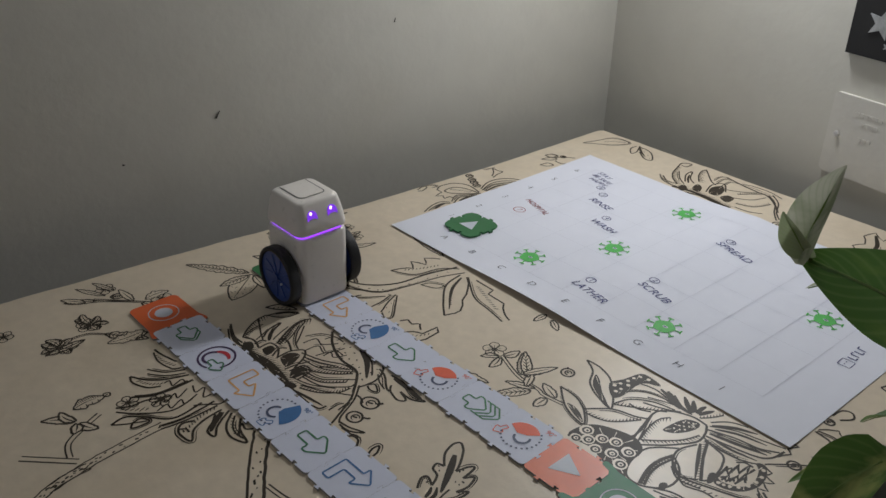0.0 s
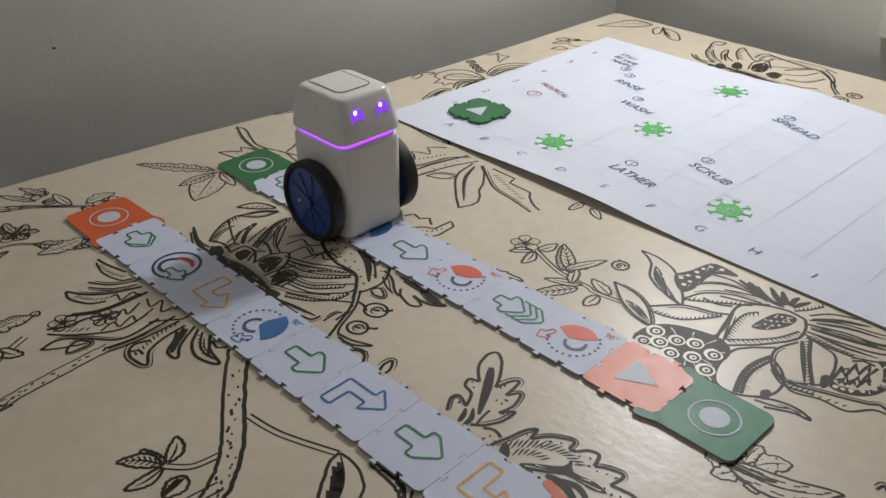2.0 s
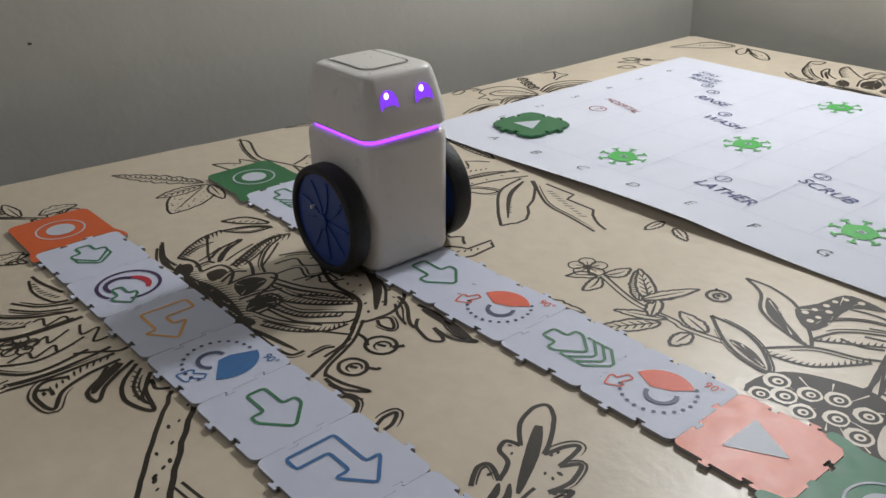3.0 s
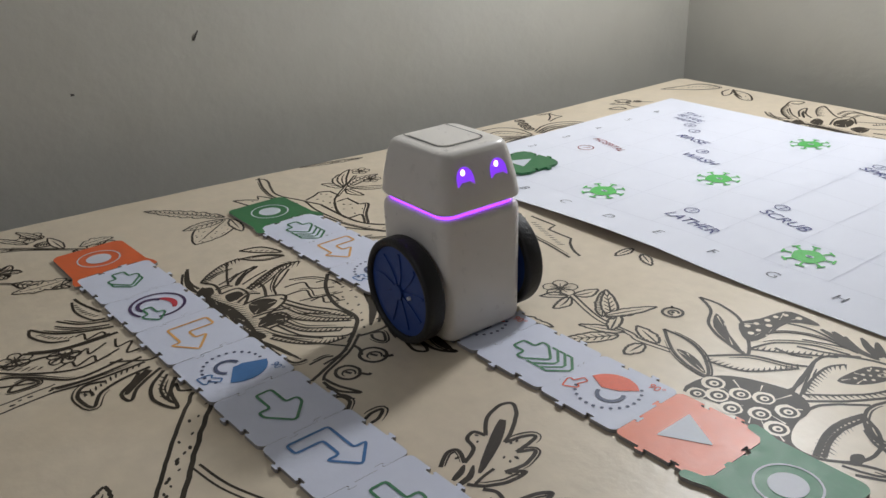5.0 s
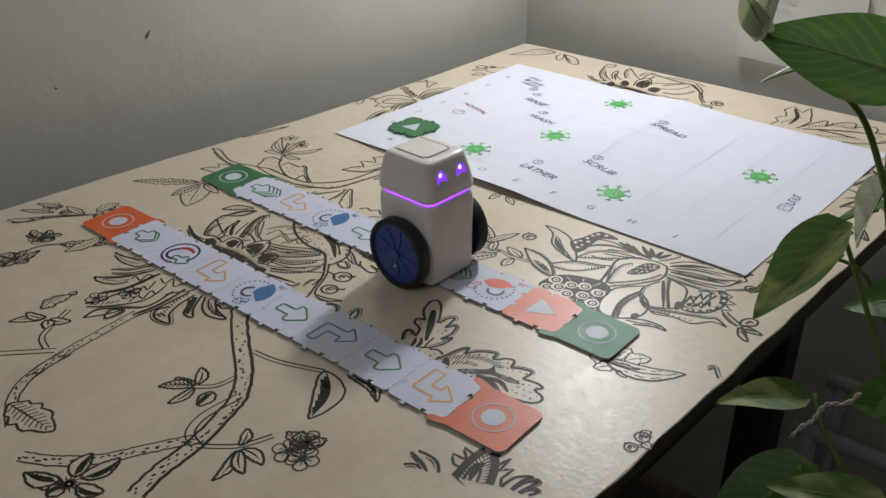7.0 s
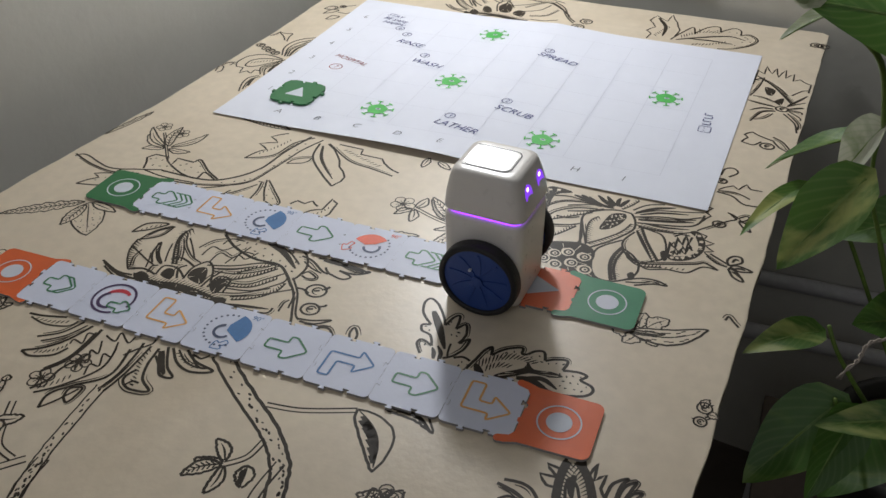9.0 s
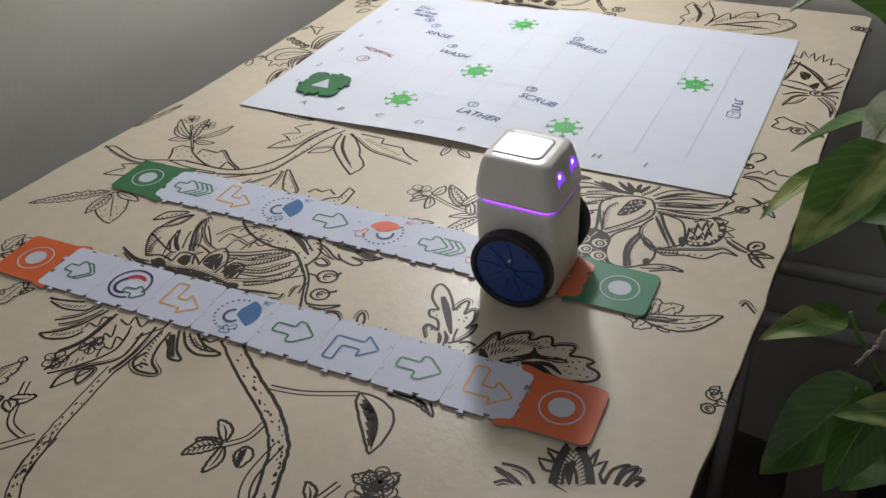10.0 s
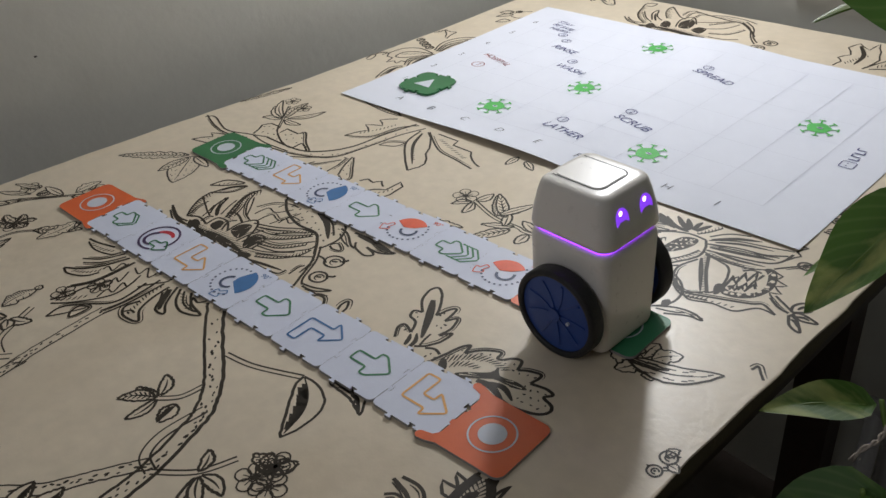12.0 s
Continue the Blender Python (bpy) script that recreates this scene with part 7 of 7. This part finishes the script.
def plant():
    root = tagged(new("potted_plant"), "trailing green variegated pothos plant in a dark pot beside the table", "plant")
    root.location = (0.72, 0.24, FLOOR_Z + 0.42)
    bm = bmesh.new()
    seg = 32
    prof = [(0.055, 0.0), (0.068, 0.10), (0.075, 0.145), (0.079, 0.146), (0.079, 0.16), (0.071, 0.16), (0.068, 0.14), (0.0, 0.138)]
    rings = [[bm.verts.new((r * math.cos(2 * math.pi * k / seg), r * math.sin(2 * math.pi * k / seg), z)) for k in range(seg)] for r, z in prof[:-1]]
    for a, b in zip(rings, rings[1:]):
        for k in range(seg):
            bm.faces.new((a[k], a[(k + 1) % seg], b[(k + 1) % seg], b[k]))
    bm.faces.new(rings[0][::-1])
    part("pot", bm, M_POT, root, "dark plastic pot", True)
    bm = bmesh.new()
    bmesh.ops.create_cone(bm, cap_ends=True, segments=32, radius1=0.068, radius2=0.067, depth=0.02, matrix=Matrix.Translation((0, 0, 0.135)))
    part("soil", bm, M_SOIL, root)
    o = root.location.copy()

    def L(base, tip, width, up=(0, -0.3, 1), cup=0.18, droop=0.12, material=None):
        pothos_leaf(root, Vector(base) - o, Vector(tip) - o, width, up, cup, droop, material)

    def S(*pts):
        stalk(root, [tuple(Vector(p) - o) for p in pts])

    Y, W = M_LEAFY, M_LEAFW
    # leaves that hang over the table's edge
    L((0.600, 0.156, 0.128), (0.561, 0.139, 0.056), 0.046, (-0.55, -0.65, 0.5), 0.30, 0.10, Y)
    L((0.573, 0.268, 0.050), (0.533, 0.210, 0.030), 0.019, (-0.3, -0.3, 1), 0.3, 0.25, Y)
    L((0.594, 0.262, 0.100), (0.541, 0.301, 0.040), 0.028, (-0.6, 0.1, 0.8), 0.3, 0.18)
    L((0.600, 0.153, 0.000), (0.552, 0.121, -0.009), 0.025, (-0.1, -0.45, 0.9), 0.30, 0.42, Y)
    L((0.622, 0.128, 0.240), (0.537, 0.123, 0.250), 0.046, (-0.25, -0.75, 0.55), 0.16, 0.12)
    L((0.622, 0.118, -0.030), (0.572, 0.075, -0.090), 0.050, (-0.6, -0.78, -0.15), 0.2, 0.10)
    L((0.632, 0.112, -0.030), (0.612, 0.062, -0.075), 0.036, (0.1, -0.95, 0.15), 0.25, 0.12)
    L((0.668, 0.100, -0.012), (0.606, 0.084, -0.025), 0.026, (0, -0.5, 0.9), 0.25, 0.14, Y)
    L((0.607, 0.205, 0.142), (0.592, 0.238, 0.078), 0.030, (-0.7, -0.6, 0.3), 0.5, 0.10, W)
    L((0.612, 0.215, 0.140), (0.640, 0.255, 0.110), 0.040, (0.2, -0.6, 0.8), 0.3, 0.15, Y)
    L((0.540, 0.121, 0.250), (0.549, 0.130, 0.302), 0.030, (-0.5, -0.8, 0.1), 0.4, 0.10, W)
    L((0.544, 0.121, 0.252), (0.530, 0.112, 0.275), 0.018, (-0.3, -0.8, 0.3), 0.4, 0.10, W)
    L((0.570, 0.205, 0.222), (0.530, 0.164, 0.208), 0.022, (-0.3, 0.2, 0.9), 0.35, 0.12, W)
    L((0.655, 0.225, 0.070), (0.600, 0.205, 0.048), 0.040, (-0.2, -0.5, 0.8), 0.2, 0.14)
    L((0.665, 0.205, -0.010), (0.622, 0.170, 0.000), 0.042, (0.1, -0.5, 0.8), 0.25, 0.15)
    L((0.660, 0.150, -0.075), (0.625, 0.090, -0.100), 0.060, (-0.2, -0.5, 0.8), 0.2, 0.12)
    L((0.700, 0.160, 0.060), (0.650, 0.120, 0.030), 0.055, (0.0, -0.6, 0.8), 0.2, 0.12)
    L((0.690, 0.230, 0.170), (0.640, 0.215, 0.210), 0.055, (-0.2, -0.6, 0.7), 0.2, 0.12)
    L((0.675, 0.130, 0.265), (0.640, 0.165, 0.310), 0.060, (-0.1, -0.8, 0.4), 0.2, 0.10, Y)
    L((0.700, 0.290, 0.060), (0.640, 0.315, 0.045), 0.050, (-0.2, -0.5, 0.8), 0.2, 0.14)
    L((0.720, 0.180, -0.100), (0.680, 0.120, -0.110), 0.060, (0, -0.5, 0.8), 0.2, 0.14)
    # stalks from the soil
    S((0.705, 0.230, -0.175), (0.672, 0.200, -0.060), (0.628, 0.170, 0.060), (0.600, 0.156, 0.128))
    S((0.715, 0.235, -0.175), (0.660, 0.165, -0.080), (0.620, 0.152, -0.020), (0.606, 0.158, 0.004))
    S((0.700, 0.225, -0.175), (0.650, 0.150, -0.090), (0.627, 0.118, -0.050), (0.618, 0.112, -0.022))
    S((0.710, 0.245, -0.175), (0.660, 0.220, 0.000), (0.630, 0.190, 0.120), (0.628, 0.140, 0.200), (0.622, 0.128, 0.232))
    S((0.720, 0.250, -0.175), (0.655, 0.260, -0.030), (0.615, 0.240, 0.080), (0.607, 0.205, 0.142))
    S((0.715, 0.255, -0.175), (0.650, 0.280, -0.060), (0.600, 0.280, 0.030), (0.573, 0.268, 0.050))
    S((0.607, 0.205, 0.142), (0.590, 0.170, 0.200), (0.560, 0.135, 0.235), (0.543, 0.121, 0.251))
    S((0.607, 0.205, 0.142), (0.600, 0.205, 0.190), (0.585, 0.206, 0.215), (0.570, 0.205, 0.222))
    S((0.730, 0.240, -0.175), (0.715, 0.190, -0.060), (0.700, 0.160, 0.060), (0.690, 0.140, 0.200), (0.675, 0.130, 0.265))
    S((0.725, 0.215, -0.175), (0.700, 0.150, -0.080), (0.668, 0.100, -0.012))
    S((0.730, 0.255, -0.175), (0.715, 0.240, 0.020), (0.690, 0.230, 0.170))
    # a dry twisted aerial root
    bm = bmesh.new()
    for ph in (0, math.pi):
        pts = []
        for i in range(31):
            t = i / 30
            c = Vector((0.613 + 0.026 * t + 0.002 * math.sin(9 * t), 0.094 + 0.022 * t, 0.012 + 0.034 * t ** 0.6 + 0.0015 * math.sin(14 * t))) - o
            pts.append((c.x + 0.0009 * math.cos(26 * t + ph), c.y, c.z + 0.0009 * math.sin(26 * t + ph)))
        tube(bm, pts, 0.0007, 0.0009, 6)
    part("aerial_root", bm, M_ROOT, root, "dry twisted pale root", True)

    return root


plant()


def stand():
    """The tube-legged stand that carries the pot."""
    root = tagged(new("plant_stand"), "grey tubular metal stand with a dark wooden board, carrying the pot", "stand")
    z = FLOOR_Z + 0.42
    bm = bmesh.new()
    box(bm, 0.60, 0.90, 0.08, 0.42, z - 0.018, z)
    bmesh.ops.recalc_face_normals(bm, faces=bm.faces)
    part("board", bm, M_BOARD, root, "dark wooden board")
    for x, y in ((0.615, 0.095), (0.885, 0.095), (0.885, 0.405), (0.615, 0.405)):
        bm = bmesh.new()
        tube(bm, [(x, y, FLOOR_Z), (x, y, z - 0.018)], 0.009, 0.009, 12)
        part("leg", bm, M_METAL, root, "", True)
    for a, b in (((0.615, 0.095), (0.615, 0.405)), ((0.615, 0.405), (0.885, 0.405)), ((0.885, 0.405), (0.885, 0.095)), ((0.615, 0.095), (0.885, 0.095))):
        bm = bmesh.new()
        tube(bm, [(*a, z - 0.10), (*b, z - 0.10)], 0.008, 0.008, 12)
        part("rail", bm, M_METAL, root, "", True)


stand()


def rack():
    """The tube frame seen in the gloom beyond the table."""
    root = tagged(new("metal_rack"), "grey tubular metal rack in the shade beyond the table", "rack")
    for y in (0.685, 0.565):
        bm = bmesh.new()
        tube(bm, [(0.50, y, -0.35), (1.15, y + 0.01, -0.35)], 0.011, 0.011, 12)
        part("rail", bm, M_METAL, root, "", True)
        for x in (0.52, 1.13):
            bm = bmesh.new()
            tube(bm, [(x, y, FLOOR_Z), (x, y, -0.35)], 0.011, 0.011, 12)
            part("leg", bm, M_METAL, root, "", True)


rack()


# ---- what moves ----
ROLL = [
    (0, 0.0535, 0.135, -1.0), (0.5, 0.0865, 0.1346, -1.0), (1, 0.0878, 0.1342, -0.9), (1.5, 0.0988, 0.1338, -0.9), (2, 0.1332, 0.1334, -0.8),
    (2.5, 0.1426, 0.133, -0.8), (3, 0.1546, 0.1319, -1.1), (3.2, 0.1713, 0.1315, -1.2), (3.6, 0.1867, 0.1306, -1.4), (4.2, 0.1903, 0.1293, -1.7),
    (4.8, 0.2268, 0.128, -2.0), (5, 0.2355, 0.1276, -2.1), (5.5, 0.2415, 0.1263, -2.3), (6, 0.264, 0.1249, -2.6), (6.5, 0.2831, 0.1242, -2.8),
    (7, 0.2848, 0.1242, -2.9), (7.2, 0.2901, 0.1242, -3.0), (7.9, 0.3306, 0.1242, -3.2), (8.4, 0.3352, 0.1243, -3.3), (8.8, 0.3479, 0.1243, -3.4),
    (9, 0.3638, 0.1242, -3.5), (9.5, 0.3821, 0.1241, -3.5), (10, 0.3827, 0.1239, -3.4), (10.5, 0.4104, 0.1237, -3.4), (11, 0.4318, 0.1230, -3.6),
    (11.5, 0.4332, 0.1222, -3.8), (12, 0.4342, 0.1217, -3.8),
]


def motions():
    walk(ROBOT, [(t, pose(x, y, 0.0002, 0, 0, turn)) for t, x, y, turn in ROLL])
    for hub in WHEELS:
        walk(hub, [(t, pose(0.0019, 0, 0.0308, 0, math.degrees((x - ROLL[0][1]) / 0.0308), 0)) for t, x, y, turn in ROLL])


motions()
